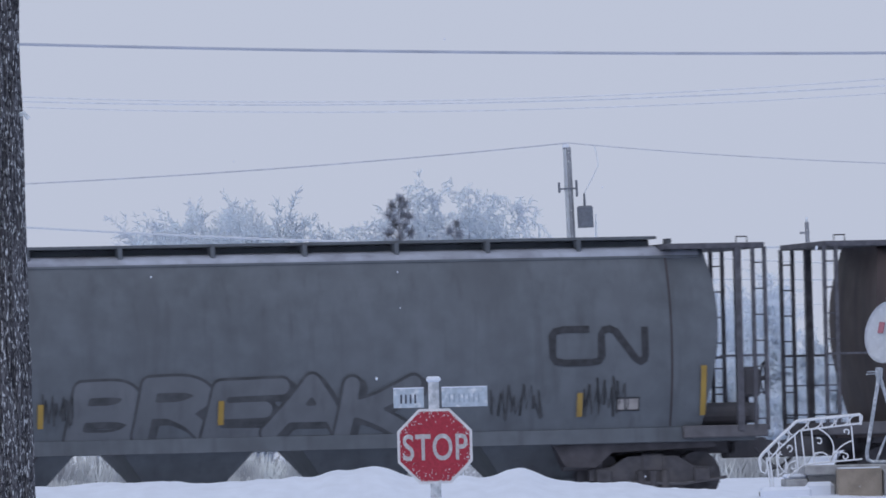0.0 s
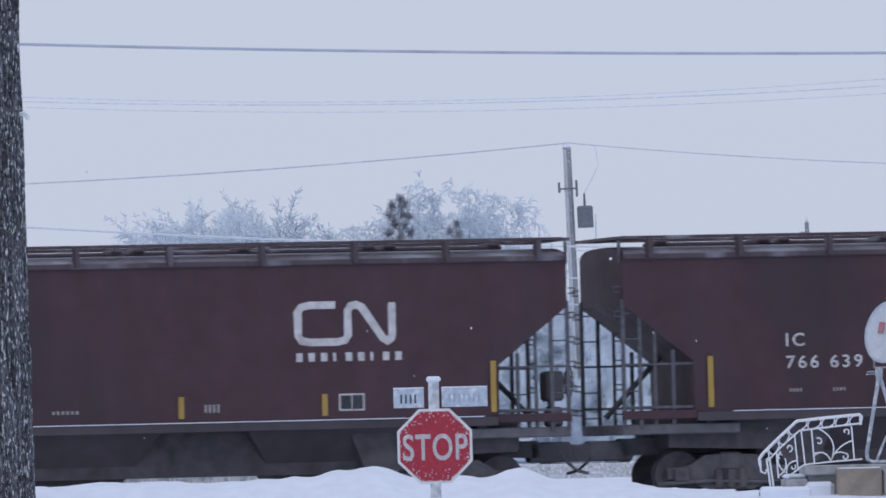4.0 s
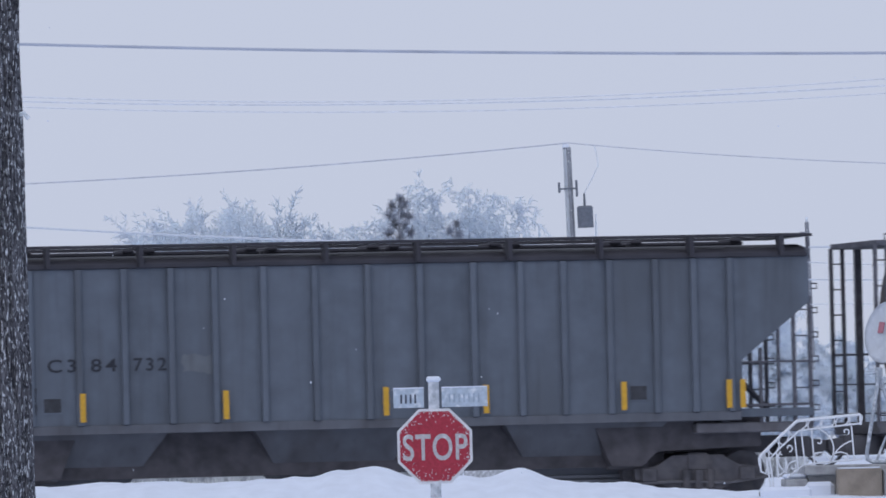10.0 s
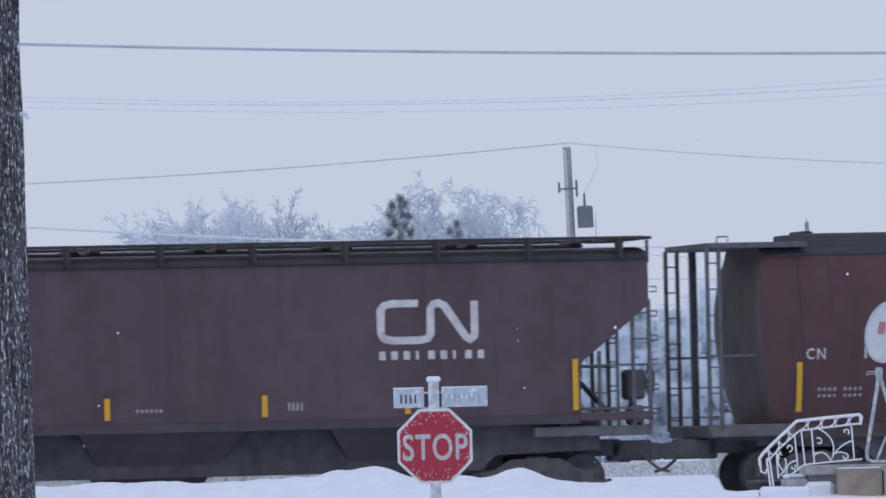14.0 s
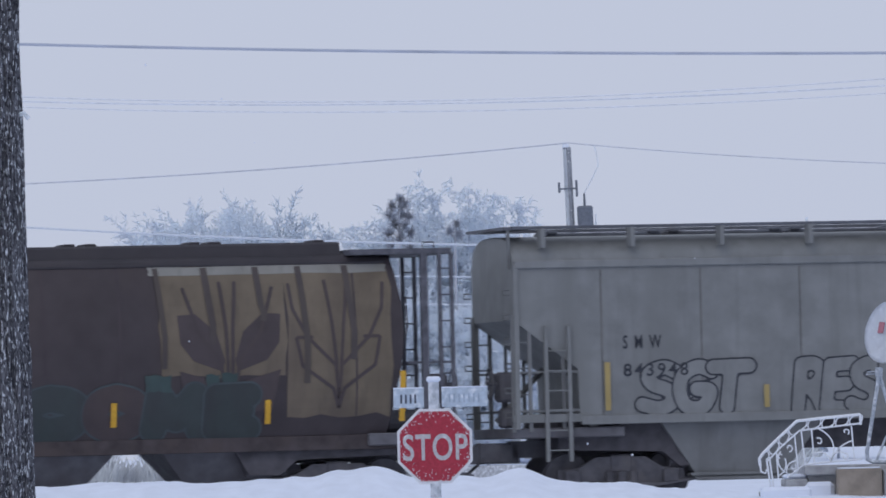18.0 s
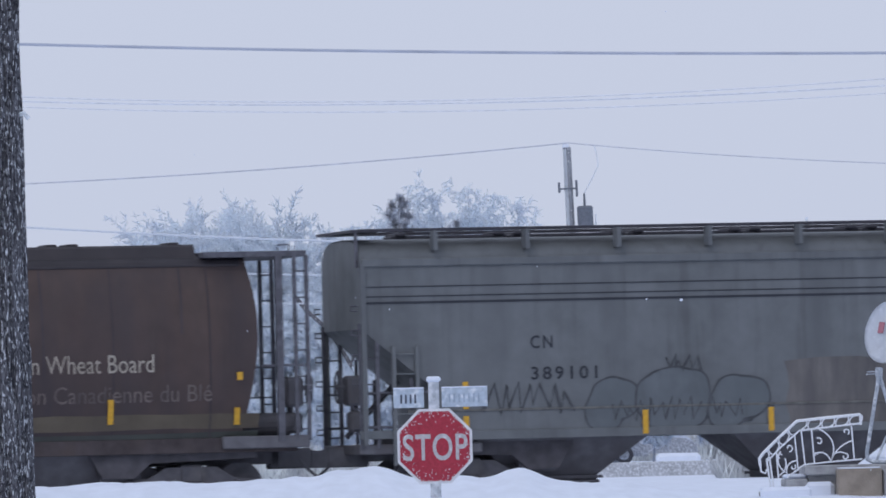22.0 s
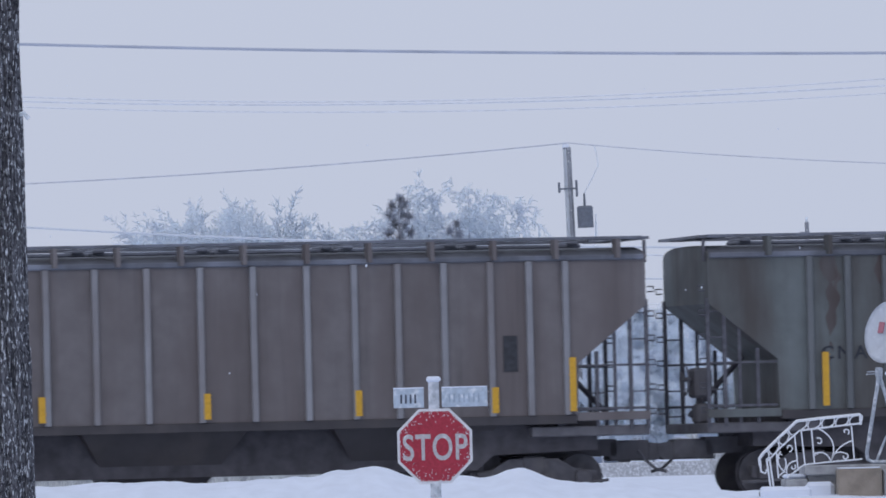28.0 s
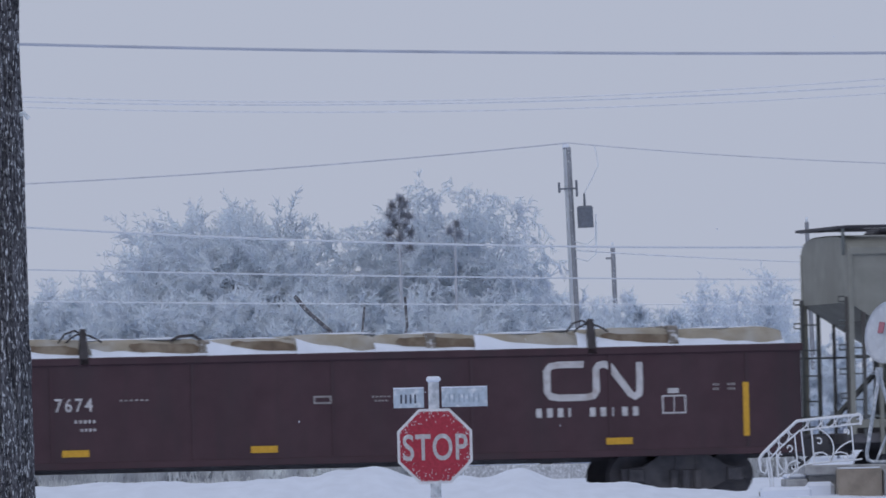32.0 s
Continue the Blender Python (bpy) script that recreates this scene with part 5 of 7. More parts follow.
    # brown car with faded bilingual words and a sandy panel
    car, w = cyl_car(-231.36, "dark brown cylindrical hopper car with faded cream words and sandy panels", SOOTY_BROWN, BROWN_ROOF, length=17.3, aft=(7.0, 0.1))
    patch(car, w, 5.25, 3.02, 2.35, 4.24, SANDY, 9, 0.05, "sandy_panel", 0.006, "rubbed sandy yellow panel")
    patch(car, w, 3.0, 1.12, 1.62, 4.24, SANDY, 10, 0.05, "sandy_panel", 0.006, "rubbed sandy yellow panel")
    patch(car, w, 5.4, 1.15, 4.12, 4.27, BEIGE, 11, 0.02, "sandy_strip", 0.009)
    almond = [(0.92, 3.42), (0.60, 3.44), (0.24, 3.12), (0.09, 2.62), (0.14, 2.43), (0.65, 2.62), (0.88, 2.92)]
    for sign in (-1, 1):
        lay("wheat_leaf", [[(4.03 + sign * x, z) for x, z in almond]], BROWN_DARK, car, w, 0.012, "dark wheat leaf shape")
        lay("wheat_leaf", [[(4.03 + sign * x, z) for x, z in ((0.9, 2.45), (0.75, 1.75), (0.1, 1.7), (0.12, 2.22))]], BROWN_DARK, car, w, 0.012)
        for spine in ([(0.10, 2.0), (0.16, 2.6), (0.55, 3.1), (0.80, 3.9)], [(0.03, 2.0), (0.06, 3.2), (0.14, 4.0)]):
            lay("wheat_stem", strip([(4.03 + sign * x, z) for x, z in spine], 0.06), BROWN_DARK, car, w, 0.016)
        for spine in ([(0.0, 1.9), (0.05, 2.5), (0.55, 3.0), (0.80, 3.5), (0.85, 3.95)], [(0.0, 1.75), (0.10, 2.1), (0.65, 2.5), (0.75, 3.0)], [(0.04, 2.5), (0.10, 3.2), (0.20, 4.0)], [(0.75, 3.0), (0.45, 3.0)]):
            lay("wheat_stem", strip([(2.09 + sign * x, z) for x, z in spine], 0.055), BROWN_DARK, car, w, 0.016)
    words(car, w, "Government", 14.0, 12.05, 3.25, 3.50, LETTER_WORN, 0.0, "faded cream words")
    words(car, w, "of Canada", 13.95, 12.15, 2.83, 3.08, LETTER_WORN)
    words(car, w, "Gouvernement", 11.35, 9.0, 3.25, 3.50, LETTER_FADED, 0.0, "faded words")
    words(car, w, "du Canada", 11.3, 9.5, 2.83, 3.08, LETTER_FADED)
    leaf = [(0, -0.30), (0.03, -0.10), (0.20, -0.14), (0.17, -0.05), (0.30, 0.08), (0.22, 0.11), (0.24, 0.2), (0.12, 0.15), (0.11, 0.22), (0.05, 0.18), (0, 0.30)]
    lay("leaf_mark", [[(14.78 - x, 3.05 + z) for x, z in leaf] + [(14.78 + x, 3.05 + z) for x, z in leaf[-2:0:-1]]], LETTER_WORN, car, w, 0.012, "faded cream maple leaf")
    patch(car, w, 15.55, 15.32, 2.75, 3.35, LETTER_FADED, 2)
    bars(car, w, 14.3, 13.2, 2.35, 2.5, "1 xxx 1", LETTER_FADED)
    dim_teal = paint("dim_teal_spray", (0.062, 0.078, 0.076), (0.055, 0.065, 0.064))
    throw_up(car, w, "AMBROS", 11.6, 8.5, 1.36, 2.08, (BROWN_DARK,), dim_teal, 0.10, 0.04, 0.1, 0.1)
    moss = paint("dull_moss_spray", (0.046, 0.056, 0.051), (0.044, 0.046, 0.044), stain_at=(0.4, 0.65), stain_scale=3.0)
    teal_block = paint("worn_green_spray", (0.050, 0.078, 0.068), (0.046, 0.060, 0.055))
    for s0, s1, z0, z1 in ((5.54, 5.08, 2.10, 2.38), (4.46, 4.22, 2.10, 2.38), (4.18, 3.90, 2.13, 2.40)):
        patch(car, w, s0, s1, z0, z1, teal_block, 90, 0.02, "spray_block", 0.02)
    throw_up(car, w, "OOM", 7.65, 4.45, 1.24, 2.24, (moss, BROWN_DARK, moss), dim_teal, 0.22, 0.035, 0.0, 0.05)
    throw_up(car, w, "E", 4.5, 3.55, 1.24, 2.22, (moss,), dim_teal, 0.20, 0.035, 0.0, 0.05, lift=0.024)
    soot_run = paint("sooty_run", (0.068, 0.054, 0.048), (0.085, 0.068, 0.053), stain_at=(0.4, 0.65), stain_scale=4.0)
    for s0, foot, thick in ((5.28, 2.5, 0.09), (4.42, 2.9, 0.12), (3.50, 3.3, 0.11), (2.74, 2.2, 0.11), (1.90, 2.6, 0.11)):
        lay("soot_run", strip([(s0, 4.25), (s0 - 0.05, 3.6), (s0 - 0.10, (3.6 + foot) / 2), (s0 - 0.08, foot)], thick), soot_run, car, w, 0.019, "sooty run down the panel")
    reflectors(car, w, (3.36, 6.1, 8.8, 11.8))
    reflectors(car, w, (0.95, 15.8), 1.5, 2.38)
    canada_car(-249.84, "maroon cylindrical hopper car with a scuffed white word and yellow dashes", "111108", True, True)
    # slate-grey car with a large dark emblem
    car, w = hopper_car("slate grey covered hopper car with dark ribbon emblem and graffiti", "tall", -267.91, 16.9, SLATE, SLATE, GRIME, aft=(9.8, 0.15), bays=3, brackets=1.66, board=DARK_ROOF, brake_front=False)
    ribbon_mark(car, w, 3.65, 1.35, 2.52, 3.44, BLACK)
    for z, thick in ((3.84, 0.02), (3.67, 0.02), (3.55, 0.04)):
        lay("side_line", [rect(16.8, 0.1, z, z + thick)], DWC_MARK, car, w)
    patch(car, w, 9.15, 5.3, 1.20, 2.42, STREAKED, 66, 0.06, "worn_patch", 0.004, "streaked worn primer")
    pewter = paint("pewter_spray", (0.19, 0.19, 0.195), (0.15, 0.15, 0.155))
    throw_up(car, w, "RORNE", 5.55, 1.75, 1.14, 2.34, (pewter, SLATE), BLACK, 0.105, 0.05, 0.0, 0.3, BLACK, 0.03)
    sage = paint("sage_spray", (0.130, 0.142, 0.138), (0.115, 0.128, 0.124))
    throw_up(car, w, "oGo", 12.75, 9.4, 1.18, 2.30, (sage,), SHADE, 0.33, 0.035, 0.0, 0.1, None, 0.03, 0.02)
    scrawl(car, w, 14.6, 12.9, 1.65, 2.05, SHADE, 63, 0.05, 5)
    scrawl(car, w, 11.2, 10.6, 2.28, 2.5, SHADE, 64, 0.04, 3)
    scrawl(car, w, 12.2, 9.8, 1.45, 1.75, SHADE, 65, 0.03, 9)
    number(car, w, "CN", 13.65, 13.25, 2.72, 2.95, DWC_MARK)
    number(car, w, "389101", 13.65, 12.45, 2.17, 2.40, DWC_MARK)
    reflectors(car, w, (9.45, 6.95, 4.45, 11.6), 1.18, 1.60)
    reflectors(car, w, (1.2, 14.85), 1.68, 2.16)
    reflectors(car, w, (1.2, 14.85), 1.15, 1.56)
    # brown with wheat emblem and green graffiti
    car, w = wheat_car(-285.7, "brown cylindrical grain hopper car with wheat emblem and green graffiti", "396919", BROWN, BROWN_ROOF, "full", mark=(14.77, 14.38, 13.62, 12.40))
    patch(car, w, 15.2, 10.5, 1.46, 1.66, OLIVE_DIM, 71, 0.02, "stripe")
    patch(car, w, 5.3, 0.9, 1.44, 1.70, OLIVE_DIM, 72, 0.02, "stripe")
    patch(car, w, 13.2, 0.9, 1.25, 1.38, paint("moss_stripe", (0.066, 0.070, 0.056), (0.05, 0.05, 0.044)), 73, 0.02, "stripe")
    jade = paint("jade_spray", (0.085, 0.122, 0.110), (0.055, 0.072, 0.064), stain_at=(0.35, 0.6), stain_scale=5.0)
    haze = paint("thin_green_spray", (0.062, 0.076, 0.062), (0.066, 0.058, 0.050), stain_at=(0.4, 0.6), stain_scale=5.0)
    patch(car, w, 11.1, 6.3, 1.55, 2.3, haze, 77, 0.16, "overspray")
    patch(car, w, 7.4, 6.1, 1.9, 2.5, haze, 78, 0.12, "overspray")
    throw_up(car, w, "NKSMFO", 10.9, 6.2, 1.30, 2.30, (BROWN_DARK, paint("dark_plum_spray", (0.062, 0.034, 0.036), (0.05, 0.036, 0.038))), jade, 0.13, 0.024, 0.25, 0.3, FOREST, 0.06, 0.02, 0.012)
    scrawl(car, w, 7.6, 6.4, 1.9, 2.4, jade, 74, 0.04, 3)
    scrawl(car, w, 10.3, 9.2, 1.9, 2.5, jade, 75, 0.04, 3)
    reflectors(car, w, (12.90, 3.55), 1.55, 1.98)
    reflectors(car, w, (15.45, 1.3), 1.5, 1.8)
    reflectors(car, w, (1.26,), 2.28, 2.42)
    # weathered ribbed car
    car, w = hopper_car("grey ribbed hopper car streaked with rust", "rib", -303.79, 17.4, WEATHERED, BLUE_LOW, LOW_GREY, ribs=rib_spots(17.4), rib_paint=RIB_WORN, board=BLUE_LOW, brackets=1.12, aft=(13.0, 0.17))
    rust_runs(car, w, 1.6, 16.0, 34, 801)
    for o in car.children:
        # a few ribs have lost all their paint
        if o.name.startswith("side_rib") and any(abs(o.location.x + q) < 0.3 for q in (14.1, 9.95, 7.14, 3.72)):
            o.material_slots[0].link = "OBJECT"
            o.material_slots[0].material = OLD_RUST
    for k, s in enumerate((8.3, 7.4, 6.4, 5.6, 4.8, 4.0, 3.2)):
        patch(car, w, s + 0.22, s - 0.15, 3.0 + 0.15 * (k % 3), 3.7, GREEN_GREY, 80 + k, 0.04)
    placard(car, w, 2.55, 2.28, 2.35, 2.95, BLACK, BLACK, 1)
    placard(car, w, 3.4, 2.95, 1.72, 2.35, GREYPAINT, BLACK, 1)
    patch(car, w, 15.0, 11.6, 2.3, 2.5, LOW_GREY, 88, 0.06, "grime_band")
    reflectors(car, w, (4.42, 6.97, 9.8, 12.5), 1.6, 2.05, 0.12)
    reflectors(car, w, (1.36, 15.2), 1.6, 2.55, 0.12)
    # cream car with wine-red letters
    car, w = hopper_car("cream covered hopper car with worn wine-red lettering", "cream", -322.3, 15.5, CREAM, CREAM, GRIME, bays=3, brackets=1.27, board=DARK_ROOF, frame_paint=BLUE_LOW)
    # the owner's name in two rows, one plain block for each letter
    top_row = ((10.37, 9.62), (9.52, 9.30), (9.10, 8.60), (8.46, 7.91), (7.77, 7.15), (7.0, 6.46), (6.3, 5.8), (5.66, 5.48), (5.34, 4.82))
    low_row = ((9.74, 9.14), (8.98, 8.53), (8.36, 7.84), (7.67, 7.17), (7.0, 6.5), (6.36, 5.8), (5.66, 5.2))
    for row, z0, z1 in ((top_row, 3.10, 3.68), (low_row, 2.33, 2.93)):
        for q0, q1 in row:
            lay("marking", strip([(q0 - 0.06, z0), (q0 - 0.06, z1)], 0.13) + (strip([(q1 + 0.06, z0), (q1 + 0.06, z1)], 0.13) + [rect(q0 - 0.14, q1 + 0.14, z1 - 0.13, z1)] if q0 - q1 > 0.3 else []), WINE, car, w)
    number(car, w, "WC", 13.62, 13.21, 2.31, 2.49, GREYPAINT)
    number(car, w, "82800", 12.97, 11.88, 2.30, 2.50, DWC_MARK)
    words(car, w, "Happy Aniversary", 10.36, 8.23, 1.60, 1.78, paint("chalky_scrawl", (0.17, 0.155, 0.13)), 0.0, "scrawled chalk words")
    bars(car, w, 10.33, 8.49, 1.18, 1.32, "xxxxx xx xxxxxx", paint("chalky_scrawl", (0.17, 0.155, 0.13)))
    bars(car, w, 4.3, 3.6, 2.0, 2.06, "xxxxx", GREYPAINT)
    bars(car, w, 4.3, 3.6, 1.86, 1.92, "xxxxx", GREYPAINT)
    placard(car, w, 2.12, 1.68, 1.62, 1.92)
    patch(car, w, 14, 1.4, 1.28, 1.55, BEIGE, 91, 0.01, "sill_band", 0.004)
    patch(car, w, 1.36, 1.28, 1.3, 2.3, RUST, 93, 0.01, "rust_streak", 0.02)
    # dull green-grey ribbed car
    car, w = hopper_car("dull green-grey ribbed hopper car with dark markings", "rib", -338.9, 17.4, GREEN_GREY, BLUE_LOW, LOW_GREY, ribs=rib_spots(17.4), rib_paint=SLATE, board=GREY_BOARD, brackets=1.12)
    rust_runs(car, w, 1.6, 16.0, 16, 802)
    for text, q0, q1 in (("CNA", 15.3, 14.45), ("385", 14.2, 13.45), ("230", 13.2, 12.5)):
        number(car, w, text, q0, q1, 2.42, 2.66, DWC_MARK)
    reflectors(car, w, (5.4, 8.0, 9.85, 10.7, 12.3), 1.6, 2.1, 0.12)
    reflectors(car, w, (1.4, 15.25), 1.6, 2.55, 0.12)
    # tan ribbed car
    car, w = hopper_car("dusty tan ribbed hopper car with dark markings", "rib", -357.34, 17.4, TAN, BLUE_LOW, LOW_GREY, ribs=rib_spots(17.4), rib_paint=RIB_GREY, board=GREY_BOARD, frame_paint=CAGE, brackets=1.12, aft=(10.5, 0.18))
    for text, q0, q1 in (("CNA", 13.75, 13.08), ("385", 12.96, 12.34), ("407", 12.12, 11.56)):
        number(car, w, text, q0, q1, 2.46, 2.68, DWC_MARK)
    patch(car, w, 14.4, 13.1, 2.3, 2.62, RIB_GREY, 95, 0.04)
    placard(car, w, 2.66, 2.4, 2.32, 2.95, BLACK, BLACK, 1)
    placard(car, w, 3.5, 2.9, 1.75, 2.0, GREYPAINT, TAN, 1)
    reflectors(car, w, (2.84, 5.3, 8.0, 10.75, 13.0), 1.6, 2.05, 0.12)
    reflectors(car, w, (1.43, 15.25), 1.6, 2.55, 0.12)
    # orange-brown car
    car, w = wheat_car(-375.8, "orange-brown cylindrical hopper car with wheat emblem and graffiti", "395631", ORANGE, ORANGE, "orange", (2.5, 0.15), BROWN_ROOF, (15.06, 14.69, 14.04, 12.79))
    wheat_mark(car, w, 9.1, 7.3, 1.95, 4.05, WHEAT)
    patch(car, w, 15.2, 14.0, 1.84, 2.38, MAROON, 101, 0.03)
    bars(car, w, 15.15, 14.3, 2.02, 2.07, "xxxxx xxxxx", GREYPAINT)
    bars(car, w, 15.15, 14.3, 1.92, 1.97, "xxxxx xxxxx", GREYPAINT)
    patch(car, w, 14.66, 14.17, 2.49, 2.74, MAROON, 102, 0.03)
    patch(car, w, 12.43, 11.46, 1.85, 2.38, MAROON, 103, 0.05)
    swell([[(11.9, 2.06), (11.88, 2.08)]], 0.27, w, car, 0.012, DENIM, "graffiti", "dull blue sprayed disc")
    swell([[(11.98, 2.2), (11.9, 1.95)], [(11.9, 2.1), (11.8, 2.25)]], 0.035, w, car, 0.016, BROWN_DARK, "graffiti_inner")
    patch(car, w, 10.49, 9.33, 1.30, 2.38, DENIM, 104, 0.07, "graffiti", 0.006, "dull blue sprayed block")
    throw_up(car, w, "BOB", 10.35, 9.45, 1.75, 2.30, (DENIM,), DENIM_DARK, 0.07, 0.03, 0.0, 0.1, lift=0.010)
    # grey and black camouflage capitals in framed blocks
    for q0, q1, c in ((6.32, 5.72, "R"), (5.66, 5.12, "E"), (5.08, 4.74, "L"), (4.72, 4.34, "F"), (4.24, 3.84, "E")):
        lay("graffiti_frame", [rect(q0, q1, 1.26, 2.10)], GREYPAINT, car, w, 0.007, "grey frame round a sprayed letter shape")
        lay("graffiti_ground", [rect(q0 - 0.035, q1 + 0.035, 1.30, 2.06)], BLACK, car, w, 0.011)
        throw_up(car, w, c, q0 - 0.06, q1 + 0.06, 1.33, 2.03, (paint("pewter_spray", (0.19, 0.19, 0.195), (0.15, 0.15, 0.155)),), BLACK, 0.085, 0.01, 0.0, 0.0, lift=0.014)
        for k in range(3):
            swell([[(q0 - 0.12 - 0.11 * k, 1.45 + 0.2 * ((k * 2 + int(q0 * 10)) % 3)), (q0 - 0.2 - 0.1 * k, 1.5 + 0.2 * ((k * 2 + int(q0 * 10)) % 3))]], 0.05, w, car, 0.020, BLACK, "graffiti_blotch", "", 0.02)
    for k in range(7):
        f = k / 6
        swell([[(3.62 - 0.87 * f, 1.80), (3.60 - 0.87 * f, 1.96)]], 0.14, w, car, 0.007 + 0.0007 * k, GREYPAINT, "graffiti_cloud", "grey sprayed cloud")
    for z in (1.99, 1.87, 1.75):
        bars(car, w, 3.58, 2.72, z - 0.035, z + 0.035, "xxxxx xxxxx", BLACK)
    reflectors(car, w, (12.74, 6.7, 3.73), 1.58, 2.46, 0.09)
    reflectors(car, w, (1.2, 15.4), 1.58, 2.46, 0.09)
    # brown strips paint the shadows of the ribs onto the side
    for q in (14.55, 13.3, 12.05, 10.72, 9.52, 8.2, 7.02, 5.75, 4.5, 3.26, 2.2):
        lay("side_seam", strip([(q + 0.03, 4.25), (q, 3.6), (q - 0.02, 3.0)], 0.075), BROWN, car, w, 0.008, "dark streaked seam")
        lay("side_seam", strip([(q - 0.50, 3.5), (q - 0.53, 2.5), (q - 0.53, 1.7)], 0.028), BROWN, car, w, 0.008)
    # short light stone car
    car, w = hopper_car("short light stone-coloured covered hopper car", "short", -393.97, 11.75, STONE, STONE, STONE_LOW, bays=2, filled=True, brackets=1.63, board=DARK_ROOF, frame_paint=GREEN_GREY, brake_front=True)
    number(car, w, "C I T X", 9.32, 8.55, 2.80, 3.02, DWC_MARK)
    number(car, w, "221548", 9.30, 8.15, 2.32, 2.54, DWC_MARK)
    placard(car, w, 7.87, 7.62, 2.52, 2.78, GREYPAINT, STONE, 1)
    bars(car, w, 9.3, 8.4, 1.95, 2.02, "xx xxx xxxxxx", GREYPAINT)
    bars(car, w, 9.3, 8.4, 1.80, 1.86, "xx xx xxxxx", GREYPAINT)
    bars(car, w, 4.8, 3.1, 2.28, 2.33, "xxxxxxxxxxxxxxxxx", GREYPAINT)
    placard(car, w, 2.8, 2.28, 1.70, 2.02)
    for s in (9.2, 7.5, 6.2, 4.0, 2.2):
        patch(car, w, s, s - 0.75, 1.34, 1.44, paint("faded_reflector", (0.36, 0.30, 0.15), (0.30, 0.27, 0.18)), int(s * 10), 0.01)
    gondola(-406.57)


def gondola(front):
    """A dark red open car loaded with bundles under snow."""
    length = 17.0
    car = thing("gondola_car", "dark red open gondola car loaded with snowy tan bundles", "gondola car", "freight cars of the train")
    CARS.append((car, front))
    w = lambda z: 1.52
    for y in (-1.52, 1.46):
        part("side_wall", box(fresh(), -length, 0, y, y + 0.06, 0.82, 2.62), RED, car)
        part("top_rail", box(fresh(), -length, 0.04, y - 0.04, y + 0.10, 2.58, 2.72, 0.02), RED, car)
        part("side_sill", box(fresh(), -length, 0, y - 0.02, y + 0.08, 0.78, 0.90, 0.01), RED, car)
    for x in (-0.06, -length):
        part("end_wall", box(fresh(), x, x + 0.06, -1.46, 1.46, 0.82, 2.68), RED, car)
    part("floor", box(fresh(), -length + 0.06, -0.06, -1.46, 1.46, 0.85, 0.98), GRIME, car)
    part("centre_sill", box(fresh(), -length + 0.3, -0.3, -0.2, 0.2, 0.70, 0.86), GRIME, car)
    for k in range(7):
        s = 1.0 + k * 2.5
        part("side_seam", box(fresh(), -s - 0.03, -s + 0.03, -1.535, -1.50, 0.9, 2.6), RED, car)
    ribbon_mark(car, w, 4.7, 2.9, 1.78, 2.48, WHITE)
    bars(car, w, 4.85, 2.9, 1.50, 1.66, "xxx1 xx1xx", WHITE)
    placard(car, w, 2.56, 2.12, 1.52, 1.85, WHITE, RED, 2)
    lay("data_panel", [rect(2.45, 2.25, 1.88, 1.97)], WHITE, car, w)
    number(car, w, "7674", 13.45, 12.78, 1.78, 2.02, WHITE)
    bars(car, w, 13.1, 12.7, 1.58, 1.64, "xxxxx", WHITE)
    bars(car, w, 13.0, 12.7, 1.44, 1.49, "xxxx", WHITE)
    bars(car, w, 12.3, 11.75, 1.95, 1.98, "xxxxxx", GREYPAINT)
    bars(car, w, 7.8, 7.45, 1.92, 1.95, "xxxxx", GREYPAINT)
    bars(car, w, 7.75, 7.5, 1.85, 1.88, "xxxx", GREYPAINT)
    placard(car, w, 8.85, 8.53, 1.83, 1.97, GREYPAINT, RED, 1)
    for z in (1.92, 2.0):
        bars(car, w, 1.62, 1.5, z, z + 0.04, "xxx", GREYPAINT)
        bars(car, w, 1.35, 1.2, z, z + 0.04, "xxx", GREYPAINT)
    lay("reflector", [rect(1.08, 0.97, 1.10, 2.05)], YELLOW, car, w, 0.016)
    for s in (3.35, 9.75, 13.1):
        lay("reflector", [rect(s + 0.24, s - 0.24, 1.0, 1.12)], YELLOW, car, w, 0.016)
    running_gear(car, length, front)
    GONDOLA.append((car, front))


GONDOLA = []
build_train()


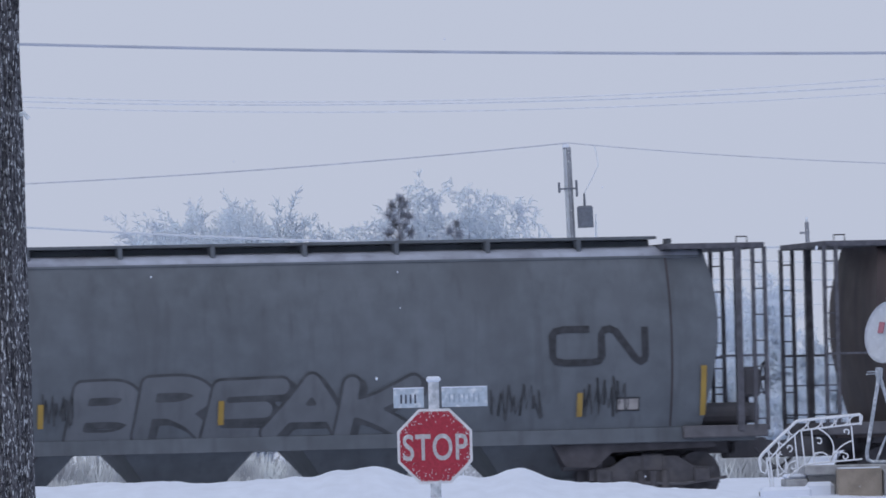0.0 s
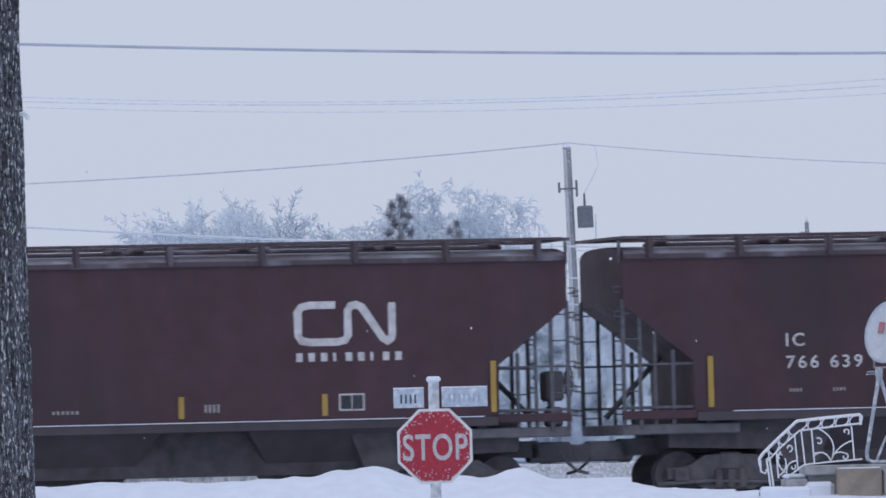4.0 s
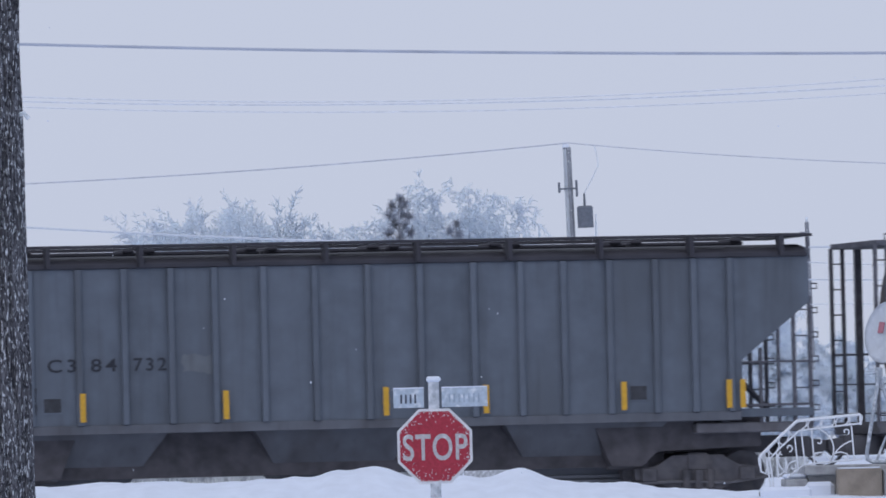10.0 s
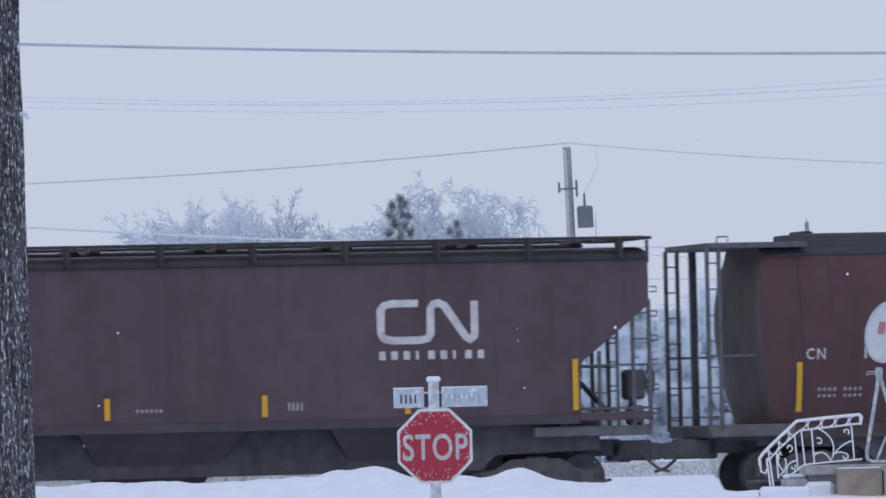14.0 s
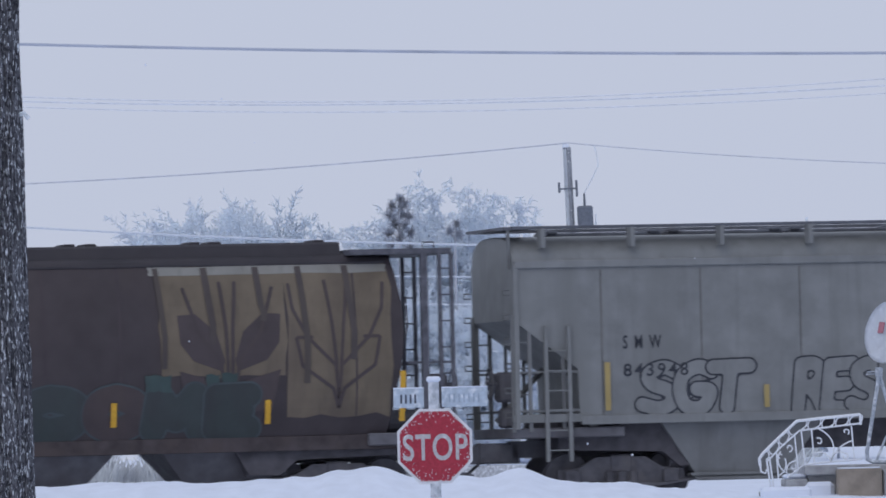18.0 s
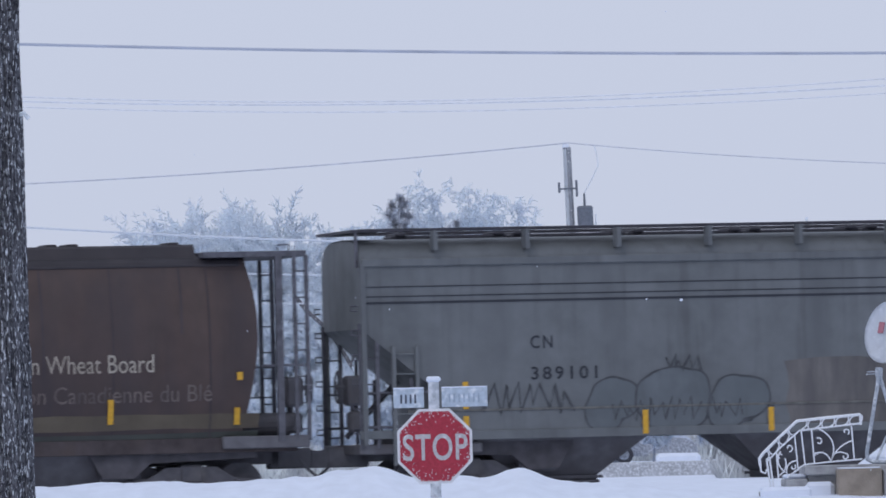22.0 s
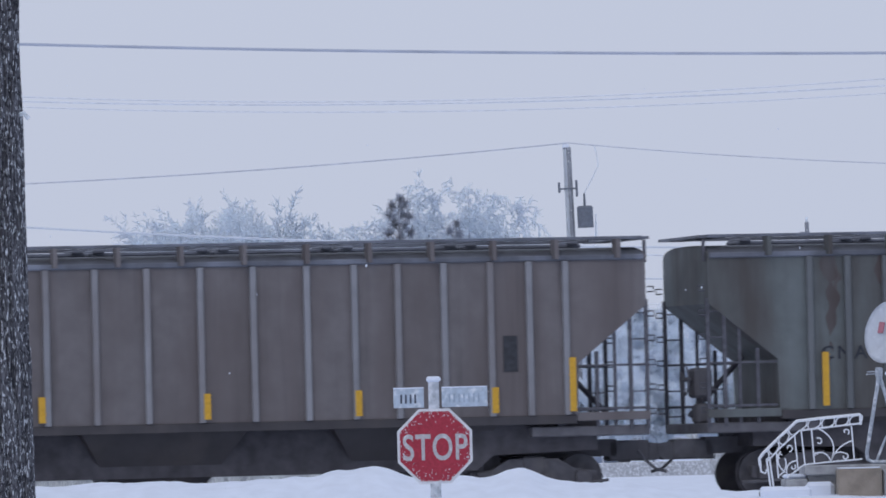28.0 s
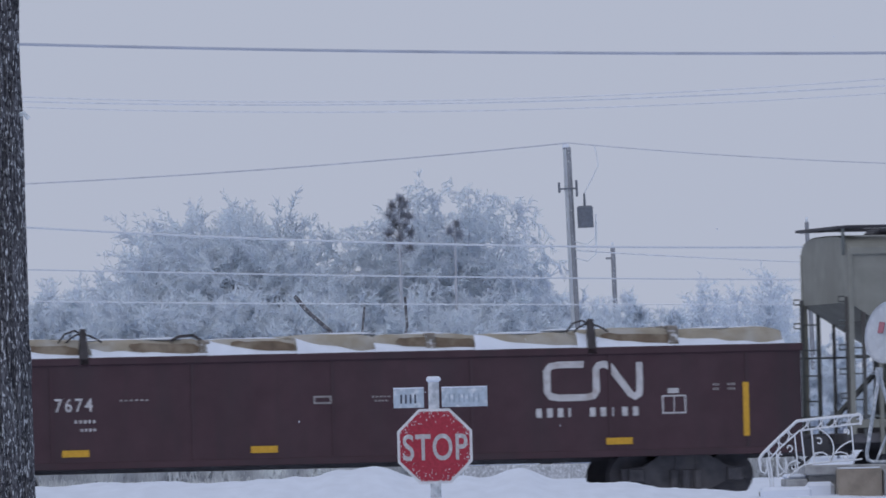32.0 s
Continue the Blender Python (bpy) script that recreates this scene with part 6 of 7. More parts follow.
# ---- the street side ----
def stop_sign():
    sign = thing("stop_sign", "frosted red stop sign on a post with street name plates", "stop sign", m=pose(-0.13, 89.0, 0.0))
    red = surface("sign_red", (0.36, 0.030, 0.055), 0.5, grain=40, vary=0.18)
    face = surface("sign_white", (0.66, 0.68, 0.72), 0.55, grain=30, vary=0.08, frost=0.2)
    post = surface("galvanised_post", (0.42, 0.46, 0.52), 0.5, 0.3, grain=25, vary=0.15, frost=0.6)
    r = 0.381 / math.cos(math.pi / 8)

    def octagon(rad):
        return [(rad * math.cos(math.pi / 8 + k * math.pi / 4), 2.46 + rad * math.sin(math.pi / 8 + k * math.pi / 4)) for k in range(8)]
    part("sign_board", prism(fresh(), octagon(r), -0.030, -0.024), face, sign, "white-bordered back board")
    part("sign_face", prism(fresh(), octagon(r - 0.030), -0.034, -0.0305), red, sign, "red frosted face")
    rng = random.Random(12)
    bm = fresh()
    for _ in range(260):
        a, f = rng.uniform(0, 2 * math.pi), rng.random() ** 0.14
        x, z = f * 0.375 * math.cos(a), 2.46 + f * 0.375 * math.sin(a)
        s = rng.uniform(0.0015, 0.006) * (0.4 + f)
        bm.faces.new([bm.verts.new((x + s * math.cos(t) * rng.uniform(0.5, 1.3), -0.0395, z + s * math.sin(t) * rng.uniform(0.6, 1.8))) for t in (0, 1.2, 2.4, 3.7, 5.0)])
    tagged(part("blown_frost", bm, face, sign, "specks of blown frost"), kind="stuff")
    cu = bpy.data.curves.new("letters", "FONT")
    cu.body, cu.size, cu.align_x, cu.offset, cu.extrude, cu.space_character = "STOP", 0.37, "CENTER", 0.006, 0.001, 1.08
    ob = new("letters", cu)
    me = bpy.data.meshes.new_from_object(ob.evaluated_get(bpy.context.evaluated_depsgraph_get()))
    bpy.data.objects.remove(ob)
    xs = [v.co.x for v in me.vertices]
    for v in me.vertices:
        v.co = (v.co.x * 0.655 / (max(xs) - min(xs)), v.co.y * 1.0, v.co.z)
    me.materials.append(surface("sign_letter_white", (0.46, 0.44, 0.47), 0.55, grain=30, vary=0.15, frost=0.1))
    ob = new("letters", me)
    ob.parent = sign
    ob.matrix_basis = pose(0.0, -0.037, 2.325, 90, 0, 0)
    part("post", box(fresh(), -0.055, 0.055, -0.022, 0.055, 0.0, 3.13, 0.012), post, sign, "square steel post")
    plate_mat = surface("plate_blue_white", (0.42, 0.50, 0.60), 0.55, grain=20, vary=0.12, frost=0.3)
    plate_faint = surface("plate_faint", (0.33, 0.40, 0.50), 0.55, grain=20, vary=0.12)
    for x0, x1, turn, nm in ((-0.41, -0.10, -8, "street_plate"), (0.08, 0.545, 4, "street_plate")):
        bm = box(fresh(), x0, x1, -0.012, 0.012, 2.855, 3.05, 0.004)
        pl = part(nm, bm, plate_mat, sign, "frosted street name plate")
        part("plate_rim", box(fresh(), x0, x1, -0.015, 0.015, 3.05, 3.062), SNOW, pl)
        n = 4 if x0 < 0 else 7
        for k in range(n):
            a = x0 + 0.06 + (x1 - x0 - 0.12) * (k + 0.2) / n
            part("plate_bar", box(fresh(), a, a + 0.02, -0.0145, -0.012, 2.90, 2.99), DENIM if x0 < 0 else plate_faint, pl)
    part("post_cap", box(fresh(), -0.075, 0.075, -0.04, 0.075, 3.11, 3.17, 0.02), SNOW, sign, "cap of snow")


def bark_material():
    m = bpy.data.materials.new("furrowed_bark")
    m.use_nodes = True
    nt = m.node_tree
    bs = nt.nodes["Principled BSDF"]
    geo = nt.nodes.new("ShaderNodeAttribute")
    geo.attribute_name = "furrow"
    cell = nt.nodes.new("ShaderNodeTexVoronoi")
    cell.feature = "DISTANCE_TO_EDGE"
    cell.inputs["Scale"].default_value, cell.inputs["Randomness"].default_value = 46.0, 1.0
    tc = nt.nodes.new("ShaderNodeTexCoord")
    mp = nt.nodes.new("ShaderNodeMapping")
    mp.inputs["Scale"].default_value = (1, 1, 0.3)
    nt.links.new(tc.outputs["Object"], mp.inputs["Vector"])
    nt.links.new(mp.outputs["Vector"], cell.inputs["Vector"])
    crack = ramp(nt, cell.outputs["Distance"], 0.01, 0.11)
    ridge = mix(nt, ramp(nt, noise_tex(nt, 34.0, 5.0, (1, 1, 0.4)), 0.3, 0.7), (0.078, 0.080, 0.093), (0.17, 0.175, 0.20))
    # crease shade goes into the colour: furrows and cracks are darkened
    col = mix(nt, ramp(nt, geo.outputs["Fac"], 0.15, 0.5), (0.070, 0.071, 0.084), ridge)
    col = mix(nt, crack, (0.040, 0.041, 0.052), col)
    fleck = noise_tex(nt, 120.0, 4.0, (1, 1, 0.26))
    col = mix(nt, ramp(nt, fleck, 0.58, 0.63), col, (0.66, 0.70, 0.76))
    nt.links.new(col, bs.inputs["Base Color"])
    bs.inputs["Roughness"].default_value = 0.9
    bs.inputs["Specular IOR Level"].default_value = 0.15
    bp = nt.nodes.new("ShaderNodeBump")
    bp.inputs["Strength"].default_value, bp.inputs["Distance"].default_value = 0.6, 0.01
    nt.links.new(crack, bp.inputs["Height"])
    nt.links.new(bp.outputs["Normal"], bs.inputs["Normal"])
    return m


def street_tree():
    tree = thing("tree_trunk", "deeply furrowed grey bark trunk flecked with frost", "tree", m=pose(-2.41, 45.0, 0.0))
    n, rows = 300, 320
    verts, depth = [], []
    for j in range(rows):
        z = -0.1 + 7.0 * j / (rows - 1)
        for i in range(n):
            a = 2 * math.pi * i / n
            rad = 0.283 - 0.012 * z + 0.25 * math.exp(-z * 3)
            wander = 0.5 * noise.noise(Vector((z * 0.9, math.cos(a) * 2, math.sin(a) * 2)))
            f = noise.noise(Vector((math.cos(a + wander * 0.2) * 9.5, math.sin(a + wander * 0.2) * 9.5, z * 1.7)))
            f2 = noise.noise(Vector((math.cos(a) * 24, math.sin(a) * 24, z * 2.6 + 7)))
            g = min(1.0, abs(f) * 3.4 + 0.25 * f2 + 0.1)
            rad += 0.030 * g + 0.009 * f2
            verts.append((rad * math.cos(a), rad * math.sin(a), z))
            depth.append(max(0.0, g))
    faces = [(j * n + i, j * n + (i + 1) % n, (j + 1) * n + (i + 1) % n, (j + 1) * n + i) for j in range(rows - 1) for i in range(n)]
    faces.append(tuple((rows - 1) * n + i for i in range(n)))
    me = bpy.data.meshes.new("trunk")
    me.from_pydata(verts, [], faces)
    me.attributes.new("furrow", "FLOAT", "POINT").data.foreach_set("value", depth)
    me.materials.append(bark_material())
    ob = new("trunk", me)
    ob.parent = tree
    part("branch_stub", rod(fresh(), [(0.22, -0.05, 4.17), (0.275, -0.06, 4.19), (0.30, -0.06, 4.16)], 0.012, 6), FROST, tree, "frosted broken twig")


def wire(name, x0, z0, x1, z1, y0, y1, sag, r, label, mat):
    bm = fresh()
    pts = []
    for k in range(41):
        f = k / 40
        pts.append((x0 + (x1 - x0) * f, y0 + (y1 - y0) * f, z0 + (z1 - z0) * f - 4 * sag * f * (1 - f)))
    rod(bm, pts, r, 5)
    ob = finish(name, bm, mat)
    tagged(ob, label, "power line", "overhead wires")


def wires():
    mat = surface("frosted_wire", (0.46, 0.50, 0.60), 0.75, grain=3, vary=0.12)
    pale = surface("rimed_wire", (0.74, 0.78, 0.86), 0.8, grain=12, vary=0.12)
    grey = surface("greyed_wire", (0.58, 0.61, 0.69), 0.75, grain=3, vary=0.12)
    white = surface("thick_rime", (0.64, 0.69, 0.78), 0.8, grain=12, vary=0.08)
    wire("power_line", -9, 5.753, 12, 5.19, 62, 62, 0.285, 0.0115, "thick frosted overhead cable", mat)
    for z0, z1, sag, r in ((8.84, 8.43, 1.01, 0.010), (8.58, 8.16, 0.787, 0.013), (8.61, 8.09, 0.88, 0.009)):
        wire("power_line", -16, z0, 14, z1, 130, 130, sag, r, "thin rimed overhead wire", pale)
    wire("power_line", -40, 11.7, 4.25, 12.60, 280, 292, 0.75, 0.025, "rimed wire running to the utility pole", grey)
    wire("power_line", 4.25, 12.60, 40, 11.6, 292, 285, 0.85, 0.02, "rimed wire leaving the utility pole", grey)
    wire("power_line", -16, 9.45, 18, 7.95, 250, 250, 0.42, 0.032, "heavily rimed low wire", white)
    wire("power_line", -16, 8.1, 18, 6.9, 251, 251, 0.12, 0.024, "heavily rimed low wire", white)
    wire("power_line", -16, 7.2, 18, 6.3, 254, 254, 0.1, 0.018, "thin rimed low wire", pale)
    wire("power_line", 4.5, 9.0, 26, 8.1, 292, 300, 0.2, 0.024, "rimed wire beyond the pole", pale)
    wire("power_line", 2.6, 9.0, 9.0, 8.6, 348, 400, 0.1, 0.02, "rimed wire between far poles", pale)


def utility_pole():
    wood = surface("frosted_pole_wood", (0.27, 0.285, 0.32), 0.85, grain=3, vary=0.12, frost=0.05)
    pole = thing("utility_pole", "frosted wooden utility pole with a transformer", "utility pole", m=pose(4.5, 292.0, 1.2, 0, -1.5, 0))
    part("shaft", tube(fresh(), (0, 0, 0), (0, 0, 11.25), 0.165, 0.135, 12), wood, pole)
    part("rime", tube(fresh(), (-0.07, -0.07, 0.5), (-0.06, -0.06, 11.2), 0.10, 0.08, 10), FROST, pole, "rime on the windward side")
    can = fresh()
    tube(can, (0.50, -0.1, 8.55), (0.50, -0.1, 9.20), 0.27, 0.27, 14)
    tube(can, (0.50, -0.1, 9.20), (0.50, -0.1, 9.28), 0.29, 0.22, 14)
    steel = surface("transformer_grey", (0.16, 0.18, 0.22), 0.6, grain=8, vary=0.15)
    part("transformer", can, steel, pole, "grey cylindrical transformer")
    part("bushing", tube(fresh(), (0.5, -0.1, 9.28), (0.5, -0.1, 9.7), 0.045, 0.03, 8), steel, pole)
    part("cutout", box(fresh(), 0.22, 0.30, -0.2, -0.1, 9.6, 10.15, 0.02), steel, pole)
    part("insulator", box(fresh(), -0.36, -0.28, -0.2, -0.1, 9.75, 10.1, 0.02), steel, pole)
    part("bracket", box(fresh(), -0.34, 0.28, -0.16, -0.12, 9.85, 9.90), steel, pole)
    part("pole_cap", tube(fresh(), (-0.03, 0, 11.25), (-0.03, 0, 11.36), 0.15, 0.09, 8), SNOW, pole)
    part("lead_wire", rod(fresh(), [(0.5, -0.1, 9.7), (0.75, -0.1, 10.1), (1.02, -0.1, 10.6), (0.98, -0.1, 11.0), (0.90, -0.1, 11.3)], 0.018, 5), FROST, pole)
    for z in (7.55, 7.85, 8.1):
        part("service_wire", rod(fresh(), [(0.1, -0.1, z), (0.5, -0.1, z - 0.12), (0.8, -0.1, z + 0.1), (0.86, -0.1, z + 0.9)], 0.018, 5), FROST, pole)
    for x, y, reach, heights in ((-9.05, 62, 0.4, (5.75,)), (12.05, 62, 0.4, (5.19,)), (-16.1, 130, 0.4, (8.84, 8.6)), (14.1, 130, 0.4, (8.43, 8.12)), (-16.1, 251.5, 3.0, (9.45, 8.1, 7.2)), (18.1, 251.5, 3.0, (7.95, 6.9, 6.3)), (-40.1, 280, 0.4, (11.6,)), (40.1, 285, 0.4, (11.6,))):
        g = ground_height(x, y)
        post = thing("utility_pole", "frosted wooden pole that carries the overhead wires", "utility pole", "poles along the wires", pose(x, y, g))
        part("shaft", tube(fresh(), (0, 0, -0.1), (0, 0, heights[0] + 0.5 - g), 0.15, 0.12, 10), wood, post)
        for h in heights:
            part("cross_arm", box(fresh(), -0.11, 0.11, -reach, reach, h - g - 0.13, h - g + 0.01, 0.01), wood, post)
    for x, y, top, r, box_z in ((2.75, 350, 11.1, 0.12, 6.2), (8.35, 420, 12.0, 0.13, 0), (17.7, 420, 13.0, 0.12, 0)):
        far = thing("utility_pole", "distant frosted utility pole", "utility pole", "far poles", pose(x, y, 1.8, 0, -1.2, 0))
        part("shaft", tube(fresh(), (0, 0, 0), (0, 0, top - 1.8), r, r * 0.85, 8), wood, far)
        part("cross_arm", box(fresh(), -0.35, 0.12, -0.05, 0.05, top - 2.35, top - 2.25), wood, far)
        part("insulator", box(fresh(), -0.05, 0.05, -0.05, 0.05, top - 1.8, top - 1.55), FROST, far)
        if box_z:
            part("meter_box", box(fresh(), -0.4, 0.2, -0.2, 0.2, 4.4, 5.2, 0.05), steel, far)


def frost_tree(seed, height, broad, droop, limbs=26, dense=1.0, low=-0.25):
    """Segments of a bare rimed tree: limbs that arch from a fork to an uneven dome, branches on their outer part and fine twigs; droop bends the ends down."""
    rng = random.Random(seed)
    thick = 0.015 * height
    segs = []

    def wild(q):
        return Vector((rng.gauss(0, q), rng.gauss(0, q), rng.gauss(0, q)))

    def grow(p, d, length, r, level):
        steps = 5 if level == 1 else 3
        for k in range(steps):
            d = (d + wild(0.16) - Vector((0, 0, droop * (0.10 + 0.12 * k)))).normalized()
            e = p + d * (length / steps)
            segs.append((p, e, r, r * 0.8, level))
            r *= 0.8
            if level == 1:
                grow(p.lerp(e, rng.random()), (d + wild(0.6) + Vector((0, 0, 0.15))).normalized(), length * rng.uniform(0.3, 0.5), r * 0.7, 2)
            for _ in range(int(3 * dense + rng.random())):
                q = p.lerp(e, rng.random())
                t = (d * 0.6 + wild(0.5) + Vector((0, 0, 0.15 - 0.7 * droop))).normalized()
                segs.append((q, q + t * rng.uniform(0.10, 0.30), 0.014, 0.010, 9))
            p = e
    fork = Vector((0.03 * height * rng.uniform(-1, 1), 0, height * 0.18))
    segs.append((Vector((0, 0, -0.1)), fork, thick, thick * 0.8, 0))
    for i in range(limbs):
        up = 1.0 - (1.0 - low) * ((i + 0.5) / limbs) ** 1.1
        a = 2.39996 * i + rng.uniform(-0.3, 0.3)
        flat = math.sqrt(max(0.05, 1 - up * up))
        reach = rng.uniform(0.70, 0.98)
        tip = Vector((flat * math.cos(a) * broad * reach, flat * math.sin(a) * broad * reach, height * (0.50 + 0.38 * up * reach)))
        mid = Vector((tip.x * 0.38, tip.y * 0.38, fork.z + (tip.z - fork.z) * 0.62 + 0.05 * height)) + wild(0.02 * height)
        last, r = fork, thick * 0.5
        for k in range(1, 9):
            f = k / 8
            p = fork * (1 - f) ** 2 + mid * (2 * f * (1 - f)) + tip * f * f + wild(0.006 * height)
            segs.append((last, p, r, r * 0.82, 0))
            if k > 3:
                d = (p - last).normalized()
                for _ in range(3):
                    grow(last.lerp(p, rng.random()), (d * 0.7 + wild(0.65) + Vector((0, 0, 0.2))).normalized(), height * rng.uniform(0.08, 0.15), max(0.012, r * 0.5), 1)
            last, r = p, r * 0.82
    return segs


def seg_mesh(name, segs, mat, n=3, fat=1.0):
    if not segs:
        return None
    a = np.array([s[0] for s in segs])
    b = np.array([s[1] for s in segs])
    r0 = np.array([s[2] for s in segs])[:, None] * fat
    r1 = np.array([s[3] for s in segs])[:, None] * fat
    d = b - a
    d /= np.maximum(1e-6, np.linalg.norm(d, axis=1))[:, None]
    up = np.where(np.abs(d[:, 2:3]) > 0.9, np.array([[1.0, 0, 0]]), np.array([[0, 0, 1.0]]))
    u = np.cross(d, up)
    u /= np.maximum(1e-6, np.linalg.norm(u, axis=1))[:, None]
    v = np.cross(d, u)
    rings = []
    for base, r in ((a, r0), (b, r1)):
        for k in range(n):
            t = 2 * math.pi * k / n
            rings.append(base + (u * math.cos(t) + v * math.sin(t)) * r)
    verts = np.stack(rings, axis=1).reshape(-1, 3)
    faces = []
    for i in range(len(segs)):
        o = i * 2 * n
        for k in range(n):
            j = (k + 1) % n
            faces.append((o + k, o + j, o + n + j, o + n + k))
    me = bpy.data.meshes.new(name)
    me.from_pydata(verts.tolist(), [], faces)
    me.materials.append(mat)
    return me


def grove():
    kinds = []
    # seed, height, reach of the crown, droop of the ends, limbs, density, lowest limbs
    for seed, h, broad, droop, limbs, dense, low in ((3, 10, 3.0, 0.15, 34, 1.3, -0.5), (8, 10, 3.6, 0.9, 26, 1.3, -0.1), (15, 9, 2.7, 0.1, 30, 1.3, -0.6), (22, 6, 2.6, 0.2, 26, 1.3, -0.7), (29, 9, 0.8, 0.0, 9, 0.7, -0.2)):
        segs = frost_tree(seed, h, broad, droop, limbs, dense, low)
        top = max(q[1].z for q in segs)
        kinds.append((seg_mesh("trunk", [q for q in segs if q[4] < 1], TWIG, 5), seg_mesh("crown", [q for q in segs if q[4] >= 1], FROST, 3, 1.25), top))
    spots = [  # kind, x, y, height, turn
        (1, 0.75, 323, 11.0, 20), (1, -2.3, 326, 10.0, 200), (3, 0.4, 332, 8.6, 120),
        (0, -7.0, 322, 10.5, 70), (0, -9.8, 325, 10.3, 160), (2, -7.9, 328, 9.9, 300), (2, -11.0, 330, 8.7, 20), (2, -5.7, 318, 9.3, 220), (0, -8.0, 319, 10.0, 10), (2, -10.4, 320, 9.3, 100),
        (2, -4.4, 313, 7.2, 50), (2, -0.6, 312, 6.8, 150), (3, 2.2, 316, 6.6, 10), (3, 3.4, 326, 6.6, 200), (3, 3.9, 330, 4.8, 200), (3, 6.3, 350, 3.6, 45),
        (3, -13.4, 305, 6.8, 10), (3, -10.2, 303, 6.6, 80), (3, -7.0, 304, 6.6, 150), (3, -3.4, 303, 6.4, 220), (3, 0.2, 304, 5.8, 290), (2, -14.4, 332, 7.8, 190), (2, -17.0, 338, 8.2, 130), (2, -12.9, 326, 7.2, 250),
        (2, 5.6, 345, 6.8, 45), (3, 7.2, 352, 7.0, 160), (4, 12.4, 420, 9.0, 100), (4, 13.4, 425, 8.2, 30), (4, 14.3, 430, 8.8, 60), (4, 16.2, 440, 9.8, 10), (4, 17.0, 445, 9.0, 130), (3, 10.2, 410, 5.4, 40), (3, 15.4, 430, 5.6, 200), (3, 18.6, 430, 6.2, 200)]
    for kind, x, y, h, turn in spots:
        tr, cr, top = kinds[kind]
        k = h / top
        tree = thing("frosted_tree", "drooping bare tree thick with hoarfrost" if kind == 1 else "bare tree thick with hoarfrost", "tree", "frosted trees beyond the railway", pose(x, y, ground_height(x, y) - 0.1, 0, 0, turn))
        tree.scale = (k, k, k)
        for nm, me in (("trunk", tr), ("crown", cr)):
            ob = new(nm, me)
            ob.parent = tree


def bushes():
    """A hedge of frosted bushes in front of the trees."""
    kinds = []
    for seed in (31, 37):
        segs = frost_tree(seed, 3.6, 1.7, 0.2, 18, 1.2, -0.7)
        kinds.append((seg_mesh("stems", [q for q in segs if q[4] < 1], TWIG, 4), seg_mesh("crown", [q for q in segs if q[4] >= 1], FROST, 3)))
    rng = random.Random(5)
    for k in range(17):
        x, y = -15.5 + 1.9 * k + rng.uniform(-0.4, 0.4), rng.uniform(288, 298)
        bush = thing("frosted_bush", "low bush thick with hoarfrost", "bush", "frosted bushes below the trees", pose(x, y, ground_height(x, y), 0, 0, rng.uniform(0, 360)))
        k2 = rng.uniform(0.85, 1.1)
        bush.scale = (k2, k2, k2)
        for nm, me in zip(("woody_base", "crown"), kinds[k % 2]):
            ob = new(nm, me)
            ob.parent = bush


def pine():
    """A ragged pine top whose needle tufts carry frost, lost below in the frosted twigs."""
    rng = random.Random(4)
    for x, y, h, tufts in (
            (-1.58, 316, 9.75, ((0.05, -0.15), (-0.22, -0.42), (0.22, -0.38), (-0.30, -0.75), (0.10, -0.70), (0.38, -0.80), (-0.15, -1.05), (0.22, -1.15), (-0.38, -1.40), (0.42, -1.40), (0.05, -1.55), (-0.30, -1.85), (0.38, -1.95))),
            (0.42, 318, 8.8, ((0.10, -0.12), (-0.16, -0.36), (0.16, -0.50)))):
        tree = thing("pine_tree", "ragged grey-green pine dusted with frost", "tree", m=pose(x, y, ground_height(x, y)))
        part("trunk", tube(fresh(), (0, 0, 0), (0.03, 0, h - 0.5), 0.12, 0.03, 8), TWIG, tree)
        for dx, dz in tufts:
            c = Vector((dx, rng.uniform(-0.25, 0.25), h + dz))
            segs = [(Vector((0.02, 0, h + dz - 0.3)), c, 0.03, 0.02, 0)]
            wide = rng.uniform(0.16, 0.25)
            for _ in range(190):
                d = Vector((rng.gauss(0, 1), rng.gauss(0, 1), rng.gauss(0.4, 0.9))).normalized()
                p0 = c + d * wide * 0.2
                p1 = c + Vector((d.x * wide, d.y * wide, d.z * wide * 1.25)) * rng.uniform(0.35, 1.35)
                segs.append((p0, p1, 0.012, 0.006, 0))
            ob = new("needle_tuft", seg_mesh("needle_tuft", segs, PINE, 3))
            ob.parent = tree


def leaning_stem():
    dark = surface("dark_bare_bark", (0.10, 0.10, 0.115), 0.85, grain=5, vary=0.3, frost=0.25)
    stem = thing("leaning_tree", "dark leaning bare stem among frosted brush", "tree", m=pose(-2.45, 290, ground_height(-2.45, 290) + 0.1))
    part("stem", rod(fresh(), [(0.6, 0, 0), (-0.1, 0, 2.4), (-0.7, 0, 3.4), (-1.35, 0, 4.5), (-2.1, 0, 5.2), (-2.5, 0, 5.7)], 0.07, 6), dark, stem)
    part("limb", rod(fresh(), [(-0.1, 0, 2.4), (0.9, 0.2, 3.4), (1.2, 0.2, 4.6), (1.15, 0.2, 5.6)], 0.045, 6), dark, stem)
    part("limb", rod(fresh(), [(-0.7, 0, 3.4), (-0.3, 0.2, 4.3), (-0.2, 0.2, 5.3)], 0.04, 6), dark, stem)


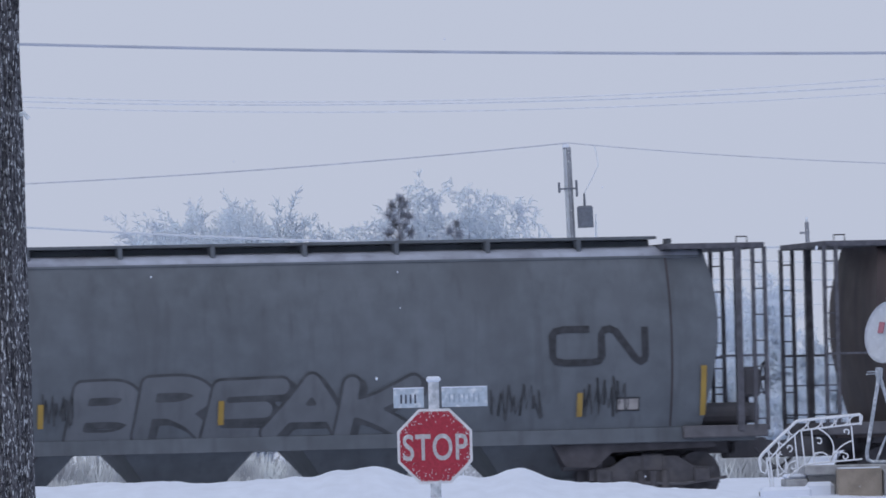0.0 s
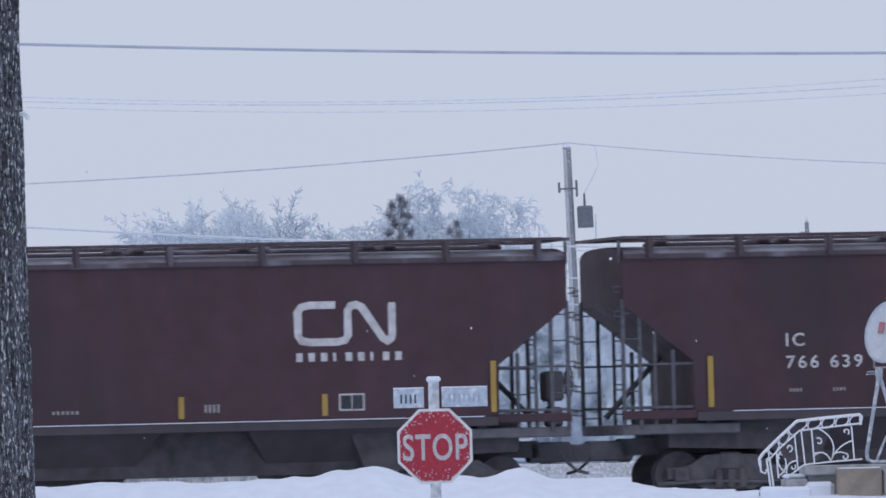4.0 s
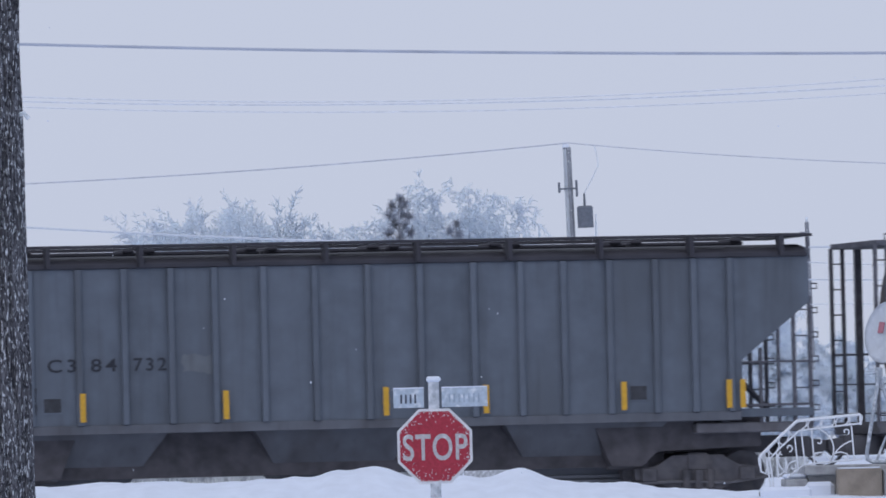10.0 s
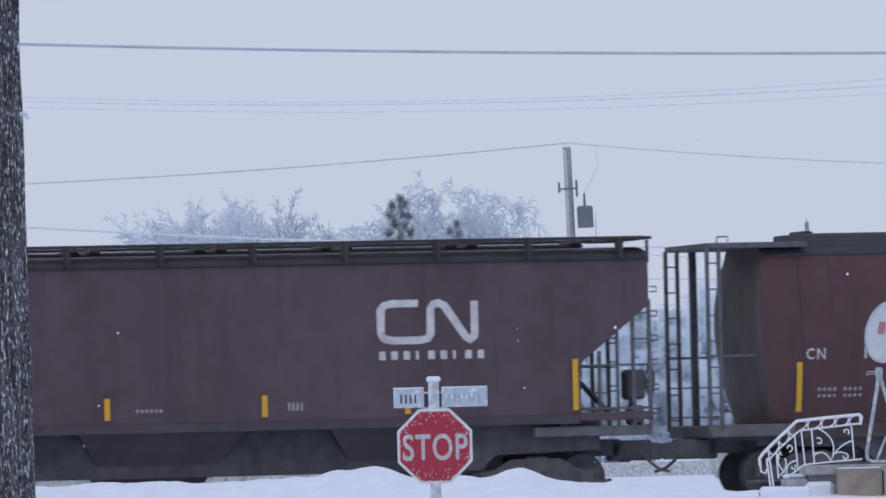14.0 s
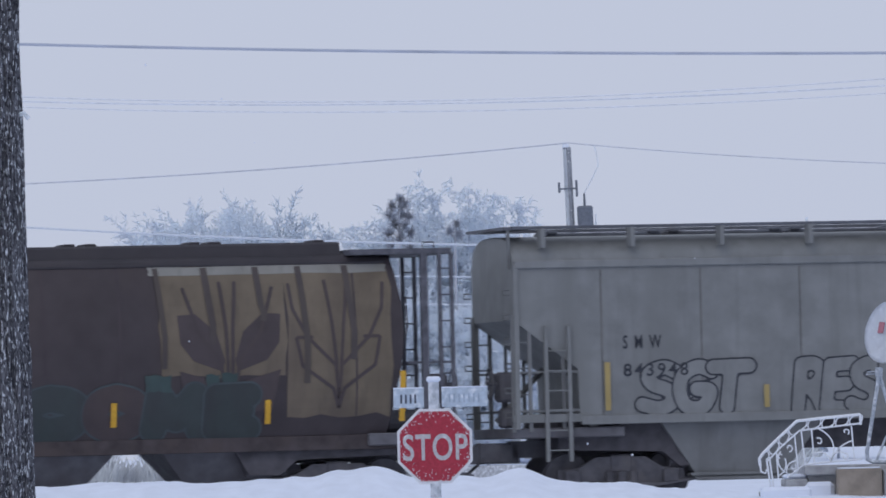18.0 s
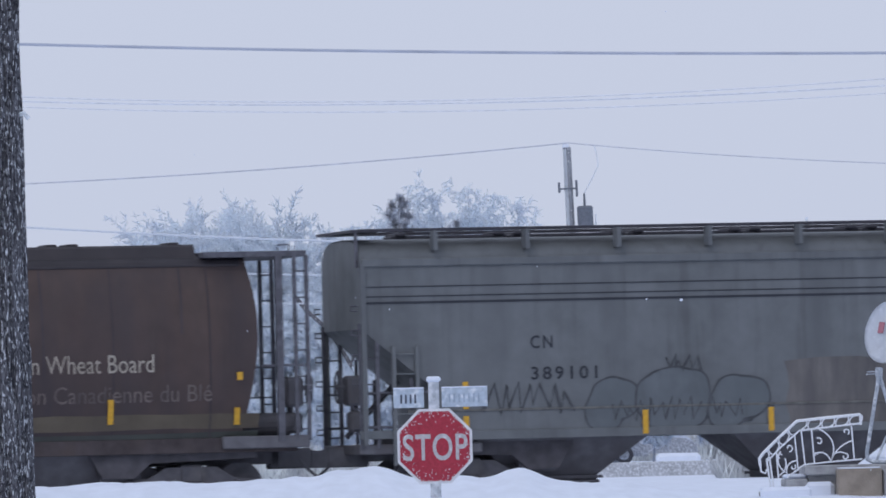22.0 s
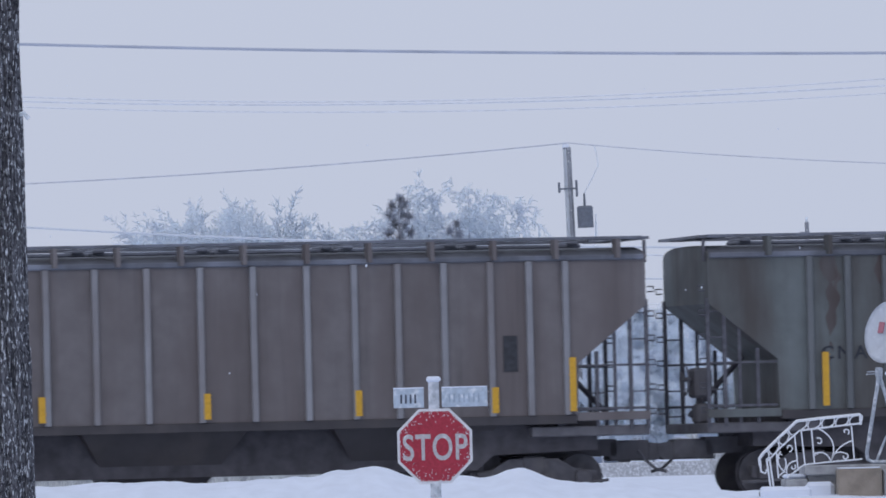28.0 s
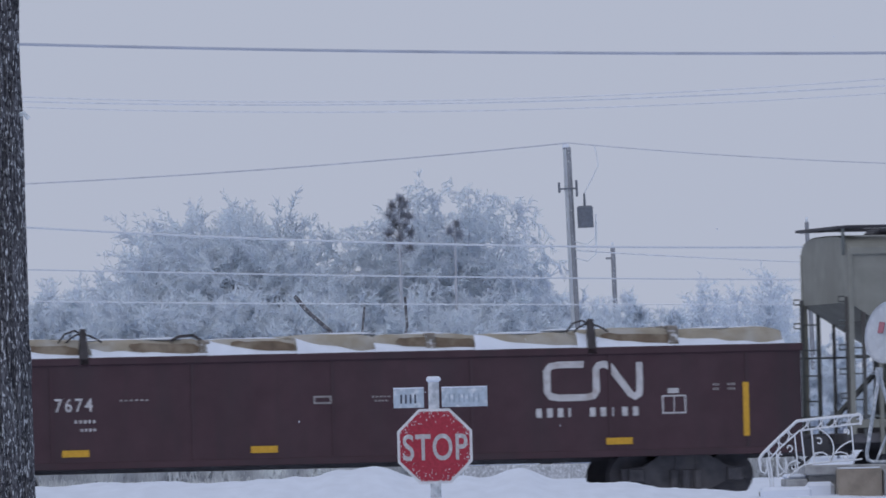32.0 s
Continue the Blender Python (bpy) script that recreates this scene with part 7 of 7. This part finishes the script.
def brush():
    """Frosted grass and scrub that shows under the train."""
    rng = random.Random(9)
    for x0, x1, y, h, count, nm in ((-11.0, 0.2, 186.0, 1.0, 5200, "dry"), (6.6, 8.6, 215.0, 0.8, 1300, "dry"), (-14.0, 0.4, 262.0, 1.2, 3200, "dry"), (0.2, 13.0, 306.0, 1.5, 3000, "dry")):
        segs = []
        for _ in range(count):
            x = rng.uniform(x0, x1)
            hh = h * rng.uniform(0.4, 1.0) * (0.75 + 0.35 * noise.noise(Vector((x * 0.9, y, 0))))
            yy = y + rng.uniform(-1.2, 1.2)
            g = ground_height(x, yy)
            lean = rng.gauss(0, 0.35) * hh
            segs.append((Vector((x, yy, g - 0.05)), Vector((x + lean, yy, g + hh)), 0.016, 0.012, 0))
        mat = surface("frosted_scrub", (0.72, 0.75, 0.82), 0.9, grain=1.2, vary=0.35, spec=0.1, through_light=0.4)
        tagged(new("frosted_brush", seg_mesh("frosted_brush", segs, mat, 3)), "frosted grass and scrub beyond the rails", "brush", kind="stuff")


def parked_car():
    """A snow-covered saloon beyond the railway."""
    g = ground_height(6.0, 300)
    body = surface("silver_car_paint", (0.36, 0.38, 0.43), 0.4, 0.2, grain=12, vary=0.1, frost=0.5)
    glass = surface("frosted_car_glass", (0.25, 0.27, 0.31), 0.3, grain=10, vary=0.1, frost=0.4)
    tyre = surface("tyre_rubber", (0.10, 0.10, 0.115), 0.85, grain=14, vary=0.2)
    car = thing("parked_car", "silver car under a layer of snow", "car", m=pose(6.35, 300, g))
    part("body", prism(fresh(), [(-2.1, 0.28), (-2.15, 0.72), (-1.75, 0.90), (0.7, 0.90), (1.75, 0.78), (2.15, 0.6), (2.2, 0.28)], -0.85, 0.85), body, car)
    part("cabin", prism(fresh(), [(-1.7, 0.88), (-1.15, 1.36), (0.1, 1.40), (0.95, 0.88)], -0.72, 0.72), body, car)
    part("side_window", prism(fresh(), [(-1.35, 0.94), (-1.05, 1.28), (0.05, 1.31), (0.62, 0.94)], -0.735, -0.715), glass, car)
    part("snow_cover", prism(fresh(), [(-1.2, 1.36), (-0.9, 1.50), (-0.1, 1.52), (0.2, 1.40)], -0.7, 0.7), SNOW, car, "snow on the roof")
    part("snow_cover", prism(fresh(), [(0.85, 0.87), (1.1, 0.97), (1.75, 0.88), (2.05, 0.68)], -0.78, 0.78), SNOW, car, "snow on the bonnet")
    for x in (-1.35, 1.40):
        for y in (-0.80, 0.66):
            wh = part("wheel", tube(fresh(), (x, y, 0.32), (x, y + 0.16, 0.32), 0.32, n=18), tyre, car)
            part("hub_cap", tube(fresh(), (x, y - 0.01, 0.32), (x, y + 0.02, 0.32), 0.19, n=12), body, wh)
    buried = thing("parked_car", "small car buried under a smooth dome of snow", "car", m=pose(4.55, 292, ground_height(4.55, 292)))
    part("body", prism(fresh(), [(-2.0, 0.25), (-2.05, 0.66), (-1.6, 0.80), (1.6, 0.78), (2.05, 0.60), (2.1, 0.25)], -0.8, 0.8), body, buried)
    for x, zc, rx, rz in ((-0.1, 0.62, 1.65, 0.86), (-1.75, 0.50, 0.75, 0.42)):
        bm = fresh()
        bmesh.ops.create_uvsphere(bm, u_segments=28, v_segments=14, radius=1.0, matrix=Matrix.Translation((x, 0, zc)) @ Matrix.Diagonal((rx, 0.86, rz, 1)))
        part("snow_cover", bm, SNOW, buried, "smooth dome of snow", smooth=True)
    for x in (-1.3, 1.3):
        wh = part("wheel", tube(fresh(), (x, -0.84, 0.31), (x, -0.68, 0.31), 0.31, n=18), tyre, buried)
        part("hub_cap", tube(fresh(), (x, -0.86, 0.31), (x, -0.82, 0.31), 0.18, n=12), body, wh)
    block = finish("snow_pile", box(fresh(), -0.6, 0.6, -0.5, 0.5, 0, 0.62, 0.09), SNOW)
    block.matrix_basis = pose(6.25, 238, ground_height(6.25, 238) - 0.06)
    tagged(block, "squared pile of cleared snow", "snow pile")
    kerb = finish("low_wall", box(fresh(), -4.6, 3.2, -0.15, 0.15, 0, 0.42, 0.03), surface("snowy_concrete", (0.42, 0.44, 0.48), 0.85, grain=5, vary=0.2, frost=0.5))
    kerb.matrix_basis = pose(5.0, 226, ground_height(5.0, 226) - 0.05)
    tagged(kerb, "low snow-dusted concrete wall", "wall")


def scroll(cx, cz, r, start, sweep, n=14, shrink=0.35):
    """A flat iron curl."""
    return [(cx + r * (1 - (1 - shrink) * k / n) * math.cos(start + sweep * k / n), 0, cz + r * (1 - (1 - shrink) * k / n) * math.sin(start + sweep * k / n)) for k in range(n + 1)]


def bow(a, b, bend, n=10):
    """A bowed bar from a to b."""
    ax, az = a
    bx, bz = b
    nx, nz = -(bz - az), bx - ax
    return [(ax + (bx - ax) * k / n + nx * bend * 4 * (k / n) * (1 - k / n), 0, az + (bz - az) * k / n + nz * bend * 4 * (k / n) * (1 - k / n)) for k in range(n + 1)]


def porch():
    concrete = surface("porch_concrete", (0.34, 0.35, 0.37), 0.85, grain=6, vary=0.2, stain=(0.24, 0.24, 0.25), stain_scale=2.5, bump=0.4)
    brown = surface("weathered_block", (0.27, 0.235, 0.20), 0.85, grain=5, vary=0.2, stain=(0.18, 0.16, 0.14), stain_scale=3.0, bump=0.4)
    house = thing("porch", "grey concrete porch landing with snowy steps", "porch", m=pose(0, 123.0, 0))
    part("landing", box(fresh(), 4.99, 9.0, -0.3, 1.7, 1.95, 2.085, 0.015), concrete, house)
    part("foundation", box(fresh(), 5.05, 8.95, -0.2, 1.6, 0.2, 1.95), concrete, house)
    part("step", box(fresh(), 4.72, 5.03, -0.3, 1.5, 0.3, 1.90, 0.015), concrete, house)
    part("step", box(fresh(), 4.40, 4.72, -0.3, 1.5, 0.3, 1.73, 0.015), concrete, house)
    part("snow_cover", box(fresh(), 4.74, 5.06, 0.05, 1.5, 1.90, 1.97, 0.03), SNOW, house, "snow on the step")
    part("snow_cover", box(fresh(), 4.42, 4.74, 0.05, 1.5, 1.73, 1.80, 0.03), SNOW, house, "snow on the step")
    part("snow_cover", box(fresh(), 4.36, 5.10, -0.42, -0.28, 1.0, 1.80, 0.05), SNOW, house, "snow heaped against the steps")
    part("snow_cover", box(fresh(), 4.98, 5.40, -0.40, -0.26, 1.0, 1.86, 0.06), SNOW, house, "snow heaped against the steps")
    part("pedestal", box(fresh(), 5.42, 6.04, -0.95, -0.32, 0.3, 2.03, 0.02), brown, house, "brown weathered block")
    part("pedestal", box(fresh(), 6.06, 6.9, -0.90, -0.32, 0.3, 2.02, 0.02), concrete, house)
    part("snow_cover", box(fresh(), 5.44, 6.02, -0.93, -0.34, 2.03, 2.05, 0.008), SNOW, house)
    iron = surface("white_ironwork", (0.74, 0.77, 0.83), 0.6, grain=30, vary=0.08, frost=0.2)
    rail = thing("porch_railing", "white wrought-iron stair railing with scrolls and frost", "railing", m=pose(0, 122.75, 0))

    def bar(name, pts, r):
        part(name, rod(fresh(), [(x, 0, z) for x, z in pts] if len(pts[0]) == 2 else pts, r, 6), iron, rail)
    bar("top_rail", [(4.37, 2.10), (4.36, 2.20), (4.42, 2.28), (4.62, 2.47), (4.90, 2.715), (5.30, 2.75), (5.79, 2.785)], 0.022)
    bar("second_rail", [(4.47, 2.16), (4.66, 2.35), (4.93, 2.58), (5.30, 2.615), (5.78, 2.66)], 0.013)
    bar("rail_end", [(5.79, 2.785), (5.79, 2.64)], 0.018)
    bar("bottom_curl", [(4.37, 2.12), (4.38, 2.02), (4.44, 1.99), (4.46, 2.05)], 0.014)
    bar("newel", [(4.46, 2.20), (4.52, 1.70)], 0.014)
    bar("newel", [(4.50, 2.22), (4.56, 1.72)], 0.014)
    for x0, z0, x1, z1 in ((4.60, 2.30, 4.62, 1.92), (4.86, 2.54, 4.90, 2.02), (4.955, 2.58, 5.00, 2.08), (5.10, 2.60, 5.13, 2.11), (5.66, 2.63, 5.69, 2.15)):
        bar("upright", [(x0, z0), (x1, z1)], 0.011)
    bar("lower_rail", [(4.74, 1.92), (4.98, 2.10), (5.40, 2.135), (5.80, 2.16)], 0.012)
    # infill scrolls
    for pts in (bow((5.12, 2.24), (5.36, 2.14), 0.28), bow((5.36, 2.14), (5.20, 2.60), -0.24), bow((5.36, 2.14), (5.66, 2.42), 0.12), bow((5.36, 2.14), (5.58, 2.24), 0.30), bow((4.62, 1.95), (4.72, 2.20), -0.2),
                bow((4.72, 2.0), (4.66, 2.30), 0.22), bow((4.74, 1.98), (4.88, 2.16), 0.25)):
        bar("iron_curve", pts, 0.010)
    for cx, cz, r, st, sw in ((5.20, 2.42, 0.055, 2.2, -5.0), (5.58, 2.55, 0.05, -1.0, 5.0), (5.56, 2.20, 0.05, 1.2, -5.0), (5.15, 2.24, 0.03, 0.0, 5.0), (4.78, 2.34, 0.055, -1.5, 5.0), (4.64, 2.22, 0.045, 0.5, 4.8), (4.83, 2.07, 0.04, 1.0, -5.0)):
        bar("iron_scroll", scroll(cx, cz, r, st, sw), 0.010)
    for k in range(9):
        f = k / 8
        x = 4.96 + 0.78 * f
        bar("frieze_curl", bow((x, 2.60 + 0.05 * f), (x + 0.07, 2.73 + 0.045 * f), 0.25 if k % 2 else -0.25, 6), 0.009)
    for k in range(6):
        f = k / 5
        x, z = 4.47 + 0.36 * f, 2.19 + 0.33 * f
        bar("frieze_curl", bow((x, z), (x - 0.02, z + 0.12), 0.3 if k % 2 else -0.3, 6), 0.009)
    dish()
    drift()


def dish():
    white = surface("dish_enamel", (0.70, 0.73, 0.78), 0.5, grain=10, vary=0.05, frost=0.25)
    red = surface("dish_badge_red", (0.42, 0.17, 0.21), 0.5, grain=10, vary=0.1)
    steel = surface("galvanised_tube", (0.36, 0.40, 0.46), 0.5, 0.4, grain=20, vary=0.15, frost=0.35)
    d = thing("satellite_dish", "white oval satellite dish on a tube stand", "satellite dish", m=pose(0, 122.8, 0))
    bm = fresh()
    rings = []
    for k in range(9):
        f = k / 8
        ring = []
        for j in range(32):
            a = 2 * math.pi * j / 32
            ring.append(bm.verts.new((0.40 * f * math.cos(a), -0.02 - 0.10 * f * f, 0.45 * f * math.sin(a))) if k else None)
        rings.append(ring)
    mid = bm.verts.new((0, -0.02, 0))
    for j in range(32):
        bm.faces.new((mid, rings[1][j], rings[1][(j + 1) % 32]))
    for a, b in zip(rings[1:], rings[2:]):
        for j in range(32):
            bm.faces.new((a[j], b[j], b[(j + 1) % 32], a[(j + 1) % 32]))
    bmesh.ops.solidify(bm, geom=bm.faces[:], thickness=0.015)
    bmesh.ops.recalc_face_normals(bm, faces=bm.faces[:])
    ob = part("reflector", bm, white, d, smooth=True)
    ob.matrix_basis = Matrix.Translation((6.27, 0, 3.91)) @ pose(0, 0, 0, -12, 6, -42)
    badge = part("badge", box(fresh(), -0.055, 0.055, -0.062, -0.054, -0.085, 0.075, 0.01), red, ob)
    badge.matrix_basis = pose(-0.15, -0.015, 0.06, 0, 0, -8)
    part("clamp", box(fresh(), 6.02, 6.12, -0.02, 0.10, 3.30, 3.44, 0.015), steel, d)
    part("clamp_bolt", rod(fresh(), [(5.90, 0, 3.38), (6.06, 0, 3.385)], 0.008, 5), steel, d)
    part("clamp_bolt", rod(fresh(), [(5.89, 0, 3.345), (6.06, 0, 3.35)], 0.008, 5), steel, d)
    part("stand_tube", rod(fresh(), [(6.06, 0, 3.42), (6.045, 0, 3.2), (5.87, 0, 2.25), (5.88, 0, 2.15), (5.95, 0, 2.115), (6.6, 0, 2.10)], 0.028, 8), steel, d)
    part("stand_tube", rod(fresh(), [(6.07, 0.05, 3.35), (6.20, 0.1, 2.9), (6.42, 0.2, 2.10)], 0.026, 8), steel, d)
    part("stand_brace", rod(fresh(), [(6.00, 0.02, 2.12), (6.12, 0.05, 2.4), (6.30, 0.1, 2.75)], 0.018, 6), steel, d)
    part("feed_tip", rod(fresh(), [(6.21, -0.1, 4.30), (6.21, -0.1, 4.42)], 0.02, 6), steel, d)


def drift():
    """Snow lying round the porch."""
    verts, nx, ny = [], 60, 30
    for j in range(ny):
        for i in range(nx):
            x, y = 3.2 + 7 * i / (nx - 1), 118.5 + 6.5 * j / (ny - 1)
            edge = smooth_step(0, 0.12, i / (nx - 1)) * smooth_step(0, 0.3, j / (ny - 1)) * (1 - smooth_step(0.93, 1.0, j / (ny - 1))) * (1 - smooth_step(0.9, 1, i / (nx - 1)))
            g = ground_height(x, y) - 0.05
            verts.append((x, y, g + (1.64 + 0.10 * noise.noise(Vector((x * 1.1, y * 1.1, 2))) - g) * edge))
    faces = [(j * nx + i, j * nx + i + 1, (j + 1) * nx + i + 1, (j + 1) * nx + i) for j in range(ny - 1) for i in range(nx - 1)]
    me = bpy.data.meshes.new("snow_drift")
    me.from_pydata(verts, [], faces)
    me.polygons.foreach_set("use_smooth", [True] * len(faces))
    me.materials.append(SNOW)
    tagged(new("snow_drift", me), "snow drifted round the porch steps", "snow drift", kind="structure")


def gondola_load():
    """Tan wrapped bundles under snow, tied down between stakes."""
    wrap = surface("tan_wrapping", (0.33, 0.30, 0.245), 0.75, grain=4, vary=0.12, stain=(0.50, 0.51, 0.53), stain_scale=1.6, stain_at=(0.45, 0.8))
    worn = surface("torn_brown_wrapping", (0.17, 0.13, 0.095), 0.8, grain=5, vary=0.25, stain=(0.33, 0.29, 0.23), stain_scale=3.0, stain_at=(0.5, 0.8))
    dark = surface("dark_stake", (0.06, 0.055, 0.06), 0.7, grain=8, vary=0.3)
    car, front = GONDOLA[0]
    rng = random.Random(31)
    edges = (0.3, 2.2, 4.05, 5.9, 7.7, 9.1, 10.7, 12.75, 14.6, 16.7)
    for k, (a, b) in enumerate(zip(edges, edges[1:])):
        h = 3.03 + 0.03 * math.sin(k * 2.1)
        bm = fresh()
        prof = [(-1.40, 1.0), (-1.40, 2.80), (-1.36, h - 0.10), (-1.24, h - 0.02), (-0.95, h), (0.95, h), (1.24, h - 0.02), (1.40, h - 0.12), (1.40, 1.0)]
        n, rings = 10, []
        for i in range(n + 1):
            f = i / n
            dz = -0.05 * (2 * abs(f - 0.5)) ** 6 + 0.02 * noise.noise(Vector((f * 3, k * 2.0, 0)))
            rings.append([bm.verts.new((-(a + (b - a) * f), y, z + (dz if z > 2.85 else 0))) for y, z in prof])
        for r0, r1 in zip(rings, rings[1:]):
            for i in range(len(prof) - 1):
                bm.faces.new((r0[i], r0[i + 1], r1[i + 1], r1[i]))
        bm.faces.new(rings[0])
        bm.faces.new(rings[-1][::-1])
        bmesh.ops.recalc_face_normals(bm, faces=bm.faces[:])
        auto_smooth(part("wrapped_bundle", bm, wrap, car, "tan wrapped bundle"), 55)
        # a torn brown stretch of the wrapping
        if k in (1, 3, 5, 6, 7):
            c, hw = a + (b - a) * rng.uniform(0.35, 0.5), (b - a) * rng.uniform(0.28, 0.42)
            poly = [(c + hw * math.copysign(abs(math.cos(t)) ** 0.5, math.cos(t)) + rng.uniform(-0.04, 0.04), 2.86 + 0.085 * math.copysign(abs(math.sin(t)) ** 0.6, math.sin(t)) + rng.uniform(-0.015, 0.015) + 0.04 * math.cos(t)) for t in [2 * math.pi * q / 20 for q in range(20)]]
            bm = fresh()
            bm.faces.new([bm.verts.new((-s, -1.406 + 0.3 * max(0, z - 2.86) ** 1.2, z)) for s, z in poly])
            bmesh.ops.triangulate(bm, faces=bm.faces[:])
            part("torn_wrapping", bm, worn, car, "brown torn wrapping")
        # snow drifted on the rail against the bundle, deepest at its rear
        bm = fresh()
        n, rows = 18, []
        for i in range(n + 1):
            f = i / n
            x = a - 0.02 + (b - a + 0.04) * f
            deep = 0.07 + 0.22 * f ** 2.2 * (1 if k % 3 else 0.5) + 0.05 * noise.noise(Vector((x * 2.2, k, 0)))
            rows.append([bm.verts.new((-x, y, z)) for y, z in ((-1.55, 2.70), (-1.52, 2.72 + 0.25 * deep), (-1.45, 2.70 + 0.75 * deep), (-1.395, 2.70 + deep), (-1.37, 2.70 + deep * 0.98))])
        for r0, r1 in zip(rows, rows[1:]):
            for i in range(4):
                bm.faces.new((r0[i], r0[i + 1], r1[i + 1], r1[i]))
        bmesh.ops.recalc_face_normals(bm, faces=bm.faces[:])
        part("snow_cover", bm, SNOW, car, "wind-packed snow", smooth=True)
        for _ in range(2):
            # thin cushions of snow on top
            bm = fresh()
            c, q = a + (b - a) * rng.uniform(0.2, 0.8), rng.uniform(0.3, 0.7)
            bmesh.ops.create_uvsphere(bm, u_segments=14, v_segments=8, radius=1.0, matrix=Matrix.Translation((-c, rng.uniform(-0.8, 0.2), h - 0.01)) @ Matrix.Diagonal((q, 0.6, 0.035, 1)))
            part("snow_cover", bm, SNOW, car, "thin cushion of snow", smooth=True)
    for s in (3.8, 12.9):
        part("stake", prism(fresh(), [(-s - 0.10, 2.60), (-s + 0.07, 2.60), (-s + 0.05, 2.95), (-s + 0.02, 3.22), (-s - 0.06, 3.22), (-s - 0.08, 2.95)], -1.56, -1.42), dark, car, "dark steel stake")
        for dx, top in ((0.42, 3.20), (0.28, 3.13), (-0.34, 3.10)):
            part("tie_chain", rod(fresh(), [(-s, -1.44, 3.12), (-s - dx * 0.35, -1.40, top), (-s - dx * 0.75, -1.36, top - 0.06), (-s - dx, -1.30, 2.99)], 0.018, 5), dark, car)
    part("tie_chain", rod(fresh(), [(-10.75, -1.40, 2.95), (-10.95, -1.40, 3.08), (-11.2, -1.38, 3.06), (-11.35, -1.36, 2.98)], 0.028, 5), dark, car)
    for s in (10.75, 6.7, 2.3):
        part("cross_timber", box(fresh(), -s - 0.09, -s + 0.09, -1.45, 1.45, 2.60, 3.10 - 0.01 * s, 0.02), surface("weathered_timber", (0.20, 0.18, 0.16), 0.85, grain=6, vary=0.3, frost=0.3), car, "grey timber bearer")


def snowfall():
    """Scattered flakes, one loose cloud that sinks and drifts."""
    rng = random.Random(77)
    bm = fresh()
    for _ in range(520):
        y = rng.uniform(38, 118)
        half = 0.07 * y
        x = rng.uniform(-half - 14, half)
        z = rng.uniform(0.8, 48)
        r = rng.uniform(0.005, 0.011)
        bmesh.ops.create_icosphere(bm, subdivisions=1, radius=r, matrix=Matrix.Translation((x, y, z)) @ Matrix.Diagonal((1, 1, rng.uniform(0.6, 1.4), 1)))
    flakes = finish("falling_snow", bm, SNOW)
    tagged(flakes, "sparse drifting flakes of falling snow", "snowfall", kind="stuff")
    return flakes


FLAKES = snowfall()
gondola_load()
stop_sign()
street_tree()
wires()
utility_pole()
grove()
bushes()
pine()
leaning_stem()
brush()
parked_car()
porch()

# ---- what moves ----
SPEED, GAIN = 12.805, 0.0064


def run(t):
    return SPEED * t + 0.5 * GAIN * t * t


def motions():
    walk(FLAKES, [(float(t), pose(0.42 * t, 0, -1.25 * t)) for t in range(0, 33, 4)])
    heading = math.degrees(TURN)
    for car, front in CARS:
        rows = []
        for k in range(0, 33, 4):
            p = TRACK + ALONG * (front + run(k))
            rows.append((float(k), pose(p.x, p.y, RAIL, 0, 0, heading)))
        walk(car, rows)
    for ws, dx, start in WHEELS:
        # the wheels are seen turning from 12 m before the middle of the view to 12 m past it
        t0 = max(0.0, (-12 - start) / SPEED)
        t1 = min(CLIP, (12 - start) / SPEED)
        if t1 <= t0:
            continue
        rows, t = [], t0
        if t0 > 0:
            rows.append((0.0, pose(dx, 0, 0.43)))
        while t < t1:
            rows.append((t, Matrix.Translation((dx, 0, 0.43)) @ Matrix.Rotation((run(t) - run(t0)) / 0.43, 4, "Y")))
            t += 1 / 30
        rows.append((CLIP + 0.01, rows[-1][1])) if t1 < CLIP else None
        walk(ws, rows)


motions()
